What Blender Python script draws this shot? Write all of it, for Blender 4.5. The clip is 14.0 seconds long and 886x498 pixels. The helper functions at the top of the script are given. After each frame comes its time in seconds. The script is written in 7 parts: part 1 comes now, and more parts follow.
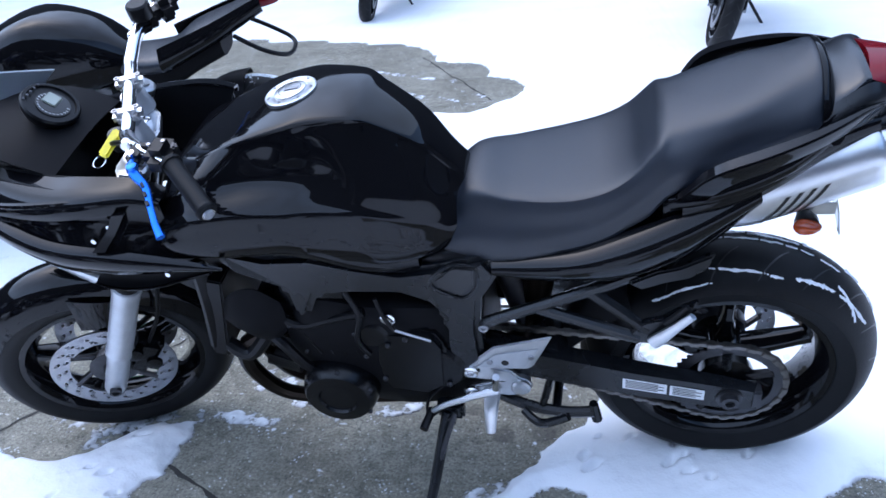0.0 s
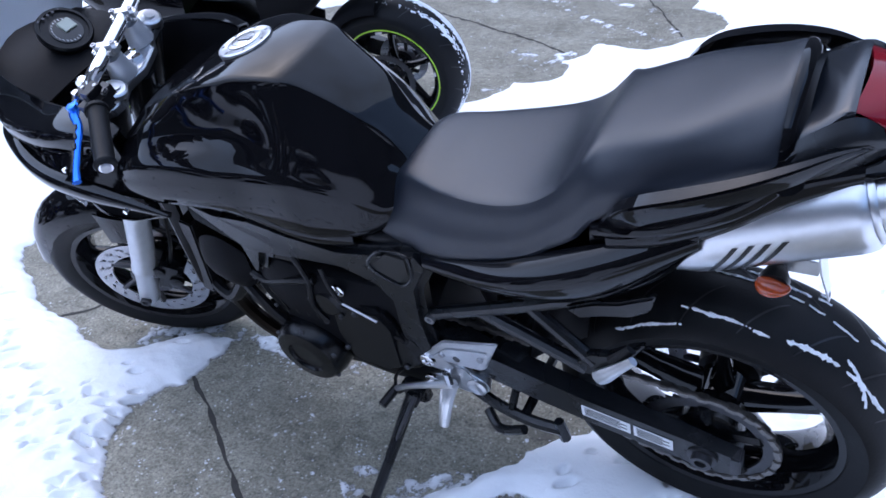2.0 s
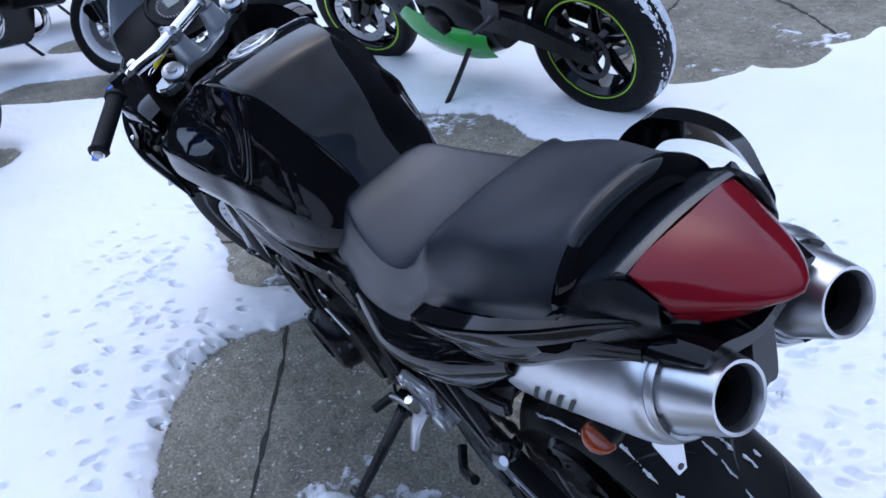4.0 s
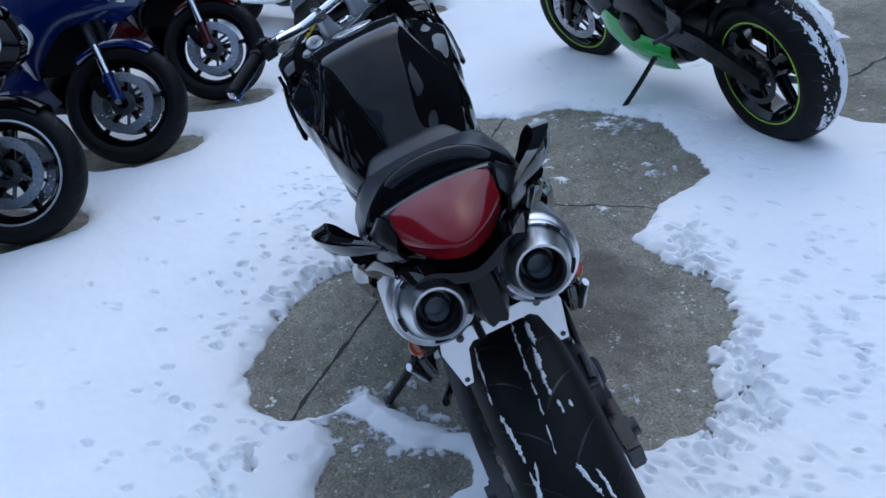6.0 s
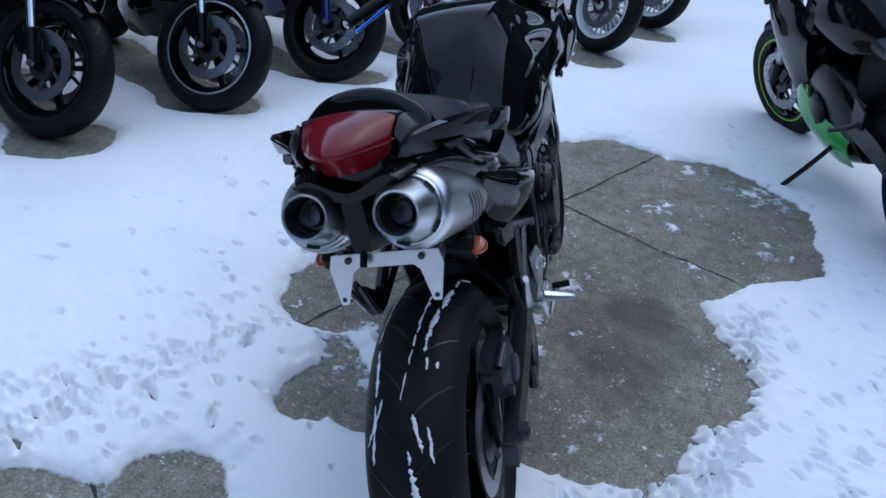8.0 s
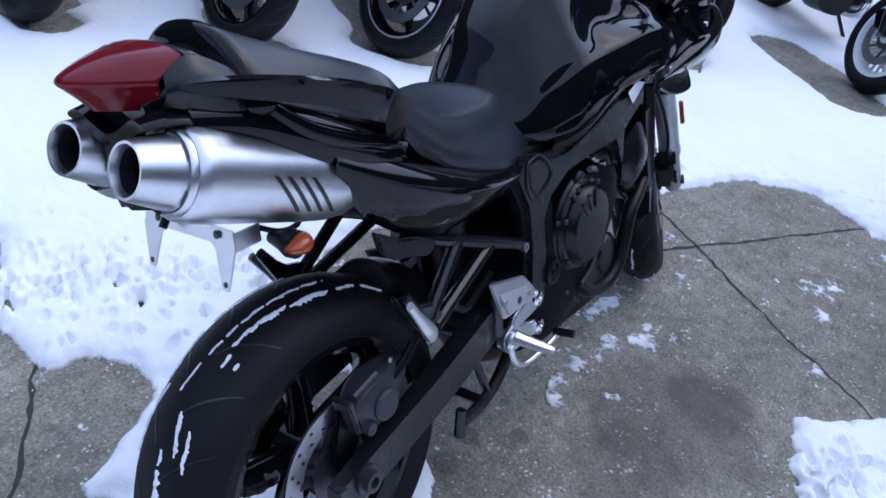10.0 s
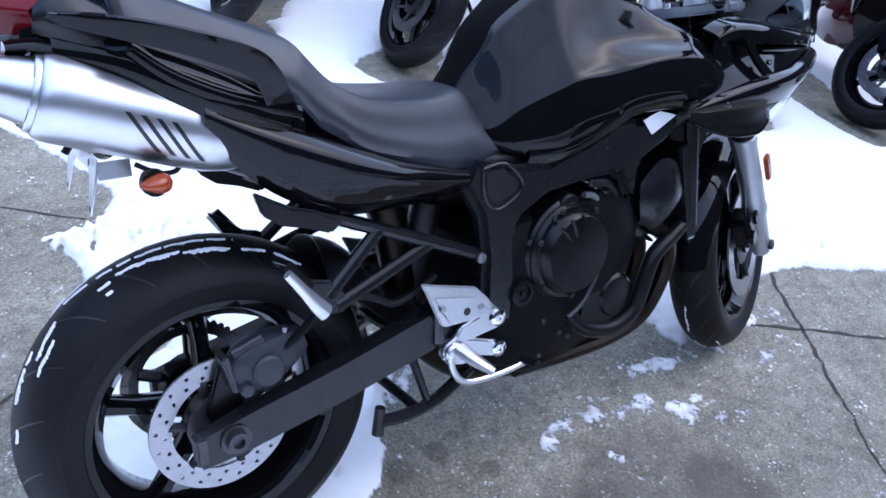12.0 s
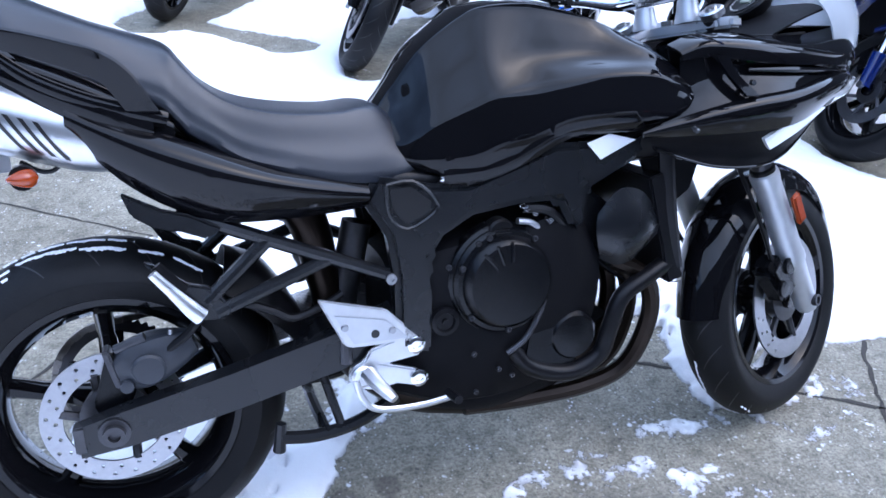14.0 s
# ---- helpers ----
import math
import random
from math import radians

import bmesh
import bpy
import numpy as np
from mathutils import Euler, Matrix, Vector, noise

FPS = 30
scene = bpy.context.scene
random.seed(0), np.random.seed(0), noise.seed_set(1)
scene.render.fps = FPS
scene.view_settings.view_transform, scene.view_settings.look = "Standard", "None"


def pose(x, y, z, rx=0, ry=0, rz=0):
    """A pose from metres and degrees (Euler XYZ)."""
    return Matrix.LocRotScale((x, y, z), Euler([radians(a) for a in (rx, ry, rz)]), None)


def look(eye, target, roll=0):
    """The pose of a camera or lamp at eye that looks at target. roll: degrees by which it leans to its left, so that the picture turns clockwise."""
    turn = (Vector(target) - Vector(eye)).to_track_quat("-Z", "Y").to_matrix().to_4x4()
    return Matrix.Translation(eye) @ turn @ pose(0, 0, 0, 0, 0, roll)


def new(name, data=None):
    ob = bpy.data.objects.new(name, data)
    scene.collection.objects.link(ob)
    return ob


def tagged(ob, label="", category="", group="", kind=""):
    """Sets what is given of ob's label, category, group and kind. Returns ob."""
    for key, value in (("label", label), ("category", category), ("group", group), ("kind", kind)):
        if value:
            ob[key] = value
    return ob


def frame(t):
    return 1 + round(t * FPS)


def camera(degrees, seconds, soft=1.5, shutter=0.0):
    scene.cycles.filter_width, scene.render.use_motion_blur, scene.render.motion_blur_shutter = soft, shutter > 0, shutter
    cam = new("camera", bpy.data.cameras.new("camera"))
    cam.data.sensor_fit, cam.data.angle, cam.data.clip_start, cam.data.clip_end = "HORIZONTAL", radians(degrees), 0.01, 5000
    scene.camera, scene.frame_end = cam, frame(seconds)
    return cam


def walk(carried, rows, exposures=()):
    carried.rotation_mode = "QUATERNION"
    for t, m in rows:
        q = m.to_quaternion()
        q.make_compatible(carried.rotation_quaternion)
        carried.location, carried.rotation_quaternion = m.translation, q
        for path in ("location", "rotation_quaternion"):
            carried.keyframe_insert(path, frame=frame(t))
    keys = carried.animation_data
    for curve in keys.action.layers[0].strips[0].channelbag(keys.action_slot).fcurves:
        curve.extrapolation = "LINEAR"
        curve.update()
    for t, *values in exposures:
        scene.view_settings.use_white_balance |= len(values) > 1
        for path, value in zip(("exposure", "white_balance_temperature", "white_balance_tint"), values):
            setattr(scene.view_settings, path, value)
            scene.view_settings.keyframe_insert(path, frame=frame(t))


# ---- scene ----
cam = camera(59.2, 14.0, soft=1.6)
PATH = [
    (0, (0.436, 0.035, 1.323), (0.112, 1.713, 0.492), -5.5),
    (0.5, (0.549, 0.088, 1.326), (0.116, 1.711, 0.437), -7.1),
    (1, (0.646, 0.162, 1.339), (0.126, 1.728, 0.396), -6.6),
    (1.5, (0.748, 0.253, 1.348), (0.100, 1.753, 0.380), -5.8),
    (2, (0.890, 0.379, 1.329), (0.040, 1.776, 0.362), -6.2),
    (2.5, (0.971, 0.513, 1.322), (-0.025, 1.798, 0.339), -6.3),
    (3, (1.024, 0.629, 1.325), (-0.100, 1.800, 0.337), -6.4),
    (5.5, (1.662, 1.180, 1.436), (0.084, 1.547, 0.443), -11.9),
    (6, (1.749, 1.202, 1.428), (0.133, 1.490, 0.472), -8.7),
    (6.5, (1.842, 1.216, 1.398), (0.194, 1.440, 0.480), -4.1),
    (7, (1.933, 1.341, 1.422), (0.271, 1.426, 0.505), -1.0),
    (7.5, (1.983, 1.531, 1.421), (0.321, 1.454, 0.504), 1.5),
    (8, (1.903, 1.623, 1.395), (0.261, 1.443, 0.457), 5.2),
    (8.2, (1.846, 1.650, 1.389), (0.217, 1.437, 0.434), 6.7),
    (10.5, (1.377, 2.215, 1.374), (0.065, 1.354, 0.304), 11.3),
    (11, (1.300, 2.297, 1.374), (0.061, 1.335, 0.302), 11.4),
    (11.5, (1.201, 2.422, 1.365), (0.062, 1.330, 0.307), 10.8),
    (12, (1.109, 2.516, 1.359), (0.062, 1.316, 0.323), 10.0),
    (12.5, (1.001, 2.553, 1.364), (0.037, 1.287, 0.327), 9.5),
    (13, (0.894, 2.617, 1.368), (0.025, 1.273, 0.344), 8.4),
    (13.5, (0.748, 2.704, 1.356), (0.009, 1.268, 0.355), 6.0),
    (14, (0.621, 2.764, 1.333), (-0.004, 1.257, 0.358), 3.7),
]
walk(cam, [(t, look(eye, target, roll)) for t, eye, target, roll in PATH], [(0, 1.74, 6050, 11), (3.1, 1.52, 6250, 16), (5.3, 0.68, 6000, 6), (8.2, 0.68, 6000, 6), (10.4, 1.34, 6120, 15), (11.5, 1.74, 6120, 15), (12.5, 1.84, 6080, 14), (14, 2.17, 6080, 13)])

# ---- world and light ----
world = bpy.data.worlds.new("world")
scene.world = world
world.use_nodes = True
wn = world.node_tree.nodes
bg = wn["Background"]
sky = wn.new("ShaderNodeTexSky")
sky.sky_type = "NISHITA"
sky.sun_disc = False
SUN_ELEV, SUN_TURN = radians(60), radians(290)
sky.sun_elevation, sky.sun_rotation = SUN_ELEV, SUN_TURN
sky.air_density, sky.dust_density, sky.ozone_density = 1.0, 1.0, 1.5
# broken overcast: uneven cloud over the whole sky
way = wn.new("ShaderNodeTexCoord")
cloud = wn.new("ShaderNodeTexNoise")
cloud.inputs["Scale"].default_value, cloud.inputs["Detail"].default_value, cloud.inputs["Roughness"].default_value = 2.6, 5.0, 0.55
thick = wn.new("ShaderNodeMapRange")
thick.inputs["From Min"].default_value, thick.inputs["From Max"].default_value = 0.34, 0.66
thick.inputs["To Min"].default_value, thick.inputs["To Max"].default_value = 0.68, 1.32
cover = wn.new("ShaderNodeVectorMath")
cover.operation = "SCALE"
world.node_tree.links.new(way.outputs["Generated"], cloud.inputs["Vector"])
world.node_tree.links.new(cloud.outputs["Fac"], thick.inputs["Value"])
world.node_tree.links.new(sky.outputs[0], cover.inputs[0])
world.node_tree.links.new(thick.outputs[0], cover.inputs["Scale"])
world.node_tree.links.new(cover.outputs[0], bg.inputs[0])
bg.inputs[1].default_value = 0.15
sun_data = bpy.data.lights.new("sun", "SUN")
sun_data.energy, sun_data.angle, sun_data.color = 0.8, radians(150), (0.86, 0.93, 1.0)
sun = new("sun", sun_data)
sun_way = Vector((math.sin(SUN_TURN) * math.cos(SUN_ELEV), math.cos(SUN_TURN) * math.cos(SUN_ELEV), math.sin(SUN_ELEV)))
sun.matrix_world = look(sun_way * 30, (0, 0, 0))


# ---- materials ----
def mat(name, base, rough=0.5, metal=0.0, coat=0.0, grain=0.0, scale=60.0, bump=0.0, bump_scale=200.0, vary=0.15, rough_vary=0.08, trans=0.0, spec=0.5):
    """A principled material with colour and roughness varied at two scales and a fine relief."""
    m = bpy.data.materials.new(name)
    m.use_nodes = True
    t = m.node_tree
    b = t.nodes["Principled BSDF"]
    link = t.links.new
    b.inputs["Metallic"].default_value = metal
    b.inputs["Coat Weight"].default_value = coat
    b.inputs["Coat Roughness"].default_value = 0.03
    b.inputs["Transmission Weight"].default_value = trans
    b.inputs["Specular IOR Level"].default_value = spec
    where = t.nodes.new("ShaderNodeTexCoord")
    big = t.nodes.new("ShaderNodeTexNoise")
    big.inputs["Scale"].default_value, big.inputs["Detail"].default_value = scale * 0.12, 4
    fine = t.nodes.new("ShaderNodeTexNoise")
    fine.inputs["Scale"].default_value, fine.inputs["Detail"].default_value = scale, 5
    for n in (big, fine):
        link(where.outputs["Object"], n.inputs["Vector"])
    both = t.nodes.new("ShaderNodeMath")
    both.operation = "MULTIPLY_ADD"
    link(fine.outputs["Fac"], both.inputs[0])
    both.inputs[1].default_value = grain
    link(big.outputs["Fac"], both.inputs[2])
    ramp = t.nodes.new("ShaderNodeValToRGB")
    lo, hi = 1 - vary, 1 + vary
    ramp.color_ramp.elements[0].position, ramp.color_ramp.elements[1].position = 0.3, 0.75 + grain * 0.6
    ramp.color_ramp.elements[0].color = (*[min(1, c * lo) for c in base], 1)
    ramp.color_ramp.elements[1].color = (*[min(1, c * hi) for c in base], 1)
    link(both.outputs[0], ramp.inputs[0])
    link(ramp.outputs[0], b.inputs["Base Color"])
    rr = t.nodes.new("ShaderNodeMapRange")
    rr.inputs["To Min"].default_value, rr.inputs["To Max"].default_value = max(0.02, rough - rough_vary), min(1, rough + rough_vary)
    link(big.outputs["Fac"], rr.inputs["Value"])
    link(rr.outputs[0], b.inputs["Roughness"])
    if bump:
        bn = t.nodes.new("ShaderNodeTexNoise")
        bn.inputs["Scale"].default_value, bn.inputs["Detail"].default_value = bump_scale, 3
        link(where.outputs["Object"], bn.inputs["Vector"])
        bp = t.nodes.new("ShaderNodeBump")
        bp.inputs["Strength"].default_value, bp.inputs["Distance"].default_value = bump, 0.002
        link(bn.outputs["Fac"], bp.inputs["Height"])
        link(bp.outputs[0], b.inputs["Normal"])
    return m


PAINT = mat("black_gloss_paint", (0.004, 0.004, 0.005), 0.05, spec=0.27, rough_vary=0.025, scale=30, vary=0.2)
SATIN = mat("black_satin_paint", (0.006, 0.0068, 0.0085), 0.27, spec=0.44, scale=90, grain=0.4, bump=0.06, bump_scale=900, rough_vary=0.08)
PLASTIC = mat("black_plastic", (0.005, 0.005, 0.006), 0.32, spec=0.2, scale=80, grain=0.5, bump=0.15, bump_scale=700, vary=0.3)
TAIL_PLASTIC = mat("satin_tail_plastic", (0.006, 0.008, 0.012), 0.24, spec=0.7, scale=90, grain=0.4, bump=0.06, bump_scale=900, rough_vary=0.08)
CALIPER = mat("dark_grey_casting", (0.022, 0.025, 0.031), 0.42, spec=0.4, scale=70, grain=0.6, bump=0.2, bump_scale=420, vary=0.4)
# PLASTIC's black with reflection cut; also stands for shade in hollows
MATT = mat("matt_black_plastic", (0.005, 0.005, 0.006), 0.55, spec=0.08, scale=80, grain=0.5, bump=0.2, bump_scale=600, vary=0.3)
ENGINE = mat("black_engine_casting", (0.003, 0.0032, 0.004), 0.18, spec=0.26, scale=60, grain=0.6, bump=0.18, bump_scale=500, vary=0.4)
RUBBER = mat("tyre_rubber", (0.007, 0.0072, 0.008), 0.5, spec=0.16, scale=40, grain=0.5, bump=0.2, bump_scale=260, vary=0.35)
VINYL = mat("seat_vinyl", (0.006, 0.009, 0.016), 0.33, spec=0.62, scale=50, grain=0.3, bump=0.25, bump_scale=1300, vary=0.2, rough_vary=0.06)
ALU = mat("brushed_aluminium", (0.62, 0.63, 0.65), 0.32, metal=1.0, scale=70, grain=0.5, bump=0.05, bump_scale=600, vary=0.12)
ALU_PAINT = mat("silver_painted_alloy", (0.52, 0.54, 0.57), 0.38, metal=0.6, scale=60, grain=0.4, bump=0.05, bump_scale=500)
CHAIN = mat("oily_chain_steel", (0.16, 0.15, 0.14), 0.32, metal=0.9, scale=160, grain=0.7, vary=0.4)
CHROME = mat("bright_chrome", (0.8, 0.8, 0.82), 0.10, metal=1.0, scale=40)
STEEL = mat("steel_disc", (0.36, 0.365, 0.385), 0.36, metal=1.0, scale=120, grain=0.6)
DARKSTEEL = mat("dark_steel", (0.06, 0.06, 0.065), 0.4, metal=0.8, scale=90, grain=0.6, bump=0.1, vary=0.4)
HEADER = mat("heat_tinted_steel", (0.020, 0.015, 0.012), 0.34, metal=0.9, scale=25, grain=0.7, vary=0.45)
BLUE_ANO = mat("blue_anodised", (0.02, 0.17, 0.75), 0.25, metal=0.7, scale=50)
YELLOW = mat("yellow_tag", (0.75, 0.62, 0.03), 0.5, scale=120, grain=0.7, vary=0.3)
WHITE = mat("white_paper_label", (0.82, 0.83, 0.85), 0.55, scale=60, grain=0.3, vary=0.06)
AMBER = mat("amber_lens", (0.30, 0.042, 0.007), 0.15, coat=0.4, scale=160, grain=0.5, vary=0.3)
RED = mat("red_lens", (0.17, 0.005, 0.012), 0.12, spec=0.3, scale=40, vary=0.25)
BLUE_PAINT = mat("blue_gloss_paint", (0.003, 0.013, 0.10), 0.08, coat=0.6, scale=30, rough_vary=0.03)
GREEN_PAINT = mat("green_gloss_paint", (0.02, 0.42, 0.05), 0.12, coat=0.5, scale=30)
LIME = mat("lime_rim_tape", (0.45, 0.75, 0.05), 0.4, scale=80)
RED_PAINT = mat("dark_red_paint", (0.06, 0.003, 0.006), 0.1, coat=0.5, scale=30)
WHITE_RIM = mat("white_painted_rim", (0.72, 0.73, 0.75), 0.35, scale=50, grain=0.3, vary=0.1)
LENS = mat("clear_lamp_lens", (0.72, 0.76, 0.8), 0.08, metal=0.3, coat=0.5, scale=35, vary=0.3)
SCREEN = mat("display_grey_green", (0.30, 0.33, 0.28), 0.2, coat=0.3, scale=40)
DIAL = mat("dial_black", (0.012, 0.012, 0.013), 0.3, scale=50)
TICK = mat("dial_white_marks", (0.7, 0.7, 0.7), 0.5, scale=50)
CLEAR = mat("pale_clear_acrylic", (0.62, 0.67, 0.72), 0.12, trans=0.45, scale=20)
SMOKE = mat("smoked_acrylic", (0.05, 0.05, 0.055), 0.06, trans=0.75, scale=20)
SLUSH = mat("packed_slush", (0.78, 0.80, 0.84), 0.6, scale=120, grain=0.7, bump=0.6, bump_scale=300, vary=0.12)


def ground_material():
    m = bpy.data.materials.new("worn_concrete")
    m.use_nodes = True
    t = m.node_tree
    b = t.nodes["Principled BSDF"]
    link, node = t.links.new, t.nodes.new
    where = node("ShaderNodeTexCoord")

    def noise_node(scale, detail, rough=0.6):
        n = node("ShaderNodeTexNoise")
        n.inputs["Scale"].default_value, n.inputs["Detail"].default_value, n.inputs["Roughness"].default_value = scale, detail, rough
        link(where.outputs["Object"], n.inputs["Vector"])
        return n

    def ramp(src, stops):
        r = node("ShaderNodeValToRGB")
        while len(r.color_ramp.elements) < len(stops):
            r.color_ramp.elements.new(0.5)
        for e, (p, c) in zip(r.color_ramp.elements, stops):
            e.position, e.color = p, (*c, 1)
        link(src, r.inputs[0])
        return r

    def mix(kind, fac, a, c):
        x = node("ShaderNodeMix")
        x.data_type, x.blend_type = "RGBA", kind
        if isinstance(fac, float):
            x.inputs[0].default_value = fac
        else:
            link(fac, x.inputs[0])
        for s, v in ((x.inputs[6], a), (x.inputs[7], c)):
            if isinstance(v, tuple):
                s.default_value = (*v, 1)
            else:
                link(v, s)
        return x.outputs[2]

    cloud = noise_node(2.2, 8, 0.7)
    base = ramp(cloud.outputs["Fac"], [(0.28, (0.118, 0.109, 0.083)), (0.5, (0.214, 0.201, 0.159)), (0.74, (0.328, 0.312, 0.255))])
    mott = noise_node(21, 6, 0.75)
    mo = ramp(mott.outputs["Fac"], [(0.34, (0.62, 0.61, 0.60)), (0.5, (1.0, 1.0, 1.0)), (0.68, (1.22, 1.21, 1.2))])
    col = mix("MULTIPLY", 1.0, base.outputs[0], mo.outputs[0])
    grit = noise_node(115, 6, 0.8)
    gr = ramp(grit.outputs["Fac"], [(0.36, (0.42, 0.41, 0.40)), (0.5, (1.0, 1.0, 1.0)), (0.65, (1.62, 1.61, 1.58))])
    col = mix("MULTIPLY", 0.9, col, gr.outputs[0])
    # bare aggregate: pale chips and dark pits, thinly scattered and of uneven size
    warp = node("ShaderNodeVectorMath")
    warp.operation = "MULTIPLY_ADD"
    link(noise_node(30, 3).outputs["Color"], warp.inputs[0])
    warp.inputs[1].default_value = (0.02, 0.02, 0.0)
    link(where.outputs["Object"], warp.inputs[2])
    for scale, size, seed, keep, tone in ((62, 0.30, 33, 0.565, (0.58, 0.55, 0.50)), (110, 0.32, 47, 0.56, (0.52, 0.50, 0.46)), (44, 0.32, 7, 0.605, (0.74, 0.76, 0.80)), (85, 0.32, 11, 0.60, (0.76, 0.78, 0.82)), (48, 0.26, 26, 0.55, (0.07, 0.064, 0.056)), (95, 0.30, 40, 0.55, (0.09, 0.083, 0.074))):
        cells = node("ShaderNodeTexVoronoi")
        cells.inputs["Scale"].default_value = scale
        link(warp.outputs[0], cells.inputs["Vector"])
        peb = ramp(cells.outputs["Distance"], [(size * 0.55, (1, 1, 1)), (size, (0, 0, 0))])
        pk = ramp(noise_node(seed, 3).outputs["Fac"], [(keep, (0, 0, 0)), (keep + 0.04, (0.85, 0.85, 0.85))])
        col = mix("MIX", mix("MULTIPLY", 1.0, peb.outputs[0], pk.outputs[0]), col, tone)
    blots = noise_node(5.5, 5, 0.7)
    bl = ramp(blots.outputs["Fac"], [(0.60, (0, 0, 0)), (0.72, (0.5, 0.5, 0.5))])
    col = mix("MIX", bl.outputs[0], col, (0.10, 0.092, 0.082))
    # old oil spots with ragged edges
    for (x, y, r, d) in ((-0.16, 2.0, 0.28, 0.44), (0.06, 1.95, 0.17, 0.28), (0.24, 1.62, 0.035, 0.6), (0.35, 1.63, 0.045, 0.5), (-0.3, 2.05, 0.14, 0.45), (0.16, 1.72, 0.03, 0.5)):
        far = node("ShaderNodeVectorMath")
        far.operation = "DISTANCE"
        link(where.outputs["Object"], far.inputs[0])
        far.inputs[1].default_value = (x, y, 0)
        rag = node("ShaderNodeMath")
        rag.operation = "MULTIPLY_ADD"
        link(noise_node(9, 5, 0.7).outputs["Fac"], rag.inputs[0])
        rag.inputs[1].default_value = -r * 1.1
        link(far.outputs["Value"], rag.inputs[2])
        edge = node("ShaderNodeMapRange")
        edge.inputs["From Min"].default_value, edge.inputs["From Max"].default_value = r * 0.42, r * 0.12
        edge.inputs["To Max"].default_value = d
        link(rag.outputs[0], edge.inputs["Value"])
        col = mix("MIX", edge.outputs[0], col, (0.062, 0.053, 0.044))
    link(col, b.inputs["Base Color"])
    wet = noise_node(1.4, 4)
    rr = node("ShaderNodeMapRange")
    rr.inputs["To Min"].default_value, rr.inputs["To Max"].default_value = 0.62, 0.9
    link(wet.outputs["Fac"], rr.inputs["Value"])
    link(rr.outputs[0], b.inputs["Roughness"])
    bp = node("ShaderNodeBump")
    bp.inputs["Strength"].default_value, bp.inputs["Distance"].default_value = 0.5, 0.003
    link(grit.outputs["Fac"], bp.inputs["Height"])
    link(bp.outputs[0], b.inputs["Normal"])
    return m


def snow_material():
    m = bpy.data.materials.new("trodden_snow")
    m.use_nodes = True
    t = m.node_tree
    b = t.nodes["Principled BSDF"]
    link, node = t.links.new, t.nodes.new
    where = node("ShaderNodeTexCoord")
    n = []
    for scale, detail in ((1.6, 4), (28, 5), (160, 3)):
        k = node("ShaderNodeTexNoise")
        k.inputs["Scale"].default_value, k.inputs["Detail"].default_value = scale, detail
        link(where.outputs["Object"], k.inputs["Vector"])
        n.append(k)
    r = node("ShaderNodeValToRGB")
    r.color_ramp.elements[0].position, r.color_ramp.elements[0].color = 0.3, (0.85, 0.875, 0.915, 1)
    r.color_ramp.elements[1].position, r.color_ramp.elements[1].color = 0.6, (0.92, 0.93, 0.945, 1)
    link(n[0].outputs["Fac"], r.inputs[0])
    # thin slush lets the ground show through: depth is a property of the mesh
    thin = node("ShaderNodeAttribute")
    thin.attribute_name = "depth"
    rag = node("ShaderNodeMath")
    rag.operation = "MULTIPLY_ADD"
    link(n[1].outputs["Fac"], rag.inputs[0])
    rag.inputs[1].default_value = 0.014
    link(thin.outputs["Fac"], rag.inputs[2])
    mr = node("ShaderNodeMapRange")
    mr.inputs["From Min"].default_value, mr.inputs["From Max"].default_value = 0.007, 0.015
    link(rag.outputs[0], mr.inputs["Value"])
    x = node("ShaderNodeMix")
    x.data_type = "RGBA"
    link(mr.outputs[0], x.inputs[0])
    x.inputs[6].default_value = (0.36, 0.36, 0.37, 1)
    link(r.outputs[0], x.inputs[7])
    link(x.outputs[2], b.inputs["Base Color"])
    b.inputs["Roughness"].default_value = 0.7
    b.inputs["Specular IOR Level"].default_value = 0.25
    # the thinnest edge is eaten away in small holes and teeth
    tooth = node("ShaderNodeTexNoise")
    tooth.inputs["Scale"].default_value, tooth.inputs["Detail"].default_value, tooth.inputs["Roughness"].default_value = 55, 5, 0.7
    link(where.outputs["Object"], tooth.inputs["Vector"])
    eat = node("ShaderNodeMath")
    eat.operation = "MULTIPLY_ADD"
    link(tooth.outputs["Fac"], eat.inputs[0])
    eat.inputs[1].default_value = 0.034
    link(thin.outputs["Fac"], eat.inputs[2])
    gone = node("ShaderNodeMapRange")
    gone.inputs["From Min"].default_value, gone.inputs["From Max"].default_value = 0.0165, 0.0195
    link(eat.outputs[0], gone.inputs["Value"])
    link(gone.outputs[0], b.inputs["Alpha"])
    add = node("ShaderNodeMath")
    add.operation = "MULTIPLY_ADD"
    link(n[2].outputs["Fac"], add.inputs[0])
    add.inputs[1].default_value = 0.35
    link(n[1].outputs["Fac"], add.inputs[2])
    bp = node("ShaderNodeBump")
    bp.inputs["Strength"].default_value, bp.inputs["Distance"].default_value = 0.5, 0.006
    link(add.outputs[0], bp.inputs["Height"])
    link(bp.outputs[0], b.inputs["Normal"])
    return m


CONCRETE, SNOW = ground_material(), snow_material()
CRACK = mat("dirt_filled_joint", (0.035, 0.032, 0.028), 0.9, scale=80, grain=0.6, vary=0.4)


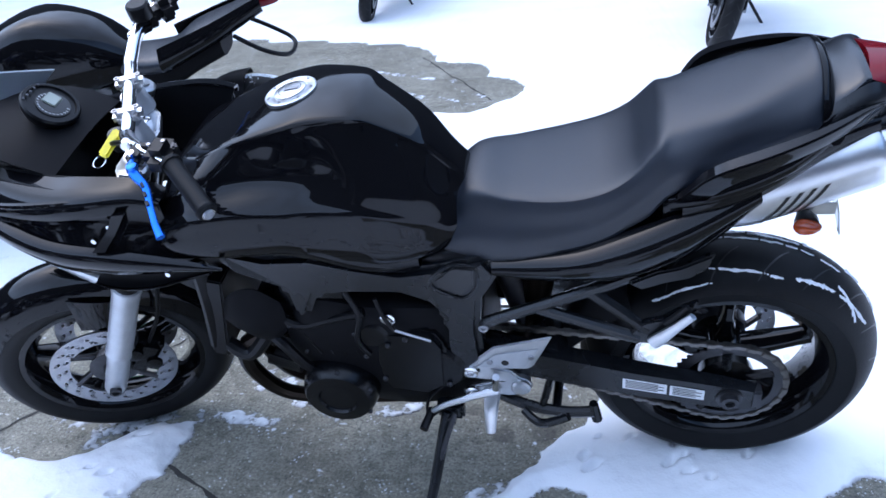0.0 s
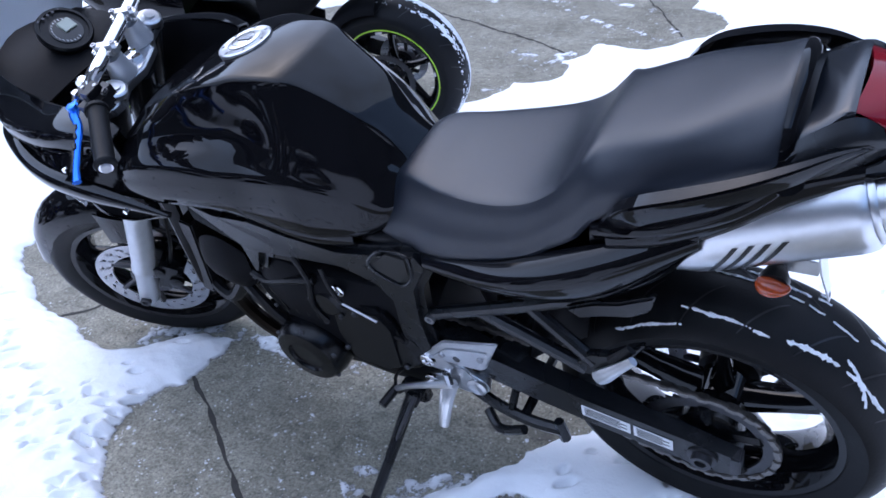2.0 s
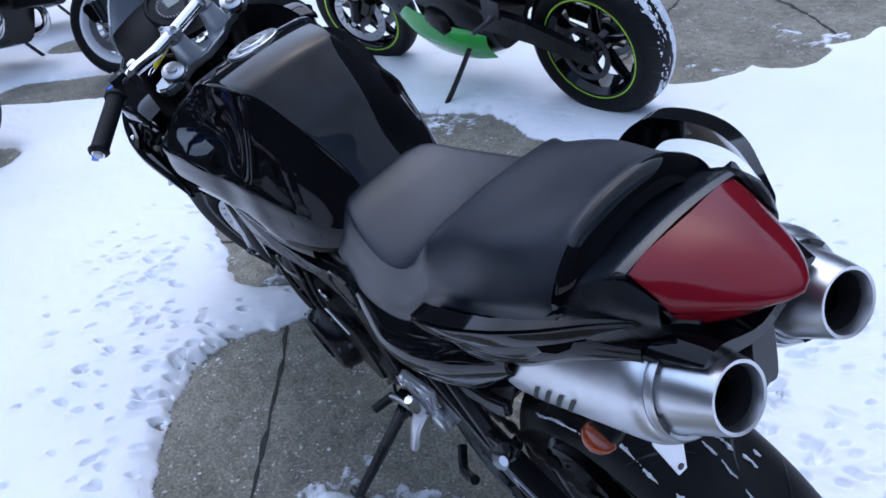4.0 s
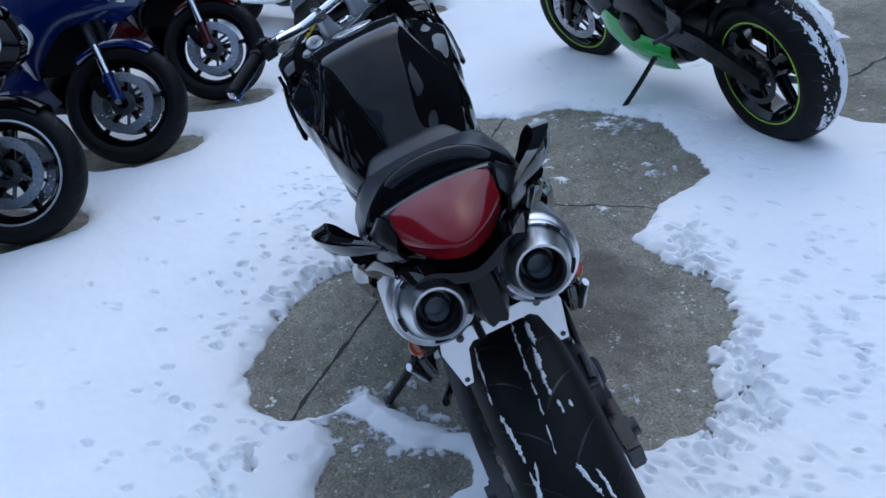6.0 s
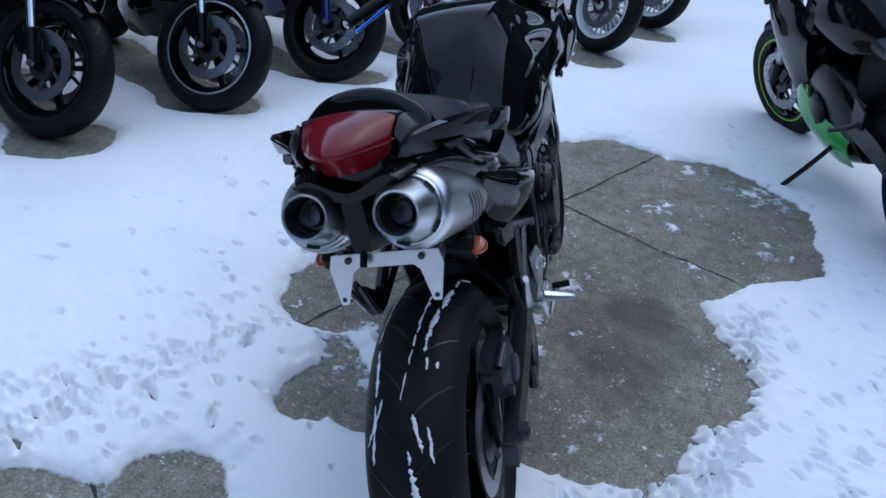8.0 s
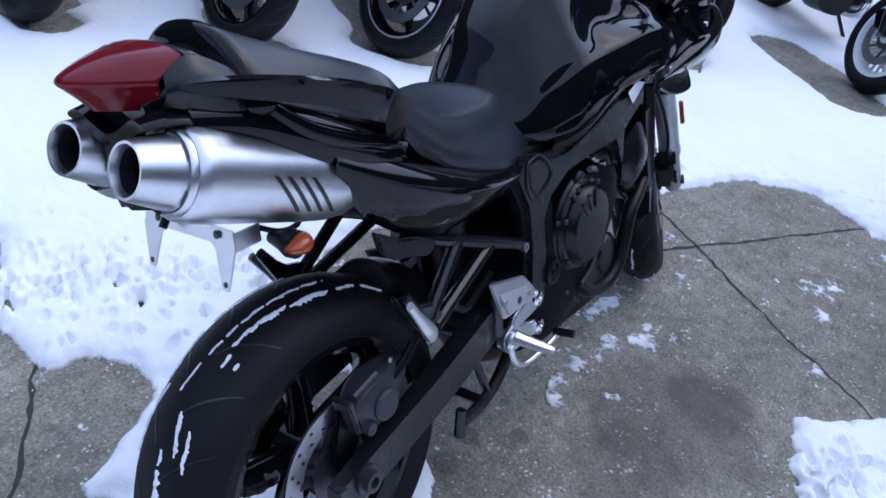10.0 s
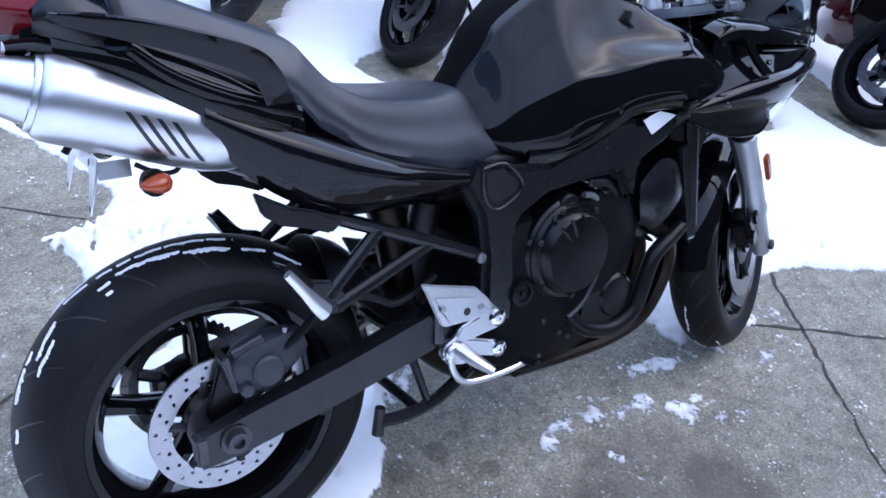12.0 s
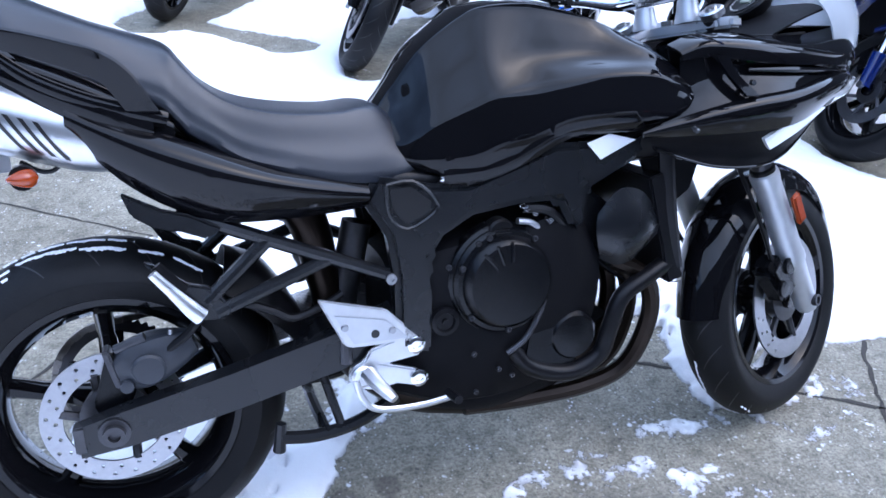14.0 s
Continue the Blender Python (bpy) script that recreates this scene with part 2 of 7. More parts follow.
# ---- mesh helpers ----
def crom(pts, n, closed=False):
    """Points on a smooth curve through pts, n to each span."""
    p = [Vector(q) for q in pts]
    k, out = len(p), []
    for i in range(k if closed else k - 1):
        if closed:
            a, b, c, d = (p[(i + j) % k] for j in (-1, 0, 1, 2))
        else:
            a, b, c, d = p[max(i - 1, 0)], p[i], p[i + 1], p[min(i + 2, k - 1)]
        for s in range(n):
            u = s / n
            out.append(0.5 * ((2 * b) + (c - a) * u + (2 * a - 5 * b + 4 * c - d) * u * u + (3 * b - a - 3 * c + d) * u ** 3))
    if not closed:
        out.append(p[-1].copy())
    return out


def skin(rows, ring=True, cap=True, bm=None):
    """Quads over rows of points, closed round each row if ring."""
    bm = bm or bmesh.new()
    vs = [[bm.verts.new(p) for p in r] for r in rows]
    n = len(rows[0])
    for a, b in zip(vs, vs[1:]):
        for i in range(n if ring else n - 1):
            j = (i + 1) % n
            bm.faces.new((a[i], a[j], b[j], b[i]))
    if ring and cap:
        bm.faces.new(vs[0][::-1])
        bm.faces.new(vs[-1])
    return bm


def body(secs, nx=5, nr=4, bm=None):
    """A closed form along x from half outlines (y, z), top middle first and bottom middle last, mirrored."""
    full = []
    for x, half in secs:
        pts = [(x, y, z) for y, z in half] + [(x, -y, z) for y, z in half[-2:0:-1]]
        full.append(crom(pts, nr, True))
    cols = [crom([r[i] for r in full], nx) for i in range(len(full[0]))]
    rows = [[c[k] for c in cols] for k in range(len(cols[0]))]
    return skin(rows, bm=bm)


def shell(rows, thick, nx=4, nr=4, bm=None):
    """An open curved panel through rows of points, with thickness."""
    fine = [crom(r, nr) for r in rows]
    cols = [crom([r[i] for r in fine], nx) for i in range(len(fine[0]))]
    grid = [[c[k] for c in cols] for k in range(len(cols[0]))]
    bm = bm or bmesh.new()
    made = skin(grid, ring=False)
    made.normal_update()
    made.verts.ensure_lookup_table()
    inner = [v.co - v.normal * thick for v in made.verts]
    n, k = len(grid[0]), len(grid)
    top = [[bm.verts.new(p) for p in r] for r in grid]
    low = [[bm.verts.new(inner[a * n + i]) for i in range(n)] for a in range(k)]
    made.free()
    for a in range(k - 1):
        for i in range(n - 1):
            bm.faces.new((top[a][i], top[a][i + 1], top[a + 1][i + 1], top[a + 1][i]))
            bm.faces.new((low[a][i], low[a + 1][i], low[a + 1][i + 1], low[a][i + 1]))
    rim = [(0, i) for i in range(n)] + [(a, n - 1) for a in range(1, k)] + [(k - 1, i) for i in range(n - 2, -1, -1)] + [(a, 0) for a in range(k - 2, 0, -1)]
    for (a, i), (c, j) in zip(rim, rim[1:] + rim[:1]):
        bm.faces.new((top[a][i], low[a][i], low[c][j], top[c][j]))
    return bm


def tube(pts, r, seg=10, n=5, bm=None, flat=1.0, up=(0, 0, 1)):
    """A round bar along a smooth curve; r is one radius or one for each point; flat squeezes it across."""
    bm = bm or bmesh.new()
    path = crom(pts, n) if len(pts) > 2 else [Vector(p) for p in pts]
    rad = r if isinstance(r, (list, tuple)) else [r] * len(pts)
    rows, side = [], None
    for i, p in enumerate(path):
        way = (path[min(i + 1, len(path) - 1)] - path[max(i - 1, 0)]).normalized()
        if side is None:
            side = way.cross(Vector(up))
            if side.length < 0.05:
                side = way.cross(Vector((1, 0, 0)))
        side = (side - way * side.dot(way)).normalized()
        other = way.cross(side)
        s = i * (len(rad) - 1) / max(1, len(path) - 1)
        a = min(int(s), len(rad) - 2)
        q = rad[a] + (rad[a + 1] - rad[a]) * (s - a)
        rows.append([p + side * (q * flat * math.cos(2 * math.pi * k / seg)) + other * (q * math.sin(2 * math.pi * k / seg)) for k in range(seg)])
    return skin(rows, bm=bm)


def plate(poly, y0, y1, bevel=0.003, bm=None):
    """A polygon in x and z made thick from y0 to y1, with worn edges."""
    made = bmesh.new()
    a = [made.verts.new((x, y0, z)) for x, z in poly]
    b = [made.verts.new((x, y1, z)) for x, z in poly]
    n = len(poly)
    made.faces.new(a)
    made.faces.new(b[::-1])
    for i in range(n):
        made.faces.new((a[i], b[i], b[(i + 1) % n], a[(i + 1) % n]))
    bmesh.ops.recalc_face_normals(made, faces=made.faces)
    if bevel:
        bmesh.ops.bevel(made, geom=[e for e in made.edges if e.is_manifold and e.calc_face_angle(0) > 0.5], offset=bevel, segments=2, affect="EDGES", clamp_overlap=True)
    return join(made, bm)


def join(made, bm, m=None):
    if m is not None:
        bmesh.ops.transform(made, matrix=m, verts=made.verts)
    if bm is None:
        return made
    tmp = bpy.data.meshes.new("tmp")
    made.to_mesh(tmp)
    made.free()
    bm.from_mesh(tmp)
    bpy.data.meshes.remove(tmp)
    return bm


def lathe(prof, seg=32, at=(0, 0, 0), axis="y", bm=None, m=None, caps=True):
    """A turned form: prof is a list of (radius, distance along the axis)."""
    made = bmesh.new()
    rows = []
    for r, h in prof:
        ring = []
        for k in range(seg):
            c, s = r * math.cos(2 * math.pi * k / seg), r * math.sin(2 * math.pi * k / seg)
            ring.append({"y": (c, h, s), "x": (h, c, s), "z": (c, s, h)}[axis])
        rows.append(ring)
    skin(rows, cap=False, bm=made)
    made.verts.ensure_lookup_table()
    for row, flip in ((0, False), (len(rows) - 1, True)):
        if caps and prof[row][0] > 1e-4:
            vs = [made.verts[row * seg + k] for k in range(seg)]
            made.faces.new(vs if flip else vs[::-1])
    bmesh.ops.remove_doubles(made, verts=made.verts, dist=1e-6)
    bmesh.ops.recalc_face_normals(made, faces=made.faces)
    bmesh.ops.translate(made, verts=made.verts, vec=at)
    return join(made, bm, m)


def ringed(prof, seg=48, bm=None):
    """A closed profile (radius, y) turned about the y axis: tyres, rims and discs."""
    made = bmesh.new()
    rows = [[(r * math.cos(2 * math.pi * k / seg), h, r * math.sin(2 * math.pi * k / seg)) for r, h in prof] for k in range(seg)]
    vs = [[made.verts.new(p) for p in r] for r in rows]
    n = len(prof)
    for a in range(seg):
        for i in range(n):
            j, c = (i + 1) % n, (a + 1) % seg
            made.faces.new((vs[a][i], vs[a][j], vs[c][j], vs[c][i]))
    bmesh.ops.recalc_face_normals(made, faces=made.faces)
    return join(made, bm)


def box(at, size, bevel=0.004, turn=None, bm=None):
    made = bmesh.new()
    bmesh.ops.create_cube(made, size=1.0)
    bmesh.ops.scale(made, verts=made.verts, vec=size)
    if bevel:
        bmesh.ops.bevel(made, geom=list(made.edges), offset=bevel, segments=2, affect="EDGES", clamp_overlap=True)
    m = Matrix.Translation(at) @ (turn or Matrix())
    return join(made, bm, m)


def part(name, bm, material, parent, label="", m=None, angle=35):
    """Links a bmesh as one mesh object under a thing or a part."""
    if m is not None:
        bmesh.ops.transform(bm, matrix=m, verts=bm.verts)
    bmesh.ops.recalc_face_normals(bm, faces=bm.faces)
    me = bpy.data.meshes.new(name)
    for f in bm.faces:
        f.smooth = True
    sharp = radians(angle)
    for e in bm.edges:
        if e.is_manifold and e.calc_face_angle(0) > sharp:
            e.smooth = False
    bm.to_mesh(me)
    bm.free()
    me.materials.append(material)
    ob = new(name, me)
    ob.parent = parent
    if label:
        ob["label"] = label
    return ob


def thing(name, m, label, category, group="", kind=""):
    ob = new(name)
    ob.empty_display_size = 0.1
    ob.matrix_world = m
    return tagged(ob, label, category, group, kind)


def mirrored(f):
    """Both sides: f(side) for right (+1) and left (-1)."""
    return [f(s) for s in (1, -1)]


# ---- ground ----
def ground_sheet():
    bm = bmesh.new()
    vs = [bm.verts.new((x, y, 0)) for x, y in ((-70, -70), (70, -70), (70, 70), (-70, 70))]
    bm.faces.new(vs)
    ob = part("ground", bm, CONCRETE, None)
    return tagged(ob, "worn grey concrete slab ground with oil stains", "ground", kind="structure")


def ground_joint(a, b, width, wobble, seed):
    """A dirt-filled slab joint from a to b, a hair above the sheet, of uneven width."""
    rng = random.Random(seed)
    a, b = Vector((*a, 0.0015)), Vector((*b, 0.0015))
    way = (b - a).normalized()
    side = Vector((-way.y, way.x, 0))
    n = max(8, int((b - a).length / 0.03))
    bm, rows, off = bmesh.new(), [], 0.0
    for i in range(n + 1):
        off = off * 0.8 + rng.uniform(-wobble, wobble)
        w = width * rng.uniform(0.45, 1.5)
        p = a + (b - a) * (i / n) + side * off
        rows.append([p - side * w, p + side * w * rng.uniform(0.5, 1.2)])
    skin(rows, ring=False, bm=bm)
    ob = part("ground_joint", bm, CRACK, None)
    return tagged(ob, "dark dirt-filled joint between concrete slabs", "joint", kind="structure")


def wave(x, y, scale, octaves=3, seed=0.0):
    """Smooth value noise on arrays, about -1 to 1."""
    out, amp, tot = np.zeros_like(x), 1.0, 0.0
    for o in range(octaves):
        u, v = x * scale + seed + 17.3 * o, y * scale + seed * 1.7 + 9.1 * o
        iu, iv = np.floor(u).astype(np.int64), np.floor(v).astype(np.int64)
        fu, fv = u - iu, v - iv
        fu, fv = fu * fu * (3 - 2 * fu), fv * fv * (3 - 2 * fv)

        def h(a, b):
            k = (a * 374761393 + b * 668265263 + 1274126177) & 0x7FFFFFFF
            k = ((k ^ (k >> 13)) * 1103515245) & 0x7FFFFFFF
            return ((k ^ (k >> 16)) & 0xFFFF) / 32767.5 - 1

        out += amp * ((h(iu, iv) * (1 - fu) + h(iu + 1, iv) * fu) * (1 - fv) + (h(iu, iv + 1) * (1 - fu) + h(iu + 1, iv + 1) * fu) * fv)
        tot += amp
        amp *= 0.5
        scale *= 2.1
    return out / tot


def capsule(x, y, a, b, r):
    """Distance past the edge of a stretch of radius r from a to b: negative inside."""
    a, b = np.array(a), np.array(b)
    d = b - a
    t = np.clip(((x - a[0]) * d[0] + (y - a[1]) * d[1]) / max(1e-9, d @ d), 0, 1)
    return np.hypot(x - a[0] - t * d[0], y - a[1] - t * d[1]) - r


# bare stretches of concrete in the snow, and thin left-over patches on them
BARE = (
    ((-0.23, 1.55), (0.03, 1.79), 0.41), ((-0.12, 1.85), (0.10, 1.83), 0.38), ((-0.42, 1.31), (-0.16, 1.10), 0.23),
    ((0.01, 2.08), (-0.91, 1.79), 0.25), ((-0.84, 2.09), (-1.18, 2.41), 0.41), ((-0.96, 2.44), (-1.37, 2.37), 0.34),
    ((-0.99, 1.80), (-1.54, 1.99), 0.32), ((-0.60, 1.85), (-0.95, 1.95), 0.22), ((0.29, 1.15), (0.37, 1.11), 0.07), ((0.10, 1.15), (0.22, 1.18), 0.05), ((0.35, 1.26), (0.37, 1.36), 0.055),
    ((1.12, 0.26), (0.96, 0.68), 0.23), ((1.20, 0.90), (0.98, 0.80), 0.12), ((1.60, -0.10), (1.20, 0.30), 0.35),
    ((-3.20, 6.60), (-1.45, 5.90), 0.85), ((-1.45, 5.70), (-0.25, 5.00), 0.35), ((-1.30, 5.90), (-0.55, 5.50), 0.38),
    ((-0.50, 4.75), (-0.25, 4.68), 0.18), ((-1.40, 5.00), (-0.85, 4.45), 0.32), ((-1.50, 4.20), (-1.00, 4.02), 0.30), ((-0.68, 4.10), (-0.66, 4.00), 0.13),
    ((-1.20, 3.85), (-0.95, 3.72), 0.25), ((-2.20, 5.20), (-1.00, 5.10), 0.45), ((-2.40, 4.90), (-1.60, 4.50), 0.35), ((-1.64, 0.10), (-1.66, -0.12), 0.15), ((-1.70, -0.10), (-2.35, -0.95), 0.18), ((-1.00, -0.33), (-1.00, -0.45), 0.19), ((-1.10, -0.55), (-1.60, -1.10), 0.17),
    ((-0.50, -1.05), (-0.52, -1.25), 0.12), ((-0.60, -1.32), (-1.10, -1.95), 0.18), ((-2.34, 0.58), (-2.30, 0.30), 0.15), ((-2.38, 0.15), (-2.95, -0.60), 0.15), ((-2.95, 1.00), (-3.00, 0.75), 0.15), ((-3.05, 0.60), (-3.50, 0.00), 0.15),
    ((-3.31, 1.92), (-3.91, 1.37), 0.20), ((-4.16, 2.35), (-4.66, 1.90), 0.18), ((1.00, -0.25), (0.78, 0.21), 0.23),
    ((1.14, 0.45), (1.12, 1.25), 0.25), ((1.05, 1.02), (0.73, 0.92), 0.15), ((0.50, -2.20), (0.10, -2.75), 0.25),
    ((-0.20, -1.60), (0.30, -2.10), 0.12),
)
PATCH = (
    ((0.03, 1.33), (0.05, 1.31), 0.045), ((0.17, 1.36), (0.27, 1.41), 0.07), ((-0.09, 1.71), (-0.02, 1.73), 0.03),
    ((-1.54, 6.02), (-1.20, 5.88), 0.05), ((-1.08, 5.73), (-0.41, 5.30), 0.04), ((-1.23, 5.49), (-1.00, 5.42), 0.04), ((-0.93, 5.24), (-0.50, 4.90), 0.045), ((-0.46, 4.90), (-0.20, 4.72), 0.035), ((-0.28, 5.03), (-0.08, 4.78), 0.03), ((-1.51, 4.61), (-1.33, 4.63), 0.05), ((-0.92, 4.34), (-0.76, 4.27), 0.07), ((-0.65, 4.21), (-0.61, 4.37), 0.06), ((-1.05, 3.69), (-0.75, 3.76), 0.03),
    ((-1.16, 2.2), (-1.12, 2.17), 0.06), ((-0.99, 2.24), (-0.98, 2.22), 0.045), ((-1.35, 2.67), (-1.45, 2.6), 0.10), ((-0.86, 2.6), (-0.9, 2.55), 0.06),
    ((-0.20, 1.70), (-0.53, 1.87), 0.052), ((-0.36, 1.66), (-0.60, 1.67), 0.032), ((-1.62, 2.40), (-1.56, 2.34), 0.08), ((-0.67, 2.27), (-0.66, 2.26), 0.04),
    ((0.12, 1.2), (0.18, 1.28), 0.11), ((0.1, 1.22), (0.03, 1.2), 0.06), ((-1.9, 5.6), (-1.5, 5.4), 0.05),
    ((-0.17, 1.88), (-0.12, 1.84), 0.03), ((0.3, 1.9), (0.36, 1.85), 0.05), ((-0.95, 1.62), (-0.8, 1.66), 0.13),
)


def snow_cover():
    def line(lo, hi, step, far):
        mid = np.arange(lo, hi, step)
        out, d = [], step
        while (out[-1] if out else 0) < far:
            d = d * 1.13 if (out[-1] if out else 0) > 2.6 else min(d * 1.13, 0.03)
            out.append((out[-1] if out else 0) + d)
        out = np.array(out)
        return np.concatenate([(lo - out)[::-1], mid, mid[-1] + out])

    xs, ys = line(-2.2, 1.25, 0.0062, 60), line(0.3, 3.0, 0.0062, 60)
    x, y = np.meshgrid(xs, ys, indexing="ij")
    d = np.full(x.shape, 9.0)
    for a, b, r in BARE:
        d = np.minimum(d, capsule(x, y, a, b, r))
    edge = wave(x, y, 3.0, 4, 3.1) * 0.07 + wave(x, y, 22.0, 2, 8.2) * 0.014
    d = d + edge
    depth = 0.040 * np.clip(1 - np.exp(-np.clip(d, 0, None) / 0.035), 0, 1) + np.clip(d, -0.4, 0) * 0.30
    full = np.clip(d / 0.25, 0, 1)
    depth += full * (0.008 * wave(x, y, 1.3, 3, 1.0) + 0.0052 * wave(x, y, 9.0, 3, 5.0)) + np.clip(d / 0.02, 0, 1) * 0.0022 * wave(x, y, 34.0, 2, 2.0)
    for a, b, r in PATCH:
        e = capsule(x, y, a, b, r * 1.15)
        thin = -0.0045 + 0.0065 * np.clip(-e / r, 0, 1) ** 0.6 + 0.011 * wave(x, y, 24.0, 3, 6.0 + 9 * r)
        depth = np.where(e < 0, np.maximum(depth, np.clip(thin, -0.02, 0.006)), depth)
    # footprints and small pits where people walked round the machine
    rng = np.random.RandomState(7)
    tracks = (((-1.5, 1.35), (-0.65, 1.05), 0.13, 90), ((-0.85, 1.3), (-0.35, 0.93), 0.10, 70), ((-0.45, 0.85), (0.55, 0.75), 0.16, 30), ((0.1, 0.6), (1.0, 1.0), 0.2, 26), ((-0.40, 2.43), (0.50, 2.17), 0.045, 200), ((0.42, 0.45), (0.74, 0.78), 0.12, 36), ((0.02, 1.01), (0.85, 0.36), 0.045, 85), ((0.35, 0.72), (0.90, 0.25), 0.06, 60), ((0.46, 2.18), (0.62, 1.75), 0.05, 60),
              ((0.62, 1.3), (0.75, 2.1), 0.12, 40), ((-0.6, 3.0), (0.4, 2.5), 0.25, 26), ((-1.2, 0.8), (0.2, 0.4), 0.35, 45), ((-0.9, 2.9), (-0.5, 2.6), 0.15, 26), ((-1.9, 2.2), (-2.2, 3.0), 0.3, 25), ((0.50, 2.35), (0.95, 2.00), 0.18, 60), ((-0.30, 2.75), (0.60, 2.35), 0.14, 60), ((-1.75, 2.55), (-1.05, 2.95), 0.12, 40))
    for a, b, spread, count in tracks:
        for _ in range(count):
            t = rng.rand()
            px, py = a[0] + (b[0] - a[0]) * t + rng.randn() * spread, a[1] + (b[1] - a[1]) * t + rng.randn() * spread
            s, k, turn = rng.uniform(0.0055, 0.0105), rng.uniform(1.2, 2.6), rng.uniform(-0.7, 0.7) + 0.9
            i0, i1 = np.searchsorted(xs, (px - 0.13, px + 0.13))
            j0, j1 = np.searchsorted(ys, (py - 0.13, py + 0.13))
            u, v = x[i0:i1, j0:j1] - px, y[i0:i1, j0:j1] - py
            p, q = u * math.cos(turn) + v * math.sin(turn), v * math.cos(turn) - u * math.sin(turn)
            g = 1 / (1 + np.exp((np.sqrt((p / (s * k)) ** 2 + (q / s) ** 2) - 1) / 0.11))
            block = depth[i0:i1, j0:j1]
            deep = np.where(block > 0.004, 1.0, 0.0)
            block -= deep * g * rng.uniform(0.010, 0.034)
            ring = np.exp(-(((p + 0.01) / (s * k * 1.5)) ** 2 + ((q + 0.012) / (s * 1.5)) ** 2)) - g
            block += deep * ring * 0.006
            depth[i0:i1, j0:j1] = block
    n, k = x.shape
    keep = depth > -0.012
    cell = keep[:-1, :-1] | keep[1:, :-1] | keep[:-1, 1:] | keep[1:, 1:]
    idx = np.arange(n * k).reshape(n, k)
    ci, cj = np.nonzero(cell)
    quads = np.stack([idx[ci, cj], idx[ci + 1, cj], idx[ci + 1, cj + 1], idx[ci, cj + 1]], 1)
    used, inv = np.unique(quads, return_inverse=True)
    co = np.stack([x.ravel(), y.ravel(), np.clip(depth.ravel(), -0.02, None)], 1)[used]
    me = bpy.data.meshes.new("snow")
    me.from_pydata(co.tolist(), [], inv.reshape(-1, 4).tolist())
    at = me.attributes.new("depth", "FLOAT", "POINT")
    at.data.foreach_set("value", np.ascontiguousarray(co[:, 2], dtype=np.float32))
    me.polygons.foreach_set("use_smooth", [True] * len(me.polygons))
    me.materials.append(SNOW)
    return tagged(new("snow", me), "white trodden snow with footprints and melted bare patches", "snow", kind="structure")


ground_sheet()
ground_joint((0.75, 0.533), (-2.6, 2.815), 0.0062, 0.004, 1)
ground_joint((-1.45, 1.20), (-0.55, 2.475), 0.0052, 0.009, 2)
ground_joint((1.9, -0.55), (0.66, 0.37), 0.005, 0.004, 3)
ground_joint((0.70, 0.70), (1.25, 1.28), 0.006, 0.009, 4)
ground_joint((-2.6, 5.55), (-0.55, 4.37), 0.010, 0.010, 5)
ground_joint((-0.75, 6.1), (-0.08, 4.78), 0.007, 0.007, 6)
ground_joint((-1.62, 4.55), (-1.05, 3.15), 0.009, 0.010, 7)
snow_cover()


# ---- plain unseen walls, added to close the lot and darken reflections ----
BACKDROP = mat("dark_backdrop", (0.03, 0.03, 0.031), 0.8, scale=6, grain=0.5, vary=0.3)
for wall, at, size in (("backdrop_north", (0, 15, 5.5), (44, 0.3, 11.0)), ("backdrop_south", (0, -13, 5.0), (44, 0.3, 10.0)), ("backdrop_west", (-20, 1, 5.0), (0.3, 27.6, 10.0)), ("backdrop_east", (18, 1, 5.0), (0.3, 27.6, 10.0))):
    tagged(part(wall, box(at, size, 0.02), BACKDROP, None), "unseen dark wall added to darken reflections", "wall", kind="structure")


# ---- wheels ----
def tyre_mesh(R, w, rim):
    """A motorcycle tyre: a round crown, shoulders and side walls down to the bead."""
    prof = []
    for k in range(17):
        a = -1 + k / 8
        y = a * w / 2
        prof.append((R - (w / 2) * 0.62 * (1 - math.sqrt(max(0, 1 - (a * 0.97) ** 2))) - 0.012 * a * a, y))
    side = [(R - (R - rim) * 0.62, w * 0.505), (rim + 0.018, w * 0.46), (rim + 0.002, w * 0.42), (rim - 0.004, w * 0.36)]
    prof = prof + side + [(r, -y) for r, y in side[::-1]]
    return ringed(prof, 72)


def groove_mesh(R, w, count):
    """Tread grooves: dark slanted cuts that sit a hair over the crown."""
    bm = bmesh.new()
    for k in range(count):
        for s in (-1, 1):
            base = 2 * math.pi * (k + (0.5 if s > 0 else 0)) / count
            rows = []
            for i in range(7):
                u = i / 6
                a = (0.12 + 0.72 * u)
                y = s * a * w / 2
                r = R - (w / 2) * 0.62 * (1 - math.sqrt(max(0, 1 - (a * 0.97) ** 2))) - 0.012 * a * a + 0.0012
                th = base + 0.20 * u ** 0.8
                h = 0.0085 * (1 - abs(u - 0.4))
                rows.append([(r * math.cos(th - h), y, r * math.sin(th - h)), (r * math.cos(th + h), y, r * math.sin(th + h))])
            skin(rows, ring=False, bm=bm)
    return bm


def rim_mesh(rim, w):
    o = w * 0.36
    bm = ringed([(rim, o + 0.008), (rim + 0.006, o + 0.004), (rim - 0.006, o - 0.006), (rim - 0.022, o - 0.03), (rim - 0.024, -o + 0.03), (rim - 0.006, -o + 0.006), (rim + 0.006, -o - 0.004), (rim, -o - 0.008),
                 (rim - 0.012, -o - 0.006), (rim - 0.034, -o + 0.02), (rim - 0.038, 0), (rim - 0.034, o - 0.02), (rim - 0.012, o + 0.006)], 64)
    return bm


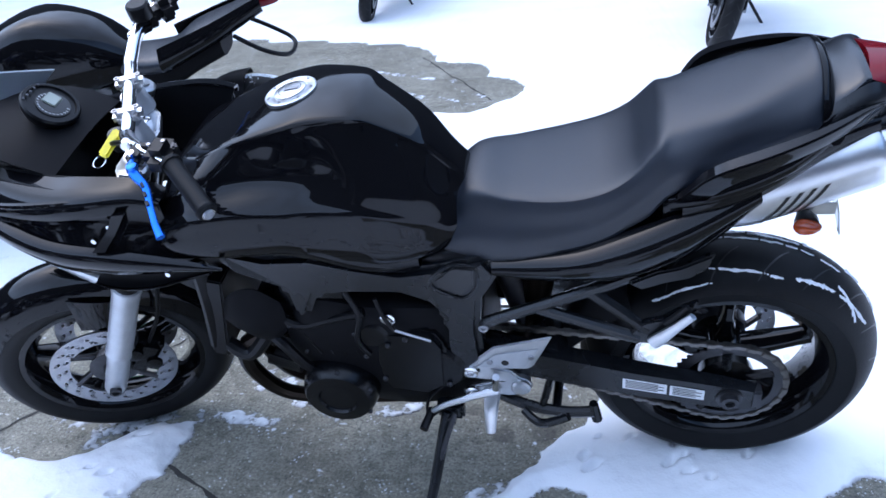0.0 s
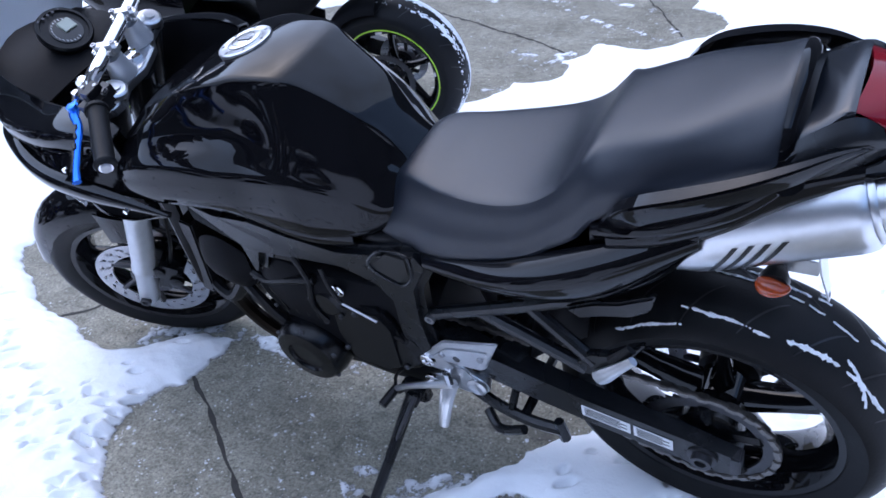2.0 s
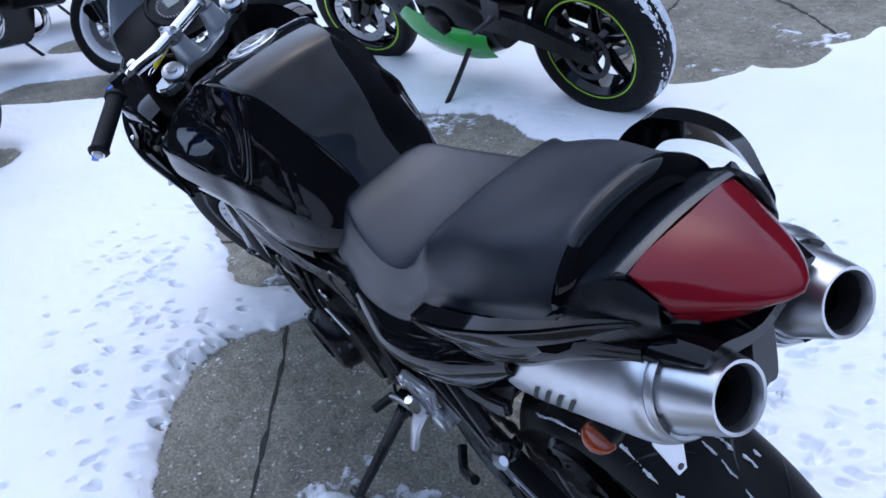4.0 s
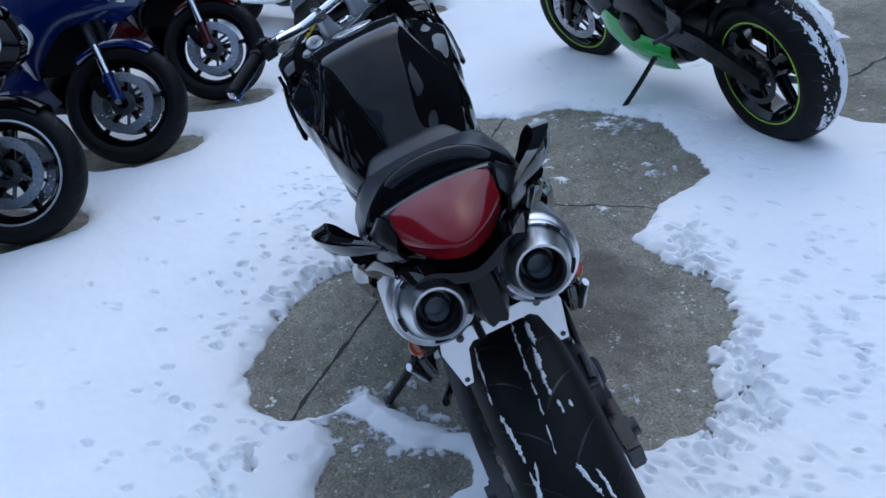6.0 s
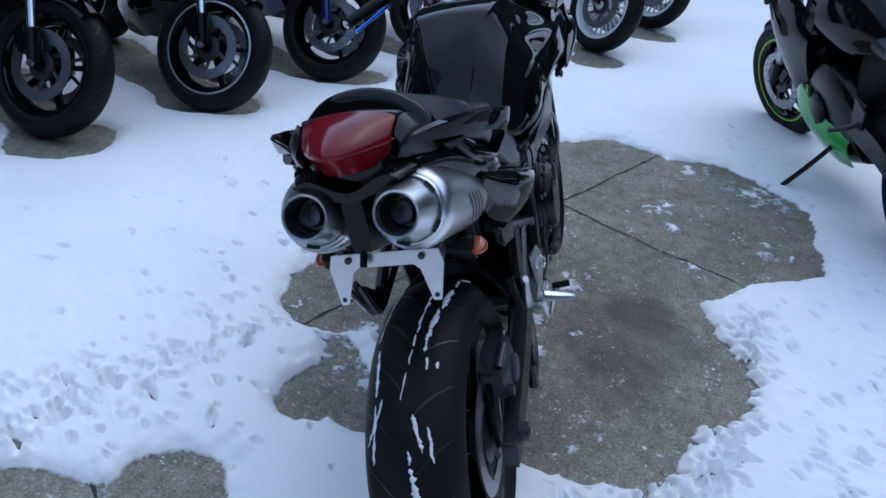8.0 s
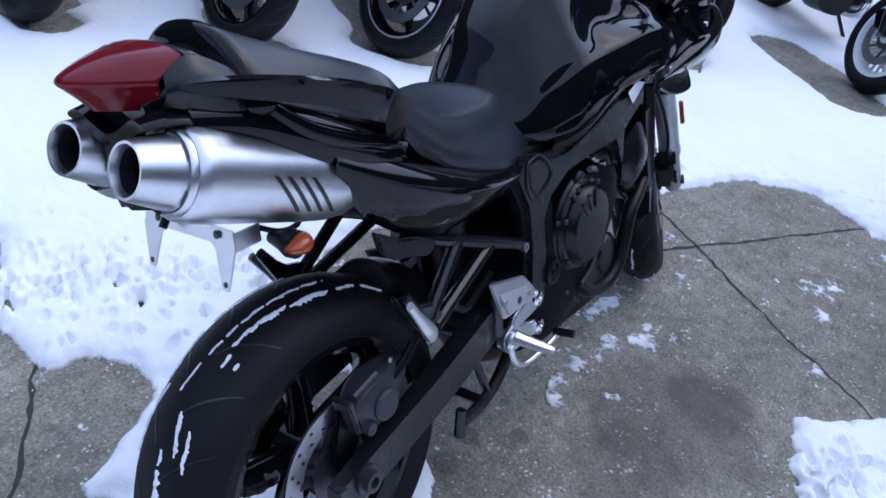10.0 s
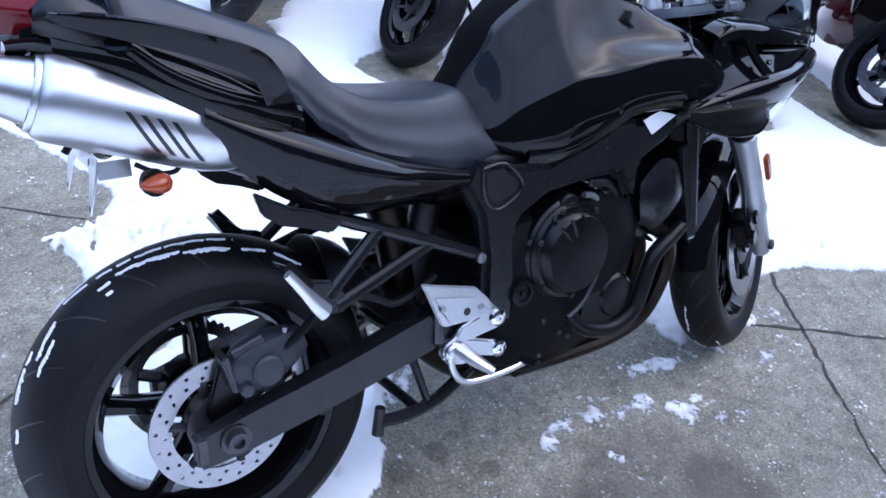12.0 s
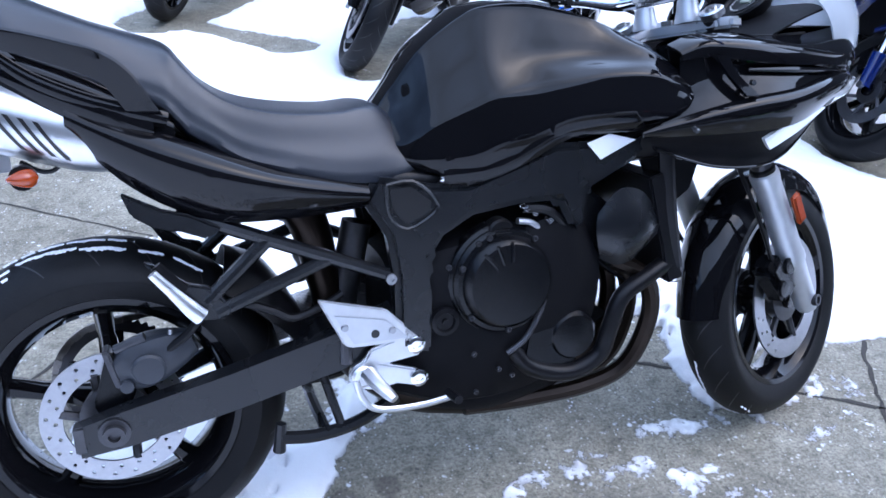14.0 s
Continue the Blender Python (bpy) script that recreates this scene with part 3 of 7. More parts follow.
def spoke_mesh(rim, spokes, k, hub, sw):
    bm = bmesh.new()
    a = 2 * math.pi * k / spokes + 0.3
    rows = []
    for u in (0, 0.25, 0.6, 0.9, 1):
        r = hub * 0.8 + (rim - 0.028 - hub * 0.8) * u
        wd = sw * (1.0 - 0.35 * math.sin(u * 2.6))
        dp = min(sw * 1.4, 0.022 + 0.012 * (1 - u))
        ring = []
        for t in range(8):
            c, s = math.cos(math.pi / 4 * t + 0.39), math.sin(math.pi / 4 * t + 0.39)
            ring.append((r * math.cos(a) - wd * c * math.sin(a), dp * s, r * math.sin(a) + wd * c * math.cos(a)))
        rows.append(ring)
    return skin(rows, bm=bm)


def hub_mesh(hub):
    return lathe([(0.0, -0.075), (hub * 0.55, -0.075), (hub * 0.6, -0.05), (hub, -0.03), (hub, 0.03), (hub * 0.6, 0.05), (hub * 0.55, 0.075), (0.0, 0.075)], 24)


def disc_mesh(ro, ri, y, th=0.005, holes=True):
    """A brake disc with two rows of drilled holes."""
    bm = bmesh.new()
    n, rows = 60, 5
    for side in (-th / 2, th / 2):
        for k in range(n):
            for r in range(rows):
                ra, rb = ri + (ro - ri) * r / rows, ri + (ro - ri) * (r + 1) / rows
                a, b = 2 * math.pi * k / n, 2 * math.pi * (k + 1) / n
                if holes and ((r == 1 and k % 3 == 0) or (r == 3 and k % 3 == 1)):
                    ring, rm, am = [], (ra + rb) / 2, (a + b) / 2
                    for q, c in ((ra, a), (ra, am), (ra, b), (rm, b), (rb, b), (rb, am), (rb, a), (rm, a)):
                        d = Vector((q * math.cos(c) - rm * math.cos(am), q * math.sin(c) - rm * math.sin(am)))
                        e = d.normalized() * 0.0036
                        ring.append((bm.verts.new((q * math.cos(c), y + side, q * math.sin(c))), bm.verts.new((rm * math.cos(am) + e.x, y + side, rm * math.sin(am) + e.y))))
                    for (o0, i0), (o1, i1) in zip(ring, ring[1:] + ring[:1]):
                        bm.faces.new((o0, o1, i1, i0))
                    continue
                bm.faces.new([bm.verts.new((q * math.cos(c), y + side, q * math.sin(c))) for q, c in ((ra, a), (rb, a), (rb, b), (ra, b))])
    for q in (ri, ro):
        skin([[(q * math.cos(2 * math.pi * k / n), y + s, q * math.sin(2 * math.pi * k / n)) for k in range(n)] for s in (-th / 2, th / 2)], cap=False, bm=bm)
    bmesh.ops.remove_doubles(bm, verts=bm.verts, dist=1e-5)
    return bm


def toothed(ro, ri, teeth, y, th=0.006):
    made = bmesh.new()
    out = []
    for k in range(teeth):
        for u, q in ((0.0, ro - 0.006), (0.3, ro), (0.55, ro), (0.85, ro - 0.006)):
            a = 2 * math.pi * (k + u) / teeth
            out.append((q, a))
    for s in (-th / 2, th / 2):
        vo = [made.verts.new((q * math.cos(a), y + s, q * math.sin(a))) for q, a in out]
        vi = [made.verts.new((ri * math.cos(a), y + s, ri * math.sin(a))) for q, a in out]
        n = len(out)
        for i in range(n):
            made.faces.new((vo[i], vo[(i + 1) % n], vi[(i + 1) % n], vi[i]))
    return made


def wheel(parent, at, R, w, rim=0.216, spokes=5, hub=0.05, turn=None, rim_mat=None, discs=(), tape=None, sprocket=False, sw=0.022, groove=22, label=""):
    """A wheel (its cast rim) with tyre, tread grooves and brake discs as its parts."""
    m = (turn or Matrix()) @ Matrix.Translation(at)
    ob = part("wheel", rim_mesh(rim, w), rim_mat or PAINT, parent, label, m)
    for k in range(spokes):
        part("spoke", spoke_mesh(rim, spokes, k, hub, sw), rim_mat or PAINT, ob, m=m)
    part("hub", hub_mesh(hub), rim_mat or PAINT, ob, m=m)
    part("tyre", tyre_mesh(R, w, rim), RUBBER, ob, m=m)
    if groove:
        tagged(part("tread_groove", groove_mesh(R, w, groove), DIAL, ob, m=m), kind="stuff")
    for ro, y in discs:
        part("brake_disc", disc_mesh(ro, ro * 0.70, y), STEEL, ob, "drilled steel brake disc", m)
        part("disc_carrier", lathe([(0.056, y * 0.6), (0.06, y), (0.045, y * 1.05)], 24), DARKSTEEL, ob, m=m)
        for k in range(6):
            a = math.pi / 3 * k
            arm = tube([(0.05 * math.cos(a), y * 0.8, 0.05 * math.sin(a)), (ro * 0.74 * math.cos(a + 0.25), y, ro * 0.74 * math.sin(a + 0.25))], 0.008, 6)
            part("carrier_arm", arm, DARKSTEEL, ob, m=m)
    if tape:
        for s in (-1, 1):
            part("rim_tape", ringed([(rim + 0.004, s * (w * 0.36 + 0.010)), (rim - 0.004, s * (w * 0.36 + 0.0115)), (rim - 0.004, s * (w * 0.36 + 0.009)), (rim + 0.004, s * (w * 0.36 + 0.0075))], 64), tape, ob, "bright tape round the rim", m)
    if sprocket:
        part("sprocket", toothed(0.118, 0.092, 46, -0.098), DARKSTEEL, ob, "black toothed rear sprocket", m)
        sp = bmesh.new()
        for k in range(5):
            a = 2 * math.pi * k / 5 + 0.4
            tube([(0.04 * math.cos(a), -0.09, 0.04 * math.sin(a)), (0.096 * math.cos(a), -0.098, 0.096 * math.sin(a))], 0.011, 6, bm=sp)
        lathe([(0.055, -0.06), (0.06, -0.09), (0.03, -0.1), (0.0, -0.1)], 24, bm=sp)
        part("sprocket_carrier", sp, ENGINE, ob, m=m)
    return ob


def bolts(parent, spots, r=0.007, side=1, material=None, name="bolt"):
    for x, y, z in spots:
        part(name, lathe([(r, 0), (r, side * 0.004), (r * 0.8, side * 0.006), (r * 0.45, side * 0.006), (r * 0.42, side * 0.003), (0, side * 0.003)], 12, (x, y, z)), material or CHROME, parent)


def streaks(parent, at, R, w, lines, seed, turn=None):
    """Thin ragged lines of snow along a tyre's tread: (y at one end, at the other, degrees from, degrees to, half width)."""
    bm = bmesh.new()
    h = w / 2
    for n, (y0, y1, a0, a1, half) in enumerate(lines):
        na = max(8, int(abs(a1 - a0) * 3))
        t = np.linspace(0, 1, na)
        mid = y0 + (y1 - y0) * t + 0.0028 * wave(t * abs(a1 - a0) * 0.35, t * 0, 1.0, 3, seed + 5.3 * n)
        wide = 0.82 * half * np.clip(0.80 + 1.3 * wave(t * abs(a1 - a0) * 0.7, t * 0 + 3.0, 1.0, 3, seed + 2.9 * n), 0, 1.6) * np.clip(np.minimum(t, 1 - t) * 7, 0, 1)
        last = None
        for i in range(na):
            if wide[i] < 0.00035:
                last = None
                continue
            a, row = radians(a0 + (a1 - a0) * t[i]), []
            for u in (-1, -0.5, 0, 0.5, 1):
                y = mid[i] + u * wide[i] * (1 + 0.5 * wave(np.array([t[i] * abs(a1 - a0) * 2.1]), np.array([u * 3.0]), 1.0, 2, seed + n)[0])
                e = max(-0.99, min(0.99, y / h))
                r = R - h * 0.62 * (1 - math.sqrt(max(0, 1 - (e * 0.97) ** 2))) - 0.012 * e * e + 0.0006 + 0.0030 * (1 - u * u)
                row.append(bm.verts.new((at.x + r * math.cos(a), y, at.z + r * math.sin(a))))
            if last:
                for j in range(4):
                    bm.faces.new((last[j], row[j], row[j + 1], last[j + 1]))
            last = row
    bmesh.ops.recalc_face_normals(bm, faces=bm.faces)
    tagged(part("snow_in_tread", bm, SLUSH, parent, "thin white snow streaks in the tread", turn), kind="stuff")


def frost(parent, at, R, w, bands, seed):
    """Broken bands of caked snow on a tyre's tread: (y from, y to, degrees from, degrees to, how bare)."""
    bm = bmesh.new()
    h = w / 2
    for n, (y0, y1, a0, a1, bare) in enumerate(bands):
        na, ny = int((a1 - a0) * 3.2), max(8, int((y1 - y0) / 0.0016))
        u, v = np.meshgrid(np.linspace(a0, a1, na), np.linspace(y0, y1, ny), indexing="ij")
        k = wave(u * 0.06, v * 40, 1.0, 3, seed + 3.7 * n) + 0.7 * wave(u * 0.5, v * 190, 1.0, 3, seed + 1.3 * n)
        k = k - bare - 0.9 * (np.abs(v - (y0 + y1) / 2) / ((y1 - y0) / 2)) ** 4
        grid = {}
        for i in range(na - 1):
            for j in range(ny - 1):
                if k[i:i + 2, j:j + 2].sum() < 0:
                    continue
                face = []
                for p, q in ((i, j), (i + 1, j), (i + 1, j + 1), (i, j + 1)):
                    if (p, q) not in grid:
                        y, a = v[p, q], radians(u[p, q])
                        e = max(-0.99, min(0.99, y / h))
                        r = R - h * 0.62 * (1 - math.sqrt(max(0, 1 - (e * 0.97) ** 2))) - 0.012 * e * e + 0.0006 + 0.004 * max(0, min(1, k[p, q] * 2))
                        grid[p, q] = bm.verts.new((at.x + r * math.cos(a), y, at.z + r * math.sin(a)))
                    face.append(grid[p, q])
                bm.faces.new(face)
    tagged(part("snow_in_tread", bm, SLUSH, parent, "white snow caked in the tread"), kind="stuff")


# ---- the black street motorcycle: x to its tail, y to its right, z up, the rear axle over the origin ----
LEAN_M = Matrix.Translation((0.749, 1.632, 0.0)) @ Matrix.Rotation(radians(-1.6), 4, "Z") @ Matrix.Rotation(radians(15.0), 4, "X")
STEER = 22.9
HEAD = Vector((-1.151, 0, 0.944))
RAKE = Vector((math.sin(radians(24)), 0, math.cos(radians(24))))
TURNED = Matrix.Translation(HEAD) @ Matrix.Rotation(radians(-0.8), 4, "X") @ Matrix.Rotation(radians(STEER), 4, RAKE) @ Matrix.Translation(-HEAD)


def rider_bike():
    bike = thing("motorcycle", LEAN_M, "black street motorcycle with a half fairing leaning on its side stand", "motorcycle")
    RA, FA = Vector((-0.002, 0, 0.336)), Vector((-1.484, 0, 0.312))

    # wheels
    wheel(bike, RA, 0.306, 0.174, discs=((0.1225, 0.078),), sprocket=True, rim_mat=PAINT, sw=0.024, groove=20, label="black five-spoke cast rear wheel")
    wheel(bike, FA, 0.298, 0.122, discs=((0.149, 0.062), (0.149, -0.062)), rim_mat=PAINT, turn=TURNED, sw=0.020, groove=24, label="black five-spoke cast front wheel")

    # swingarm, chain, axle
    def arm(s):
        bm = bmesh.new()
        sec = lambda x, z, h, t, y: [(x, s * (y - t), z + h), (x, s * (y + t), z + h * 0.92), (x, s * (y + t), z - h * 0.92), (x, s * (y - t), z - h)]
        rows = [sec(-0.56, 0.452, 0.045, 0.02, 0.105), sec(-0.40, 0.415, 0.040, 0.020, 0.115), sec(-0.2, 0.372, 0.038, 0.018, 0.122), sec(-0.02, 0.338, 0.036, 0.015, 0.124), sec(0.055, 0.325, 0.030, 0.012, 0.124)]
        skin(rows, bm=bm)
        bmesh.ops.bevel(bm, geom=[e for e in bm.edges if e.calc_face_angle(0) > 0.6], offset=0.007, segments=3, affect="EDGES")
        ob = part("swingarm", bm, SATIN, bike, "black box-section swingarm")
        part("axle_nut", lathe([(0.026, s * 0.137), (0.026, s * 0.143), (0.018, s * 0.143), (0.018, s * 0.155), (0.010, s * 0.155), (0.010, s * 0.147), (0, s * 0.147)], 24, RA), DARKSTEEL, ob)
        part("chain_adjuster", box((0.052, s * 0.124, 0.33), (0.02, 0.03, 0.05), 0.003), DARKSTEEL, ob)
        return ob

    arm_r, arm_l = mirrored(arm)
    part("swingarm_bridge", tube([(-0.38, -0.11, 0.42), (-0.36, 0, 0.43), (-0.38, 0.11, 0.42)], 0.035, 12, flat=1.4), SATIN, arm_l)
    for k, (x0, x1) in enumerate(((-0.218, -0.128), (-0.122, -0.052))):
        f = lambda x: 0.372 - 0.19 * (x + 0.2) + 0.002
        q = [(x0, f(x0) + 0.014), (x1, f(x1) + 0.014), (x1, f(x1) - 0.016), (x0, f(x0) - 0.016)]
        lab = part("label", plate(q, -0.1415, -0.1405, 0), WHITE, arm_l, "white printed warning label")
        bars = bmesh.new()
        for i in range(5):
            u = 0.010 - i * 0.005
            b0, b1 = x0 + 0.006, x1 - (0.006 if i % 2 else 0.018)
            plate([(b0, f(b0) + u + 0.001), (b1, f(b1) + u + 0.001), (b1, f(b1) + u - 0.001), (b0, f(b0) + u - 0.001)], -0.1422, -0.1417, 0, bars)
        part("print_bar", bars, PLASTIC, lab, "unreadable dark print")

    # chain: one link after another round both sprockets
    links, pitch = bmesh.new(), 0.0159
    c0, r0, c1, r1 = Vector((0, 0, RA.z)), 0.114, Vector((-0.625, 0, 0.470)), 0.042
    base = math.atan2(c1.z - c0.z, c1.x - c0.x)
    ins = math.asin((r0 - r1) / (c1 - c0).length)
    up, dn = base - math.pi / 2 + ins, base + math.pi / 2 - ins
    P = lambda c, r, a: (c.x + r * math.cos(a), c.z + r * math.sin(a))
    route = [P(c0, r0, up + (2 * math.pi - (up - dn)) * 0)]
    path2 = []
    for i in range(25):
        a = up + ((dn - up) % (2 * math.pi) - 2 * math.pi) * i / 24
        path2.append(P(c0, r0, a))
    for i in range(13):
        a = dn + ((up - dn) % (2 * math.pi) - 2 * math.pi) * i / 12
        path2.append(P(c1, r1, a))
    path2.append(path2[0])
    seg = [math.hypot(b[0] - a[0], b[1] - a[1]) for a, b in zip(path2, path2[1:])]
    count = int(sum(seg) / pitch)
    at, spots = 0, []
    for k in range(count):
        d = k * sum(seg) / count
        i = 0
        while d > seg[i]:
            d -= seg[i]
            i += 1
        u = d / seg[i]
        spots.append((path2[i][0] + (path2[i + 1][0] - path2[i][0]) * u, path2[i][1] + (path2[i + 1][1] - path2[i][1]) * u))
    for k, (a, b) in enumerate(zip(spots, spots[1:] + spots[:1])):
        w = 0.0075 if k % 2 else 0.0045
        ang = math.atan2(b[1] - a[1], b[0] - a[0])
        box(((a[0] + b[0]) / 2, -0.098, (a[1] + b[1]) / 2), (pitch * 1.25, w * 2, 0.013), 0.002, Matrix.Rotation(-ang, 4, "Y"), links)
    part("chain", links, CHAIN, bike, "oily dark steel drive chain")
    part("hugger", shell([[(-0.205, -0.1, 0.545), (-0.215, -0.05, 0.590), (-0.22, 0, 0.600), (-0.215, 0.05, 0.590), (-0.205, 0.1, 0.545)], [(-0.26, -0.1, 0.50), (-0.285, -0.05, 0.55), (-0.29, 0, 0.56), (-0.285, 0.05, 0.55), (-0.26, 0.1, 0.50)],
                          [(-0.34, -0.1, 0.42), (-0.36, -0.05, 0.43), (-0.36, 0, 0.43), (-0.36, 0.05, 0.43), (-0.34, 0.1, 0.42)]], 0.003), PLASTIC, bike, "black plastic hugger over the rear tyre")
    part("shock_absorber", tube([(-0.42, 0, 0.42), (-0.47, 0, 0.62)], 0.03, 12), DARKSTEEL, bike)

    # rear brake
    cal = body([(-0.150, [(0, 0.020), (0.010, 0.018), (0.014, 0), (0.010, -0.018), (0, -0.020)]), (-0.125, [(0, 0.032), (0.018, 0.030), (0.024, 0), (0.018, -0.026), (0, -0.028)]), (-0.085, [(0, 0.044), (0.024, 0.040), (0.032, 0), (0.024, -0.034), (0, -0.038)]),
                (-0.045, [(0, 0.044), (0.024, 0.040), (0.032, 0), (0.024, -0.034), (0, -0.038)]), (-0.018, [(0, 0.030), (0.016, 0.026), (0.020, 0), (0.014, -0.022), (0, -0.024)])], 4, 3)
    bmesh.ops.transform(cal, matrix=Matrix.Translation((0, 0.100, 0.445)) @ Matrix.Translation((-0.08, 0, 0)) @ Matrix.Rotation(radians(18), 4, "Y") @ Matrix.Translation((0.08, 0, 0)), verts=cal.verts)
    cal_ob = part("rear_brake_caliper", cal, CALIPER, bike, "dark grey cast rear brake caliper")
    part("piston_cover", lathe([(0.028, 0.120), (0.028, 0.136), (0.024, 0.140), (0, 0.141)], 24, (-0.070, 0, 0.438)), CALIPER, cal_ob)
    part("piston_cover", lathe([(0.011, 0.115), (0.011, 0.134), (0, 0.136)], 16, (-0.032, 0, 0.412)), CALIPER, cal_ob)
    part("slide_pin", tube([(-0.020, 0.112, 0.474), (-0.070, 0.118, 0.492)], 0.008, 10), DARKSTEEL, cal_ob)
    part("pad_spring", box((-0.012, 0.100, 0.440), (0.012, 0.040, 0.070), 0.003, Matrix.Rotation(radians(12), 4, "Y")), DARKSTEEL, cal_ob)
    part("bleed_nipple", tube([(-0.108, 0.112, 0.480), (-0.112, 0.114, 0.498)], 0.0045, 8), STEEL, cal_ob)
    part("caliper_bracket", plate([(0.010, 0.300), (0.028, 0.372), (0.000, 0.452), (-0.030, 0.470), (-0.052, 0.408), (-0.030, 0.360), (-0.040, 0.300)], 0.086, 0.098, 0.004), ENGINE, cal_ob)
    part("brake_hose", tube([(-0.100, 0.120, 0.462), (-0.135, 0.126, 0.486), (-0.170, 0.130, 0.520), (-0.220, 0.130, 0.534), (-0.280, 0.126, 0.510), (-0.320, 0.122, 0.488), (-0.380, 0.120, 0.505), (-0.41, 0.12, 0.52)], 0.0075, 8), PLASTIC, bike, "black rubber brake hose")

    # frame spars and swingarm pivot castings
    spar = [(-1.03, 0.795), (-0.97, 0.776), (-0.895, 0.764), (-0.802, 0.768), (-0.726, 0.738), (-0.643, 0.706), (-0.58, 0.708), (-0.474, 0.732), (-0.450, 0.692), (-0.492, 0.62), (-0.503, 0.54), (-0.500, 0.40), (-0.575, 0.385), (-0.582, 0.50), (-0.574, 0.575), (-0.599, 0.610), (-0.653, 0.645), (-0.74, 0.661), (-0.81, 0.662), (-0.840, 0.60), (-0.866, 0.60), (-0.870, 0.676), (-0.96, 0.716), (-1.05, 0.735)]

    def half_frame(s):
        bm = bmesh.new()
        front = [(x, z) for x, z in spar]
        made = plate(front, s * 0.106, s * 0.152, 0.013)
        for v in made.verts:
            v.co.y += s * 0.035 * max(0, min(1, (-v.co.x - 0.60) / 0.18)) - s * 0.06 * max(0, (-v.co.x - 0.95) / 0.1) ** 1.5
        ob = part("frame_spar", made, SATIN, bike, "black cast aluminium frame spar")
        made = plate([(-0.498, 0.708), (-0.537, 0.711), (-0.574, 0.680), (-0.570, 0.662), (-0.528, 0.642), (-0.502, 0.668)], s * 0.1545, s * 0.1505, 0.001)
        part("frame_recess", made, DIAL, ob)
        rim = [(-0.492, 0.716), (-0.541, 0.719), (-0.582, 0.683), (-0.577, 0.657), (-0.526, 0.634), (-0.496, 0.664)]
        part("recess_lip", tube([(x, s * 0.1535, z) for x, z in rim + rim[:1]], 0.0035, 6, 3), SATIN, ob)
        part("pivot_cap", lathe([(0.027, s * 0.148), (0.027, s * 0.160), (0.019, s * 0.162), (0.017, s * 0.157), (0.006, s * 0.157), (0.006, s * 0.162), (0, s * 0.162)], 24, (-0.591, 0, 0.449)), PLASTIC, ob)
        return ob

    spar_r, spar_l = mirrored(half_frame)
    st = plate([(-0.862, 0.764), (-0.908, 0.778), (-0.968, 0.762), (-0.891, 0.732)], 0.1885, 0.1895, 0)
    for v in st.verts:
        v.co.y += -0.05 * max(0, (-v.co.x - 0.955) / 0.05) * 0.5
    part("label", st, WHITE, spar_r, "blank white paper sticker")

    # engine
    eng = body([(-0.50, [(0, 0.56), (0.10, 0.54), (0.12, 0.44), (0.10, 0.30), (0, 0.28)]), (-0.60, [(0, 0.60), (0.13, 0.58), (0.15, 0.45), (0.12, 0.27), (0, 0.25)]), (-0.72, [(0, 0.62), (0.15, 0.60), (0.165, 0.48), (0.12, 0.26), (0, 0.235)]),
                (-0.84, [(0, 0.66), (0.16, 0.63), (0.165, 0.47), (0.11, 0.28), (0, 0.25)]), (-0.92, [(0, 0.60), (0.13, 0.56), (0.14, 0.45), (0.08, 0.33), (0, 0.32)])], 4, 3)
    part("crankcase", eng, MATT, bike, "black painted four-cylinder engine case")
    head = bmesh.new()
    tilt = Matrix.Rotation(radians(-38), 4, "Y")
    box((-0.88, 0, 0.60), (0.16, 0.29, 0.13), 0.012, tilt, head)
    box((-0.80, 0, 0.685), (0.15, 0.27, 0.07), 0.016, tilt, head)
    head_ob = part("cylinder_head", head, ENGINE, bike)
    for k in range(5):
        part("cooling_fin", box((-0.905 + 0.012 * k, 0, 0.53 + 0.02 * k), (0.19, 0.296, 0.006), 0.002, tilt), ENGINE, head_ob)
    sump = body([(-0.58, [(0, 0.30), (0.09, 0.29), (0.08, 0.235), (0, 0.225)]), (-0.70, [(0, 0.30), (0.11, 0.29), (0.09, 0.215), (0, 0.205)]), (-0.86, [(0, 0.33), (0.11, 0.31), (0.08, 0.235), (0, 0.225)])], 4, 3)
    part("oil_sump", sump, MATT, bike)
    # right: clutch cover, filler cap, pulse cover
    cl = lathe([(0.104, 0.125), (0.104, 0.158), (0.098, 0.166), (0.090, 0.168), (0.086, 0.180), (0.078, 0.187), (0.03, 0.190), (0, 0.190)], 40, (-0.713, 0, 0.513))
    part("clutch_cover", cl, ENGINE, bike, "round black clutch cover")
    for k in range(3):
        a = 0.9 + 0.35 * k
        part("cover_rib", tube([(-0.713 + 0.045 * math.cos(a), 0.189, 0.513 + 0.045 * math.sin(a)), (-0.713 + 0.082 * math.cos(a), 0.186, 0.513 + 0.082 * math.sin(a))], 0.0035, 6), ENGINE, bike)
    part("cover_flange", lathe([(0.112, 0.120), (0.112, 0.150), (0.106, 0.156), (0.100, 0.156)], 40, (-0.713, 0, 0.513)), ENGINE, bike)
    for x, z in ((-0.770, 0.640), (-0.800, 0.622), (-0.752, 0.650)):
        part("hose_clip", lathe([(0.006, 0.150), (0.0075, 0.156), (0.0075, 0.164), (0.006, 0.170), (0.003, 0.170)], 14, (x, 0, z)), CHROME, bike)
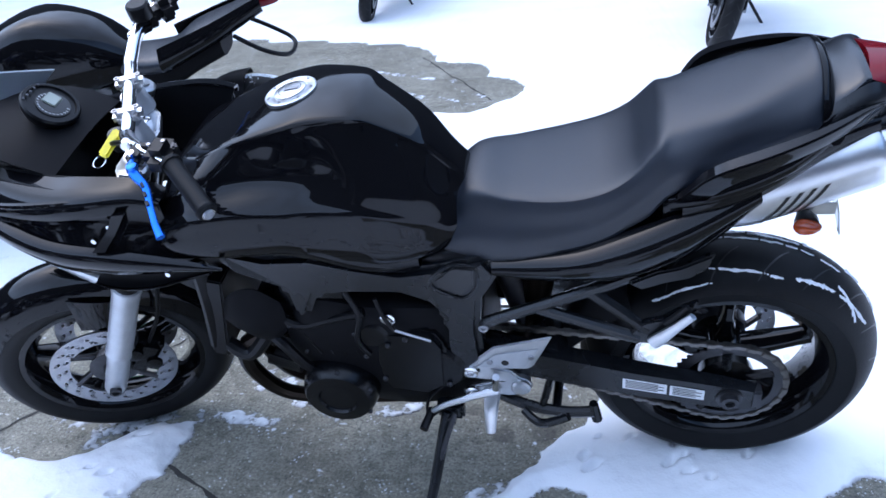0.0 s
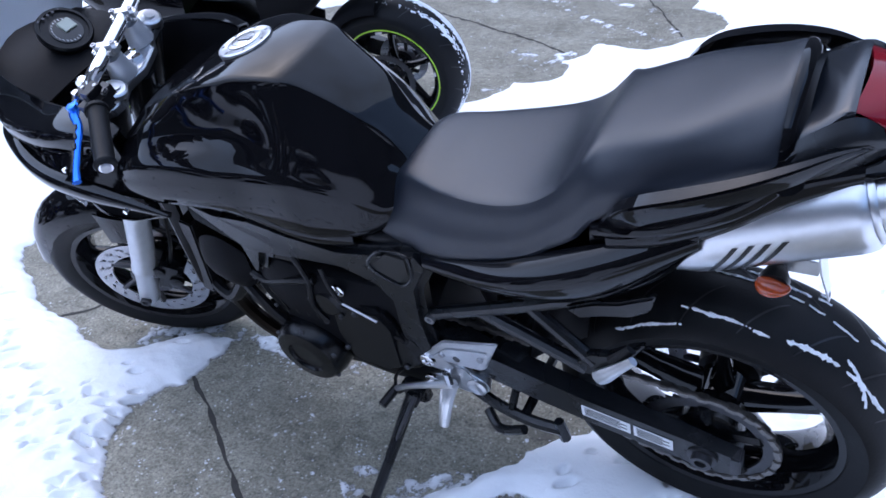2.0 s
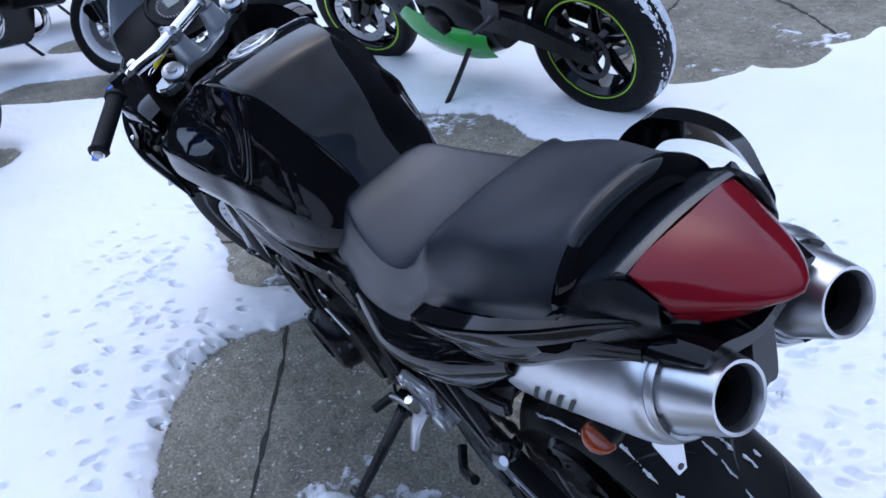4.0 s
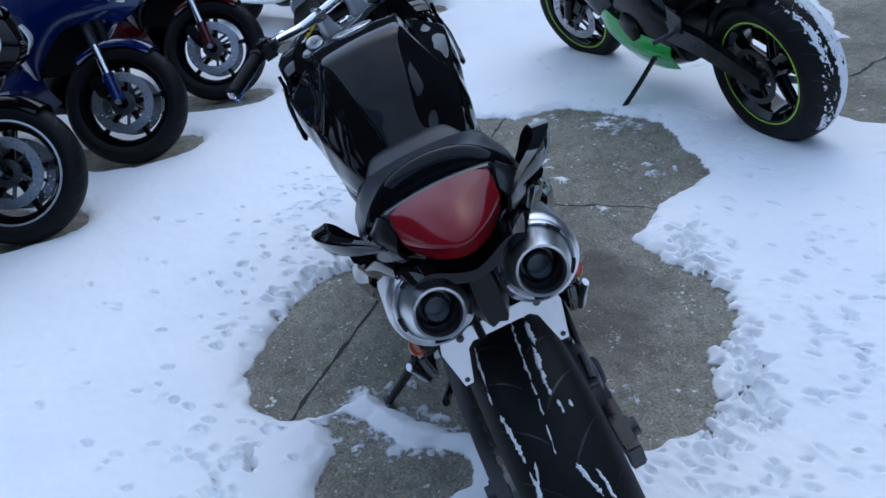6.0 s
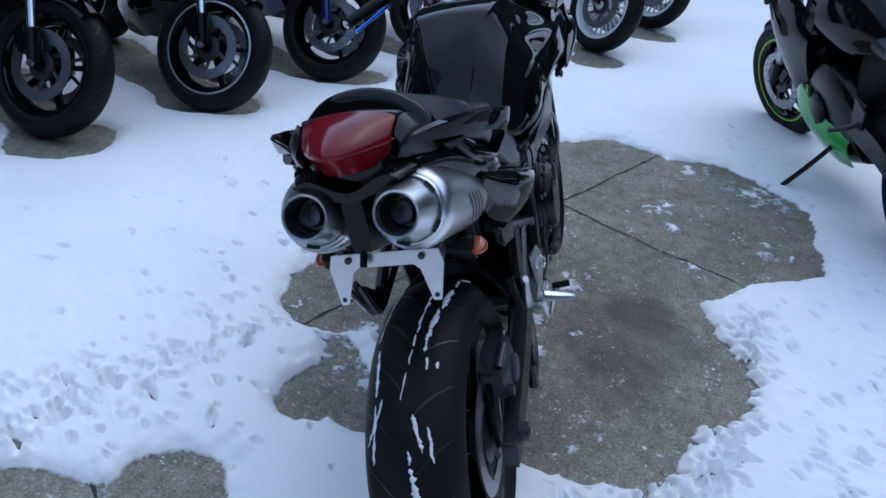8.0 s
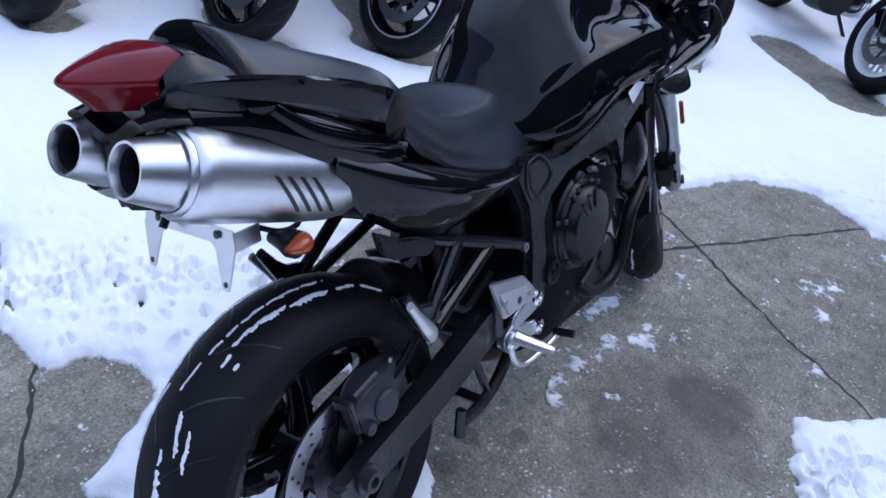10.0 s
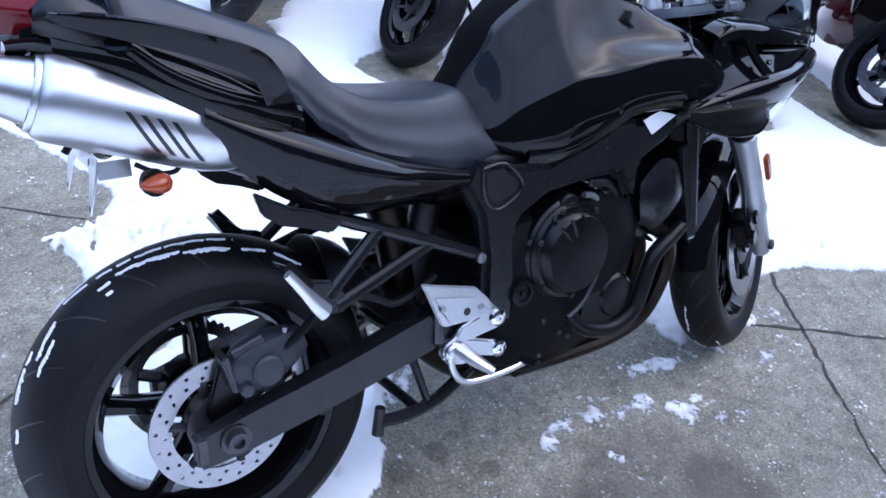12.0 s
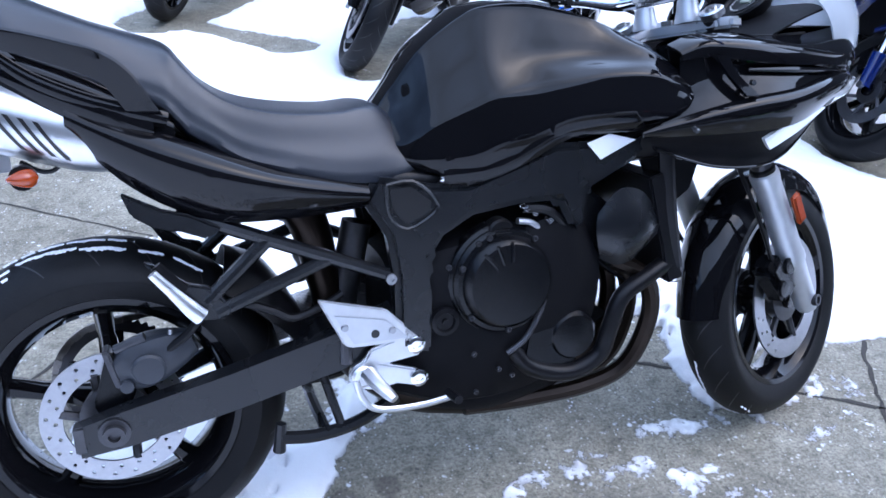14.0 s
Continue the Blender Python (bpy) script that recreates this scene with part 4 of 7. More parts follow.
    part("breather_hose", tube([(-0.75, 0.16, 0.650), (-0.80, 0.165, 0.640), (-0.845, 0.155, 0.590), (-0.85, 0.15, 0.53), (-0.83, 0.15, 0.46)], 0.010, 8), PLASTIC, bike)
    part("pump_cover", plate([(-0.80, 0.44), (-0.76, 0.40), (-0.745, 0.33), (-0.79, 0.295), (-0.86, 0.30), (-0.89, 0.36), (-0.86, 0.43)], 0.12, 0.155, 0.008), ENGINE, bike)
    part("oil_filler_cap", box((-0.706, 0.158, 0.607), (0.036, 0.022, 0.012), 0.004, bm=lathe([(0.026, 0.13), (0.026, 0.156), (0.022, 0.160), (0, 0.160)], 20, (-0.706, 0, 0.607))), PLASTIC, bike)
    part("pickup_cover", lathe([(0.052, 0.11), (0.052, 0.150), (0.044, 0.160), (0.02, 0.163), (0, 0.163)], 28, (-0.86, 0, 0.375)), ENGINE, bike)
    part("water_pump_cover", lathe([(0.062, -0.10), (0.062, -0.150), (0.05, -0.162), (0.018, -0.164), (0, -0.164)], 28, (-0.60, 0, 0.42)), ENGINE, bike)
    bolts(bike, [(-0.713 + 0.096 * math.cos(a), 0.166, 0.513 + 0.096 * math.sin(a)) for a in (0.4, 1.2, 2.2, 3.1, 3.9, 4.7, 5.6)], 0.006, 1, DARKSTEEL)
    part("coolant_pipe_fitting", tube([(-0.735, 0.165, 0.628), (-0.765, 0.160, 0.620), (-0.79, 0.155, 0.600)], 0.0065, 8), STEEL, bike)
    bolts(bike, [(-0.655, 0.168, 0.595), (-0.60, 0.160, 0.555), (-0.645, 0.160, 0.375), (-0.70, 0.150, 0.33), (-0.73, 0.145, 0.31), (-0.655, 0.14, 0.285)], 0.0055, 1, DARKSTEEL)
    part("oil_pipe", tube([(-0.775, 0.16, 0.56), (-0.79, 0.168, 0.48), (-0.755, 0.168, 0.40), (-0.715, 0.160, 0.365)], 0.006, 8), DARKSTEEL, bike)
    # left: generator cover, sprocket cover
    gen = lathe([(0.086, -0.12), (0.086, -0.165), (0.080, -0.188), (0.072, -0.198), (0.044, -0.202), (0.040, -0.196), (0, -0.196)], 40, (-0.830, 0, 0.357))
    part("generator_cover", gen, ENGINE, bike, "round black generator cover")
    bolts(bike, [(-0.830 + 0.079 * math.cos(a), -0.186, 0.357 + 0.079 * math.sin(a)) for a in (0.3, 1.4, 2.5, 3.5, 4.6, 5.6)], 0.006, -1, DARKSTEEL)
    part("sprocket_cover", plate([(-0.72, 0.545), (-0.60, 0.545), (-0.575, 0.50), (-0.585, 0.38), (-0.63, 0.345), (-0.72, 0.36), (-0.735, 0.45)], -0.10, -0.168, 0.010), ENGINE, bike)
    bolts(bike, [(-0.685, -0.160, 0.579)], 0.016, -1, CHROME, "chrome_plug")
    part("shift_rod", tube([(-0.672, -0.176, 0.562), (-0.60, -0.176, 0.532)], 0.0028, 8), STEEL, bike, "bright clutch cable end rod")
    bolts(bike, [(-0.58, -0.165, 0.385), (-0.72, -0.168, 0.40), (-0.75, -0.165, 0.47), (-0.655, -0.17, 0.53)], 0.006, -1, DARKSTEEL)

    for pts, r in (([(-0.95, -0.155, 0.60), (-0.88, -0.165, 0.56), (-0.80, -0.17, 0.585), (-0.73, -0.165, 0.60)], 0.009), ([(-0.98, -0.15, 0.55), (-0.93, -0.165, 0.50), (-0.90, -0.165, 0.44), (-0.87, -0.16, 0.40)], 0.012), ([(-0.76, -0.165, 0.66), (-0.74, -0.172, 0.60), (-0.755, -0.175, 0.53), (-0.74, -0.17, 0.48)], 0.006), ([(-0.70, -0.165, 0.64), (-0.69, -0.172, 0.60), (-0.672, -0.176, 0.562)], 0.0045)):
        part("engine_hose", tube(pts, r, 8), PLASTIC, bike)
    part("throttle_body", box((-0.79, -0.14, 0.655), (0.07, 0.05, 0.05), 0.010), ENGINE, bike)
    for k in range(4):
        part("case_rib", box((-0.86 + 0.028 * k, -0.162, 0.505), (0.007, 0.012, 0.07), 0.002, Matrix.Rotation(radians(-20), 4, "Y")), ENGINE, bike)
    part("starter_cover", lathe([(0.036, -0.11), (0.036, -0.166), (0.028, -0.172), (0, -0.173)], 24, (-0.725, 0, 0.535)), ENGINE, bike)
    bolts(bike, [(-0.76, -0.170, 0.545), (-0.695, -0.170, 0.51), (-0.88, -0.165, 0.48), (-0.90, -0.165, 0.56)], 0.005, -1, DARKSTEEL)

    # exhaust headers and collector
    for k in range(4):
        y = -0.14 + 0.093 * k
        part("exhaust_header", tube([(-0.95, y, 0.52), (-1.03, y, 0.47), (-1.055, y * 0.9, 0.38), (-1.02, y * 0.75, 0.27), (-0.94, y * 0.6, 0.222), (-0.80, y * 0.45, 0.205), (-0.66, y * 0.4, 0.21)], 0.019, 10), HEADER, bike, "heat-tinted steel exhaust header")
    part("exhaust_collector", tube([(-0.68, 0, 0.215), (-0.55, 0, 0.25), (-0.43, 0, 0.36), (-0.40, 0.0, 0.50), (-0.36, 0, 0.66), (-0.22, 0, 0.73)], [0.05, 0.045, 0.035, 0.033, 0.04, 0.045], 14), HEADER, bike, "brown heat-tinted exhaust link pipe")

    # radiator, its shroud and hoses
    rad = box((-1.055, 0, 0.575), (0.035, 0.34, 0.23), 0.004, Matrix.Rotation(radians(14), 4, "Y"))
    part("radiator", rad, PLASTIC, bike, "black finned radiator")
    fins = bmesh.new()
    for k in range(22):
        box((-1.076 + 0.0026 * (k - 11) * 0.9, 0, 0.575 + 0.0095 * (k - 11)), (0.006, 0.32, 0.002), 0, bm=fins)
    part("radiator_fins", fins, DARKSTEEL, bike)

    def shroud(s):
        bm = shell([[(-0.905, s * 0.160, 0.62), (-0.900, s * 0.166, 0.59), (-0.905, s * 0.166, 0.555), (-0.915, s * 0.158, 0.53)], [(-0.945, s * 0.172, 0.668), (-0.940, s * 0.186, 0.60), (-0.940, s * 0.184, 0.55), (-0.945, s * 0.168, 0.515)],
                    [(-1.000, s * 0.170, 0.655), (-1.000, s * 0.186, 0.60), (-0.995, s * 0.184, 0.56), (-0.985, s * 0.168, 0.525)], [(-1.045, s * 0.155, 0.600), (-1.048, s * 0.160, 0.585), (-1.045, s * 0.160, 0.57), (-1.035, s * 0.152, 0.555)]], 0.004 * s)
        # left cover uses duller MATT, so one side's shade sits in the material
        return part("radiator_shroud", bm, SATIN if s > 0 else MATT, bike, "black plastic radiator side cover")

    mirrored(shroud)
    for s in (-1, 1):
        part("radiator_side_panel", plate([(-0.99, 0.785), (-1.17, 0.745), (-1.135, 0.64), (-1.075, 0.60), (-1.02, 0.70)], s * 0.118, s * 0.128, 0.003), PLASTIC, bike)
        part("radiator_stay", tube([(-1.05, s * 0.16, 0.735), (-1.06, s * 0.165, 0.62), (-1.085, s * 0.16, 0.49)], 0.016, 8, flat=0.6), PLASTIC, bike)
    part("radiator_hose", tube([(-1.085, 0.15, 0.505), (-1.02, 0.16, 0.478), (-0.961, 0.165, 0.445), (-0.935, 0.165, 0.38), (-0.915, 0.160, 0.325), (-0.85, 0.155, 0.298), (-0.77, 0.15, 0.32), (-0.735, 0.14, 0.36)], 0.018, 12), PLASTIC, bike, "black rubber coolant hose")
    part("radiator_hose", tube([(-1.08, -0.15, 0.50), (-1.02, -0.16, 0.46), (-0.96, -0.15, 0.52), (-0.90, -0.14, 0.58)], 0.017, 10), PLASTIC, bike)
    part("hose_clip", lathe([(0.019, -0.006), (0.021, 0), (0.019, 0.006)], 16, m=Matrix.Translation((-1.088, 0.15, 0.472)) @ Matrix.Rotation(radians(60), 4, "X")), CHROME, bike)

    # fuel tank
    tank = body([
        (-0.508, [(0, 0.838), (0.036, 0.836), (0.050, 0.828), (0.058, 0.820), (0.066, 0.810), (0.080, 0.795), (0.090, 0.775), (0.080, 0.757), (0, 0.75)]),
        (-0.540, [(0, 0.880), (0.040, 0.875), (0.048, 0.866), (0.064, 0.845), (0.080, 0.830), (0.105, 0.795), (0.118, 0.770), (0.108, 0.735), (0, 0.73)]),
        (-0.590, [(0, 0.944), (0.054, 0.938), (0.066, 0.928), (0.098, 0.890), (0.120, 0.855), (0.134, 0.825), (0.143, 0.795), (0.136, 0.722), (0, 0.715)]),
        (-0.660, [(0, 0.996), (0.068, 0.990), (0.082, 0.978), (0.116, 0.930), (0.140, 0.886), (0.155, 0.853), (0.164, 0.826), (0.154, 0.712), (0, 0.70)]),
        (-0.698, [(0, 1.014), (0.083, 1.008), (0.096, 0.996), (0.1235, 0.946), (0.147, 0.901), (0.165, 0.868), (0.176, 0.842), (0.164, 0.728), (0, 0.71)]),
        (-0.768, [(0, 1.019), (0.092, 1.013), (0.104, 1.001), (0.1225, 0.955), (0.138, 0.914), (0.166, 0.88), (0.185, 0.852), (0.17, 0.74), (0, 0.71)]),
        (-0.820, [(0, 1.012), (0.1, 1.006), (0.112, 0.995), (0.127, 0.952), (0.142, 0.914), (0.182, 0.886), (0.199, 0.862), (0.184, 0.772), (0, 0.73)]),
        (-0.900, [(0, 0.990), (0.102, 0.984), (0.118, 0.974), (0.135, 0.942), (0.154, 0.912), (0.200, 0.893), (0.213, 0.870), (0.198, 0.782), (0, 0.75)]),
        (-0.980, [(0, 0.958), (0.094, 0.952), (0.124, 0.944), (0.160, 0.930), (0.184, 0.908), (0.214, 0.888), (0.222, 0.866), (0.207, 0.784), (0, 0.76)]),
        (-1.040, [(0, 0.935), (0.085, 0.930), (0.125, 0.916), (0.175, 0.898), (0.190, 0.885), (0.205, 0.870), (0.218, 0.852), (0.208, 0.800), (0, 0.77)]),
        (-1.066, [(0, 0.915), (0.080, 0.912), (0.120, 0.900), (0.165, 0.886), (0.182, 0.876), (0.195, 0.866), (0.206, 0.852), (0.200, 0.825), (0, 0.79)]),
    ], 6, 4)
    tank_ob = part("fuel_tank", tank, PAINT, bike, "glossy black fuel tank")
    up = Matrix.Translation((-0.824, 0, 1.0115)) @ Matrix.Rotation(radians(-9), 4, "Y")
    cap = lathe([(0.051, -0.006), (0.051, 0.003), (0.049, 0.0045), (0.036, 0.0048), (0.034, 0.0035), (0.032, 0.0035), (0.031, 0.0062), (0.029, 0.0070), (0, 0.0072)], 48, axis="z", m=up)
    cap_ob = part("fuel_cap", cap, ALU, bike, "round brushed aluminium fuel cap")
    part("key_flap", box((0.004, 0, 0.0075), (0.030, 0.013, 0.003), 0.0014), STEEL, cap_ob, m=up)
    part("cap_groove", lathe([(0.0225, 0.0070), (0.0225, 0.0076), (0.0215, 0.0076), (0.0215, 0.0070)], 40, axis="z", m=up), DARKSTEEL, cap_ob)
    for k in range(7):
        a = 2 * math.pi * k / 7
        part("cap_screw", lathe([(0.0032, 0.004), (0.0032, 0.0055), (0.0016, 0.0055), (0.0015, 0.0046), (0, 0.0046)], 10, (0.0425 * math.cos(a), 0.0425 * math.sin(a), 0), "z", m=up), STEEL, cap_ob)
    # tank rear trim and flank covers
    def flank(s):
        rows = [[(-0.60, s * 0.150, 0.735), (-0.60, s * 0.153, 0.722), (-0.60, s * 0.146, 0.705)],
                [(-0.70, s * 0.170, 0.765), (-0.70, s * 0.176, 0.735), (-0.70, s * 0.166, 0.708)],
                [(-0.83, s * 0.188, 0.822), (-0.83, s * 0.200, 0.802), (-0.83, s * 0.192, 0.778)],
                [(-0.96, s * 0.208, 0.830), (-0.96, s * 0.222, 0.812), (-0.96, s * 0.210, 0.787)],
                [(-1.04, s * 0.205, 0.825), (-1.04, s * 0.218, 0.808), (-1.04, s * 0.205, 0.786)]]
        return part("tank_side_cover", shell(rows, 0.004 * s), PAINT, bike, "glossy black tank side cover")

    mirrored(flank)

    # seat: rider's dip, step and pillion pad
    seat = body([
        (-0.604, [(0, 0.750), (0.055, 0.750), (0.082, 0.749), (0.092, 0.745), (0.092, 0.741), (0.086, 0.738), (0, 0.737)]),
        (-0.560, [(0, 0.798), (0.042, 0.796), (0.066, 0.786), (0.094, 0.766), (0.114, 0.750), (0.110, 0.730), (0, 0.728)]),
        (-0.500, [(0, 0.848), (0.066, 0.844), (0.088, 0.832), (0.110, 0.790), (0.128, 0.752), (0.122, 0.712), (0, 0.71)]),
        (-0.420, [(0, 0.846), (0.094, 0.842), (0.113, 0.830), (0.129, 0.792), (0.145, 0.756), (0.137, 0.722), (0, 0.72)]),
        (-0.330, [(0, 0.854), (0.110, 0.850), (0.129, 0.838), (0.141, 0.806), (0.152, 0.778), (0.144, 0.750), (0, 0.75)]),
        (-0.262, [(0, 0.870), (0.112, 0.867), (0.131, 0.856), (0.142, 0.826), (0.150, 0.800), (0.142, 0.772), (0, 0.77)]),
        (-0.215, [(0, 0.898), (0.106, 0.895), (0.126, 0.884), (0.138, 0.858), (0.146, 0.834), (0.138, 0.800), (0, 0.79)]),
        (-0.184, [(0, 0.934), (0.098, 0.930), (0.120, 0.917), (0.135, 0.884), (0.143, 0.854), (0.135, 0.820), (0, 0.80)]),
        (-0.166, [(0, 0.958), (0.092, 0.952), (0.116, 0.936), (0.132, 0.904), (0.140, 0.876), (0.132, 0.842), (0, 0.82)]),
        (-0.140, [(0, 0.973), (0.078, 0.966), (0.109, 0.947), (0.130, 0.921), (0.138, 0.898), (0.130, 0.868), (0, 0.85)]),
        (-0.050, [(0, 1.003), (0.084, 0.998), (0.110, 0.976), (0.123, 0.948), (0.131, 0.930), (0.122, 0.910), (0, 0.89)]),
        (0.035, [(0, 1.039), (0.062, 1.031), (0.095, 1.006), (0.114, 0.982), (0.121, 0.963), (0.113, 0.948), (0, 0.94)]),
        (0.070, [(0, 1.055), (0.052, 1.046), (0.086, 1.020), (0.105, 0.992), (0.113, 0.976), (0.105, 0.962), (0, 0.955)]),
        (0.084, [(0, 1.043), (0.048, 1.034), (0.078, 1.010), (0.095, 0.986), (0.102, 0.976), (0.097, 0.966), (0, 0.96)]),
    ], 5, 4)
    part("seat_base", body([(-0.60, [(0, 0.73), (0.10, 0.73), (0.128, 0.72), (0.115, 0.69), (0, 0.68)]), (-0.50, [(0, 0.74), (0.11, 0.74), (0.132, 0.72), (0.12, 0.69), (0, 0.68)]), (-0.40, [(0, 0.745), (0.11, 0.745), (0.138, 0.728), (0.12, 0.69), (0, 0.68)])], 4, 3), PLASTIC, bike)
    seat_ob = part("seat", seat, VINYL, bike, "stepped black vinyl seat")
    end = [(0.112, 0.974), (0.108, 0.996), (0.089, 1.023), (0.052, 1.050), (0.0, 1.0595)]
    end = [(-y, z) for y, z in end] + [(y, z) for y, z in end[-2::-1]]
    rim = shell([[(x, y * k, z - dz) for y, z in end] for x, k, dz in ((0.071, 1.005, 0.0015), (0.079, 0.99, 0.002), (0.088, 0.96, 0.012), (0.093, 0.93, 0.026))], -0.003, 4, 3)
    part("seat_rim", rim, PAINT, seat_ob, "glossy black rim behind the seat")

    # tail: cowl, lamp, rails
    tail = body([
        (-0.16, [(0, 0.81), (0.09, 0.82), (0.134, 0.848), (0.138, 0.805), (0.10, 0.775), (0, 0.77)]),
        (-0.05, [(0, 0.88), (0.09, 0.895), (0.128, 0.922), (0.138, 0.878), (0.11, 0.845), (0, 0.835)]),
        (0.05, [(0, 0.935), (0.08, 0.945), (0.116, 0.968), (0.122, 0.930), (0.10, 0.905), (0, 0.895)]),
        (0.088, [(0, 1.006), (0.08, 1.002), (0.106, 0.992), (0.110, 0.955), (0.09, 0.925), (0, 0.915)]),
        (0.130, [(0, 1.010), (0.070, 1.006), (0.090, 0.994), (0.092, 0.962), (0.075, 0.930), (0, 0.918)]),
        (0.165, [(0, 1.008), (0.054, 1.005), (0.068, 0.992), (0.068, 0.966), (0.05, 0.935), (0, 0.922)]),
        (0.190, [(0, 0.990), (0.040, 0.988), (0.050, 0.980), (0.046, 0.962), (0.022, 0.940), (0, 0.930)]),
    ], 5, 4)
    part("tail_cowl", tail, PAINT, bike, "glossy black tail cowl")
    levels = ((0.136, 0.069, 1.034, 0.010, 0.012), (0.150, 0.069, 1.028, 0.045, 0.014), (0.166, 0.068, 1.018, 0.072, 0.013), (0.176, 0.067, 1.008, 0.080, 0.012), (0.174, 0.064, 0.999, 0.074, 0.010), (0.176, 0.059, 0.988, 0.057, 0.006), (0.181, 0.050, 0.977, 0.040, 0.003))
    lamp = shell([[(x + bow * (1 - abs(u) ** 1.7), u * w, z + rise * (1 - u * u)) for u in (-1, -0.92, -0.5, 0, 0.5, 0.92, 1)] for x, w, z, bow, rise in levels], -0.02, 4, 3)
    lamp_ob = part("tail_lamp", lamp, RED, bike, "dark red tail lamp lens", angle=50)
    part("lamp_trim", body([(0.084, [(0, 1.020), (0.072, 1.012), (0.096, 0.998), (0.094, 0.980), (0, 0.975)]), (0.102, [(0, 1.026), (0.072, 1.019), (0.092, 1.004), (0.088, 0.982), (0, 0.98)]), (0.128, [(0, 1.042), (0.066, 1.036), (0.078, 1.026), (0.078, 0.984), (0, 0.98)]), (0.140, [(0, 1.043), (0.064, 1.037), (0.073, 1.027), (0.072, 0.984), (0, 0.98)])], 4, 3), TAIL_PLASTIC, lamp_ob, "satin black panel behind the seat")

    def blade(s):
        rows = [[(0.040, s * 0.100, 0.962), (0.050, s * 0.112, 0.955), (0.060, s * 0.112, 0.938)], [(0.098, s * 0.086, 1.008), (0.108, s * 0.104, 0.990), (0.114, s * 0.102, 0.964)],
                [(0.140, s * 0.075, 1.030), (0.150, s * 0.090, 1.006), (0.158, s * 0.080, 0.978)], [(0.166, s * 0.068, 1.012), (0.172, s * 0.074, 0.998), (0.174, s * 0.066, 0.984)]]
        return part("tail_blade", shell(rows, 0.006 * s, 4, 4), SATIN, bike, "pointed satin black panel beside the tail lamp")

    mirrored(blade)

    def rail(s):
        bm = bmesh.new()
        bars = [[(x, s * (y - i), z + 0.003), (x, s * y, z), (x + d * 0.4, s * (y - 0.003), z - h * 0.45), (x + d, s * (y - 0.012), z - h)] for x, y, z, i, h, d in (
            (-0.152, 0.146, 0.850, 0.018, 0.014, 0.034), (-0.128, 0.170, 0.892, 0.020, 0.024, 0.032), (-0.105, 0.186, 0.930, 0.024, 0.034, 0.024), (-0.073, 0.197, 0.957, 0.026, 0.036, 0.012), (-0.02, 0.193, 0.976, 0.026, 0.032, 0.010),
            (0.040, 0.176, 0.992, 0.022, 0.028, 0.010), (0.090, 0.150, 1.002, 0.018, 0.024, 0.010), (0.130, 0.119, 1.006, 0.012, 0.016, 0.010), (0.160, 0.095, 1.006, 0.005, 0.006, 0.010))]
        skin(list(zip(*(crom([r[i] for r in bars], 4) for i in range(4)))), bm=bm)
        if s < 0:
            bmesh.ops.reverse_faces(bm, faces=bm.faces)
        bmesh.ops.bevel(bm, geom=[e for e in bm.edges if e.calc_face_angle(0) > 0.5], offset=0.003, segments=2, affect="EDGES")
        ob = part("grab_rail", bm, PAINT, bike, "glossy black pillion grab rail")
        part("rail_arm", tube([(0.090, s * 0.132, 0.970), (0.075, s * 0.118, 0.958), (0.05, s * 0.105, 0.948)], [0.012, 0.011, 0.012], 8, flat=1.6), PAINT, ob)
        part("rail_foot", tube([(-0.150, s * 0.143, 0.852), (-0.105, s * 0.150, 0.868), (-0.040, s * 0.150, 0.890), (0.030, s * 0.142, 0.925), (0.075, s * 0.132, 0.962)], [0.013, 0.014, 0.012, 0.011, 0.009], 10, flat=0.7), PAINT, ob)
        return ob

    mirrored(rail)

    # side covers under the seat
    def side_cover(s):
        Y = lambda x, *yz: [(x, s * y, z) for y, z in yz]
        rows = [Y(-0.462, (0.138, 0.714), (0.148, 0.708), (0.150, 0.700), (0.142, 0.690), (0.132, 0.682)),
                Y(-0.380, (0.142, 0.737), (0.160, 0.733), (0.172, 0.720), (0.160, 0.696), (0.138, 0.678)),
                Y(-0.300, (0.146, 0.762), (0.172, 0.757), (0.189, 0.742), (0.172, 0.706), (0.140, 0.678)),
                Y(-0.220, (0.148, 0.794), (0.172, 0.788), (0.192, 0.768), (0.174, 0.720), (0.140, 0.684)),
                Y(-0.140, (0.146, 0.828), (0.164, 0.821), (0.182, 0.800), (0.166, 0.752), (0.136, 0.716)),
                Y(-0.070, (0.144, 0.854), (0.152, 0.848), (0.163, 0.832), (0.150, 0.798), (0.130, 0.768)),
                Y(-0.008, (0.143, 0.876), (0.144, 0.873), (0.146, 0.866), (0.142, 0.857), (0.132, 0.846))]
        ob = part("side_cover", shell(rows, 0.005 * s), PAINT, bike, "glossy black side cover below the seat", angle=50)
        rows = [Y(-0.130, (0.138, 0.862), (0.150, 0.855), (0.152, 0.834), (0.142, 0.800)),
                Y(-0.060, (0.134, 0.902), (0.150, 0.892), (0.155, 0.866), (0.140, 0.832)),
                Y(0.020, (0.124, 0.938), (0.136, 0.927), (0.140, 0.902), (0.128, 0.876)),
                Y(0.090, (0.106, 0.964), (0.115, 0.954), (0.117, 0.936), (0.106, 0.918)),
                Y(0.160, (0.086, 0.974), (0.091, 0.967), (0.092, 0.956), (0.086, 0.946))]
        part("muffler_shield", shell(rows, 0.004 * s), PAINT, bike, "glossy black shield over the muffler")
        return ob

    mirrored(side_cover)
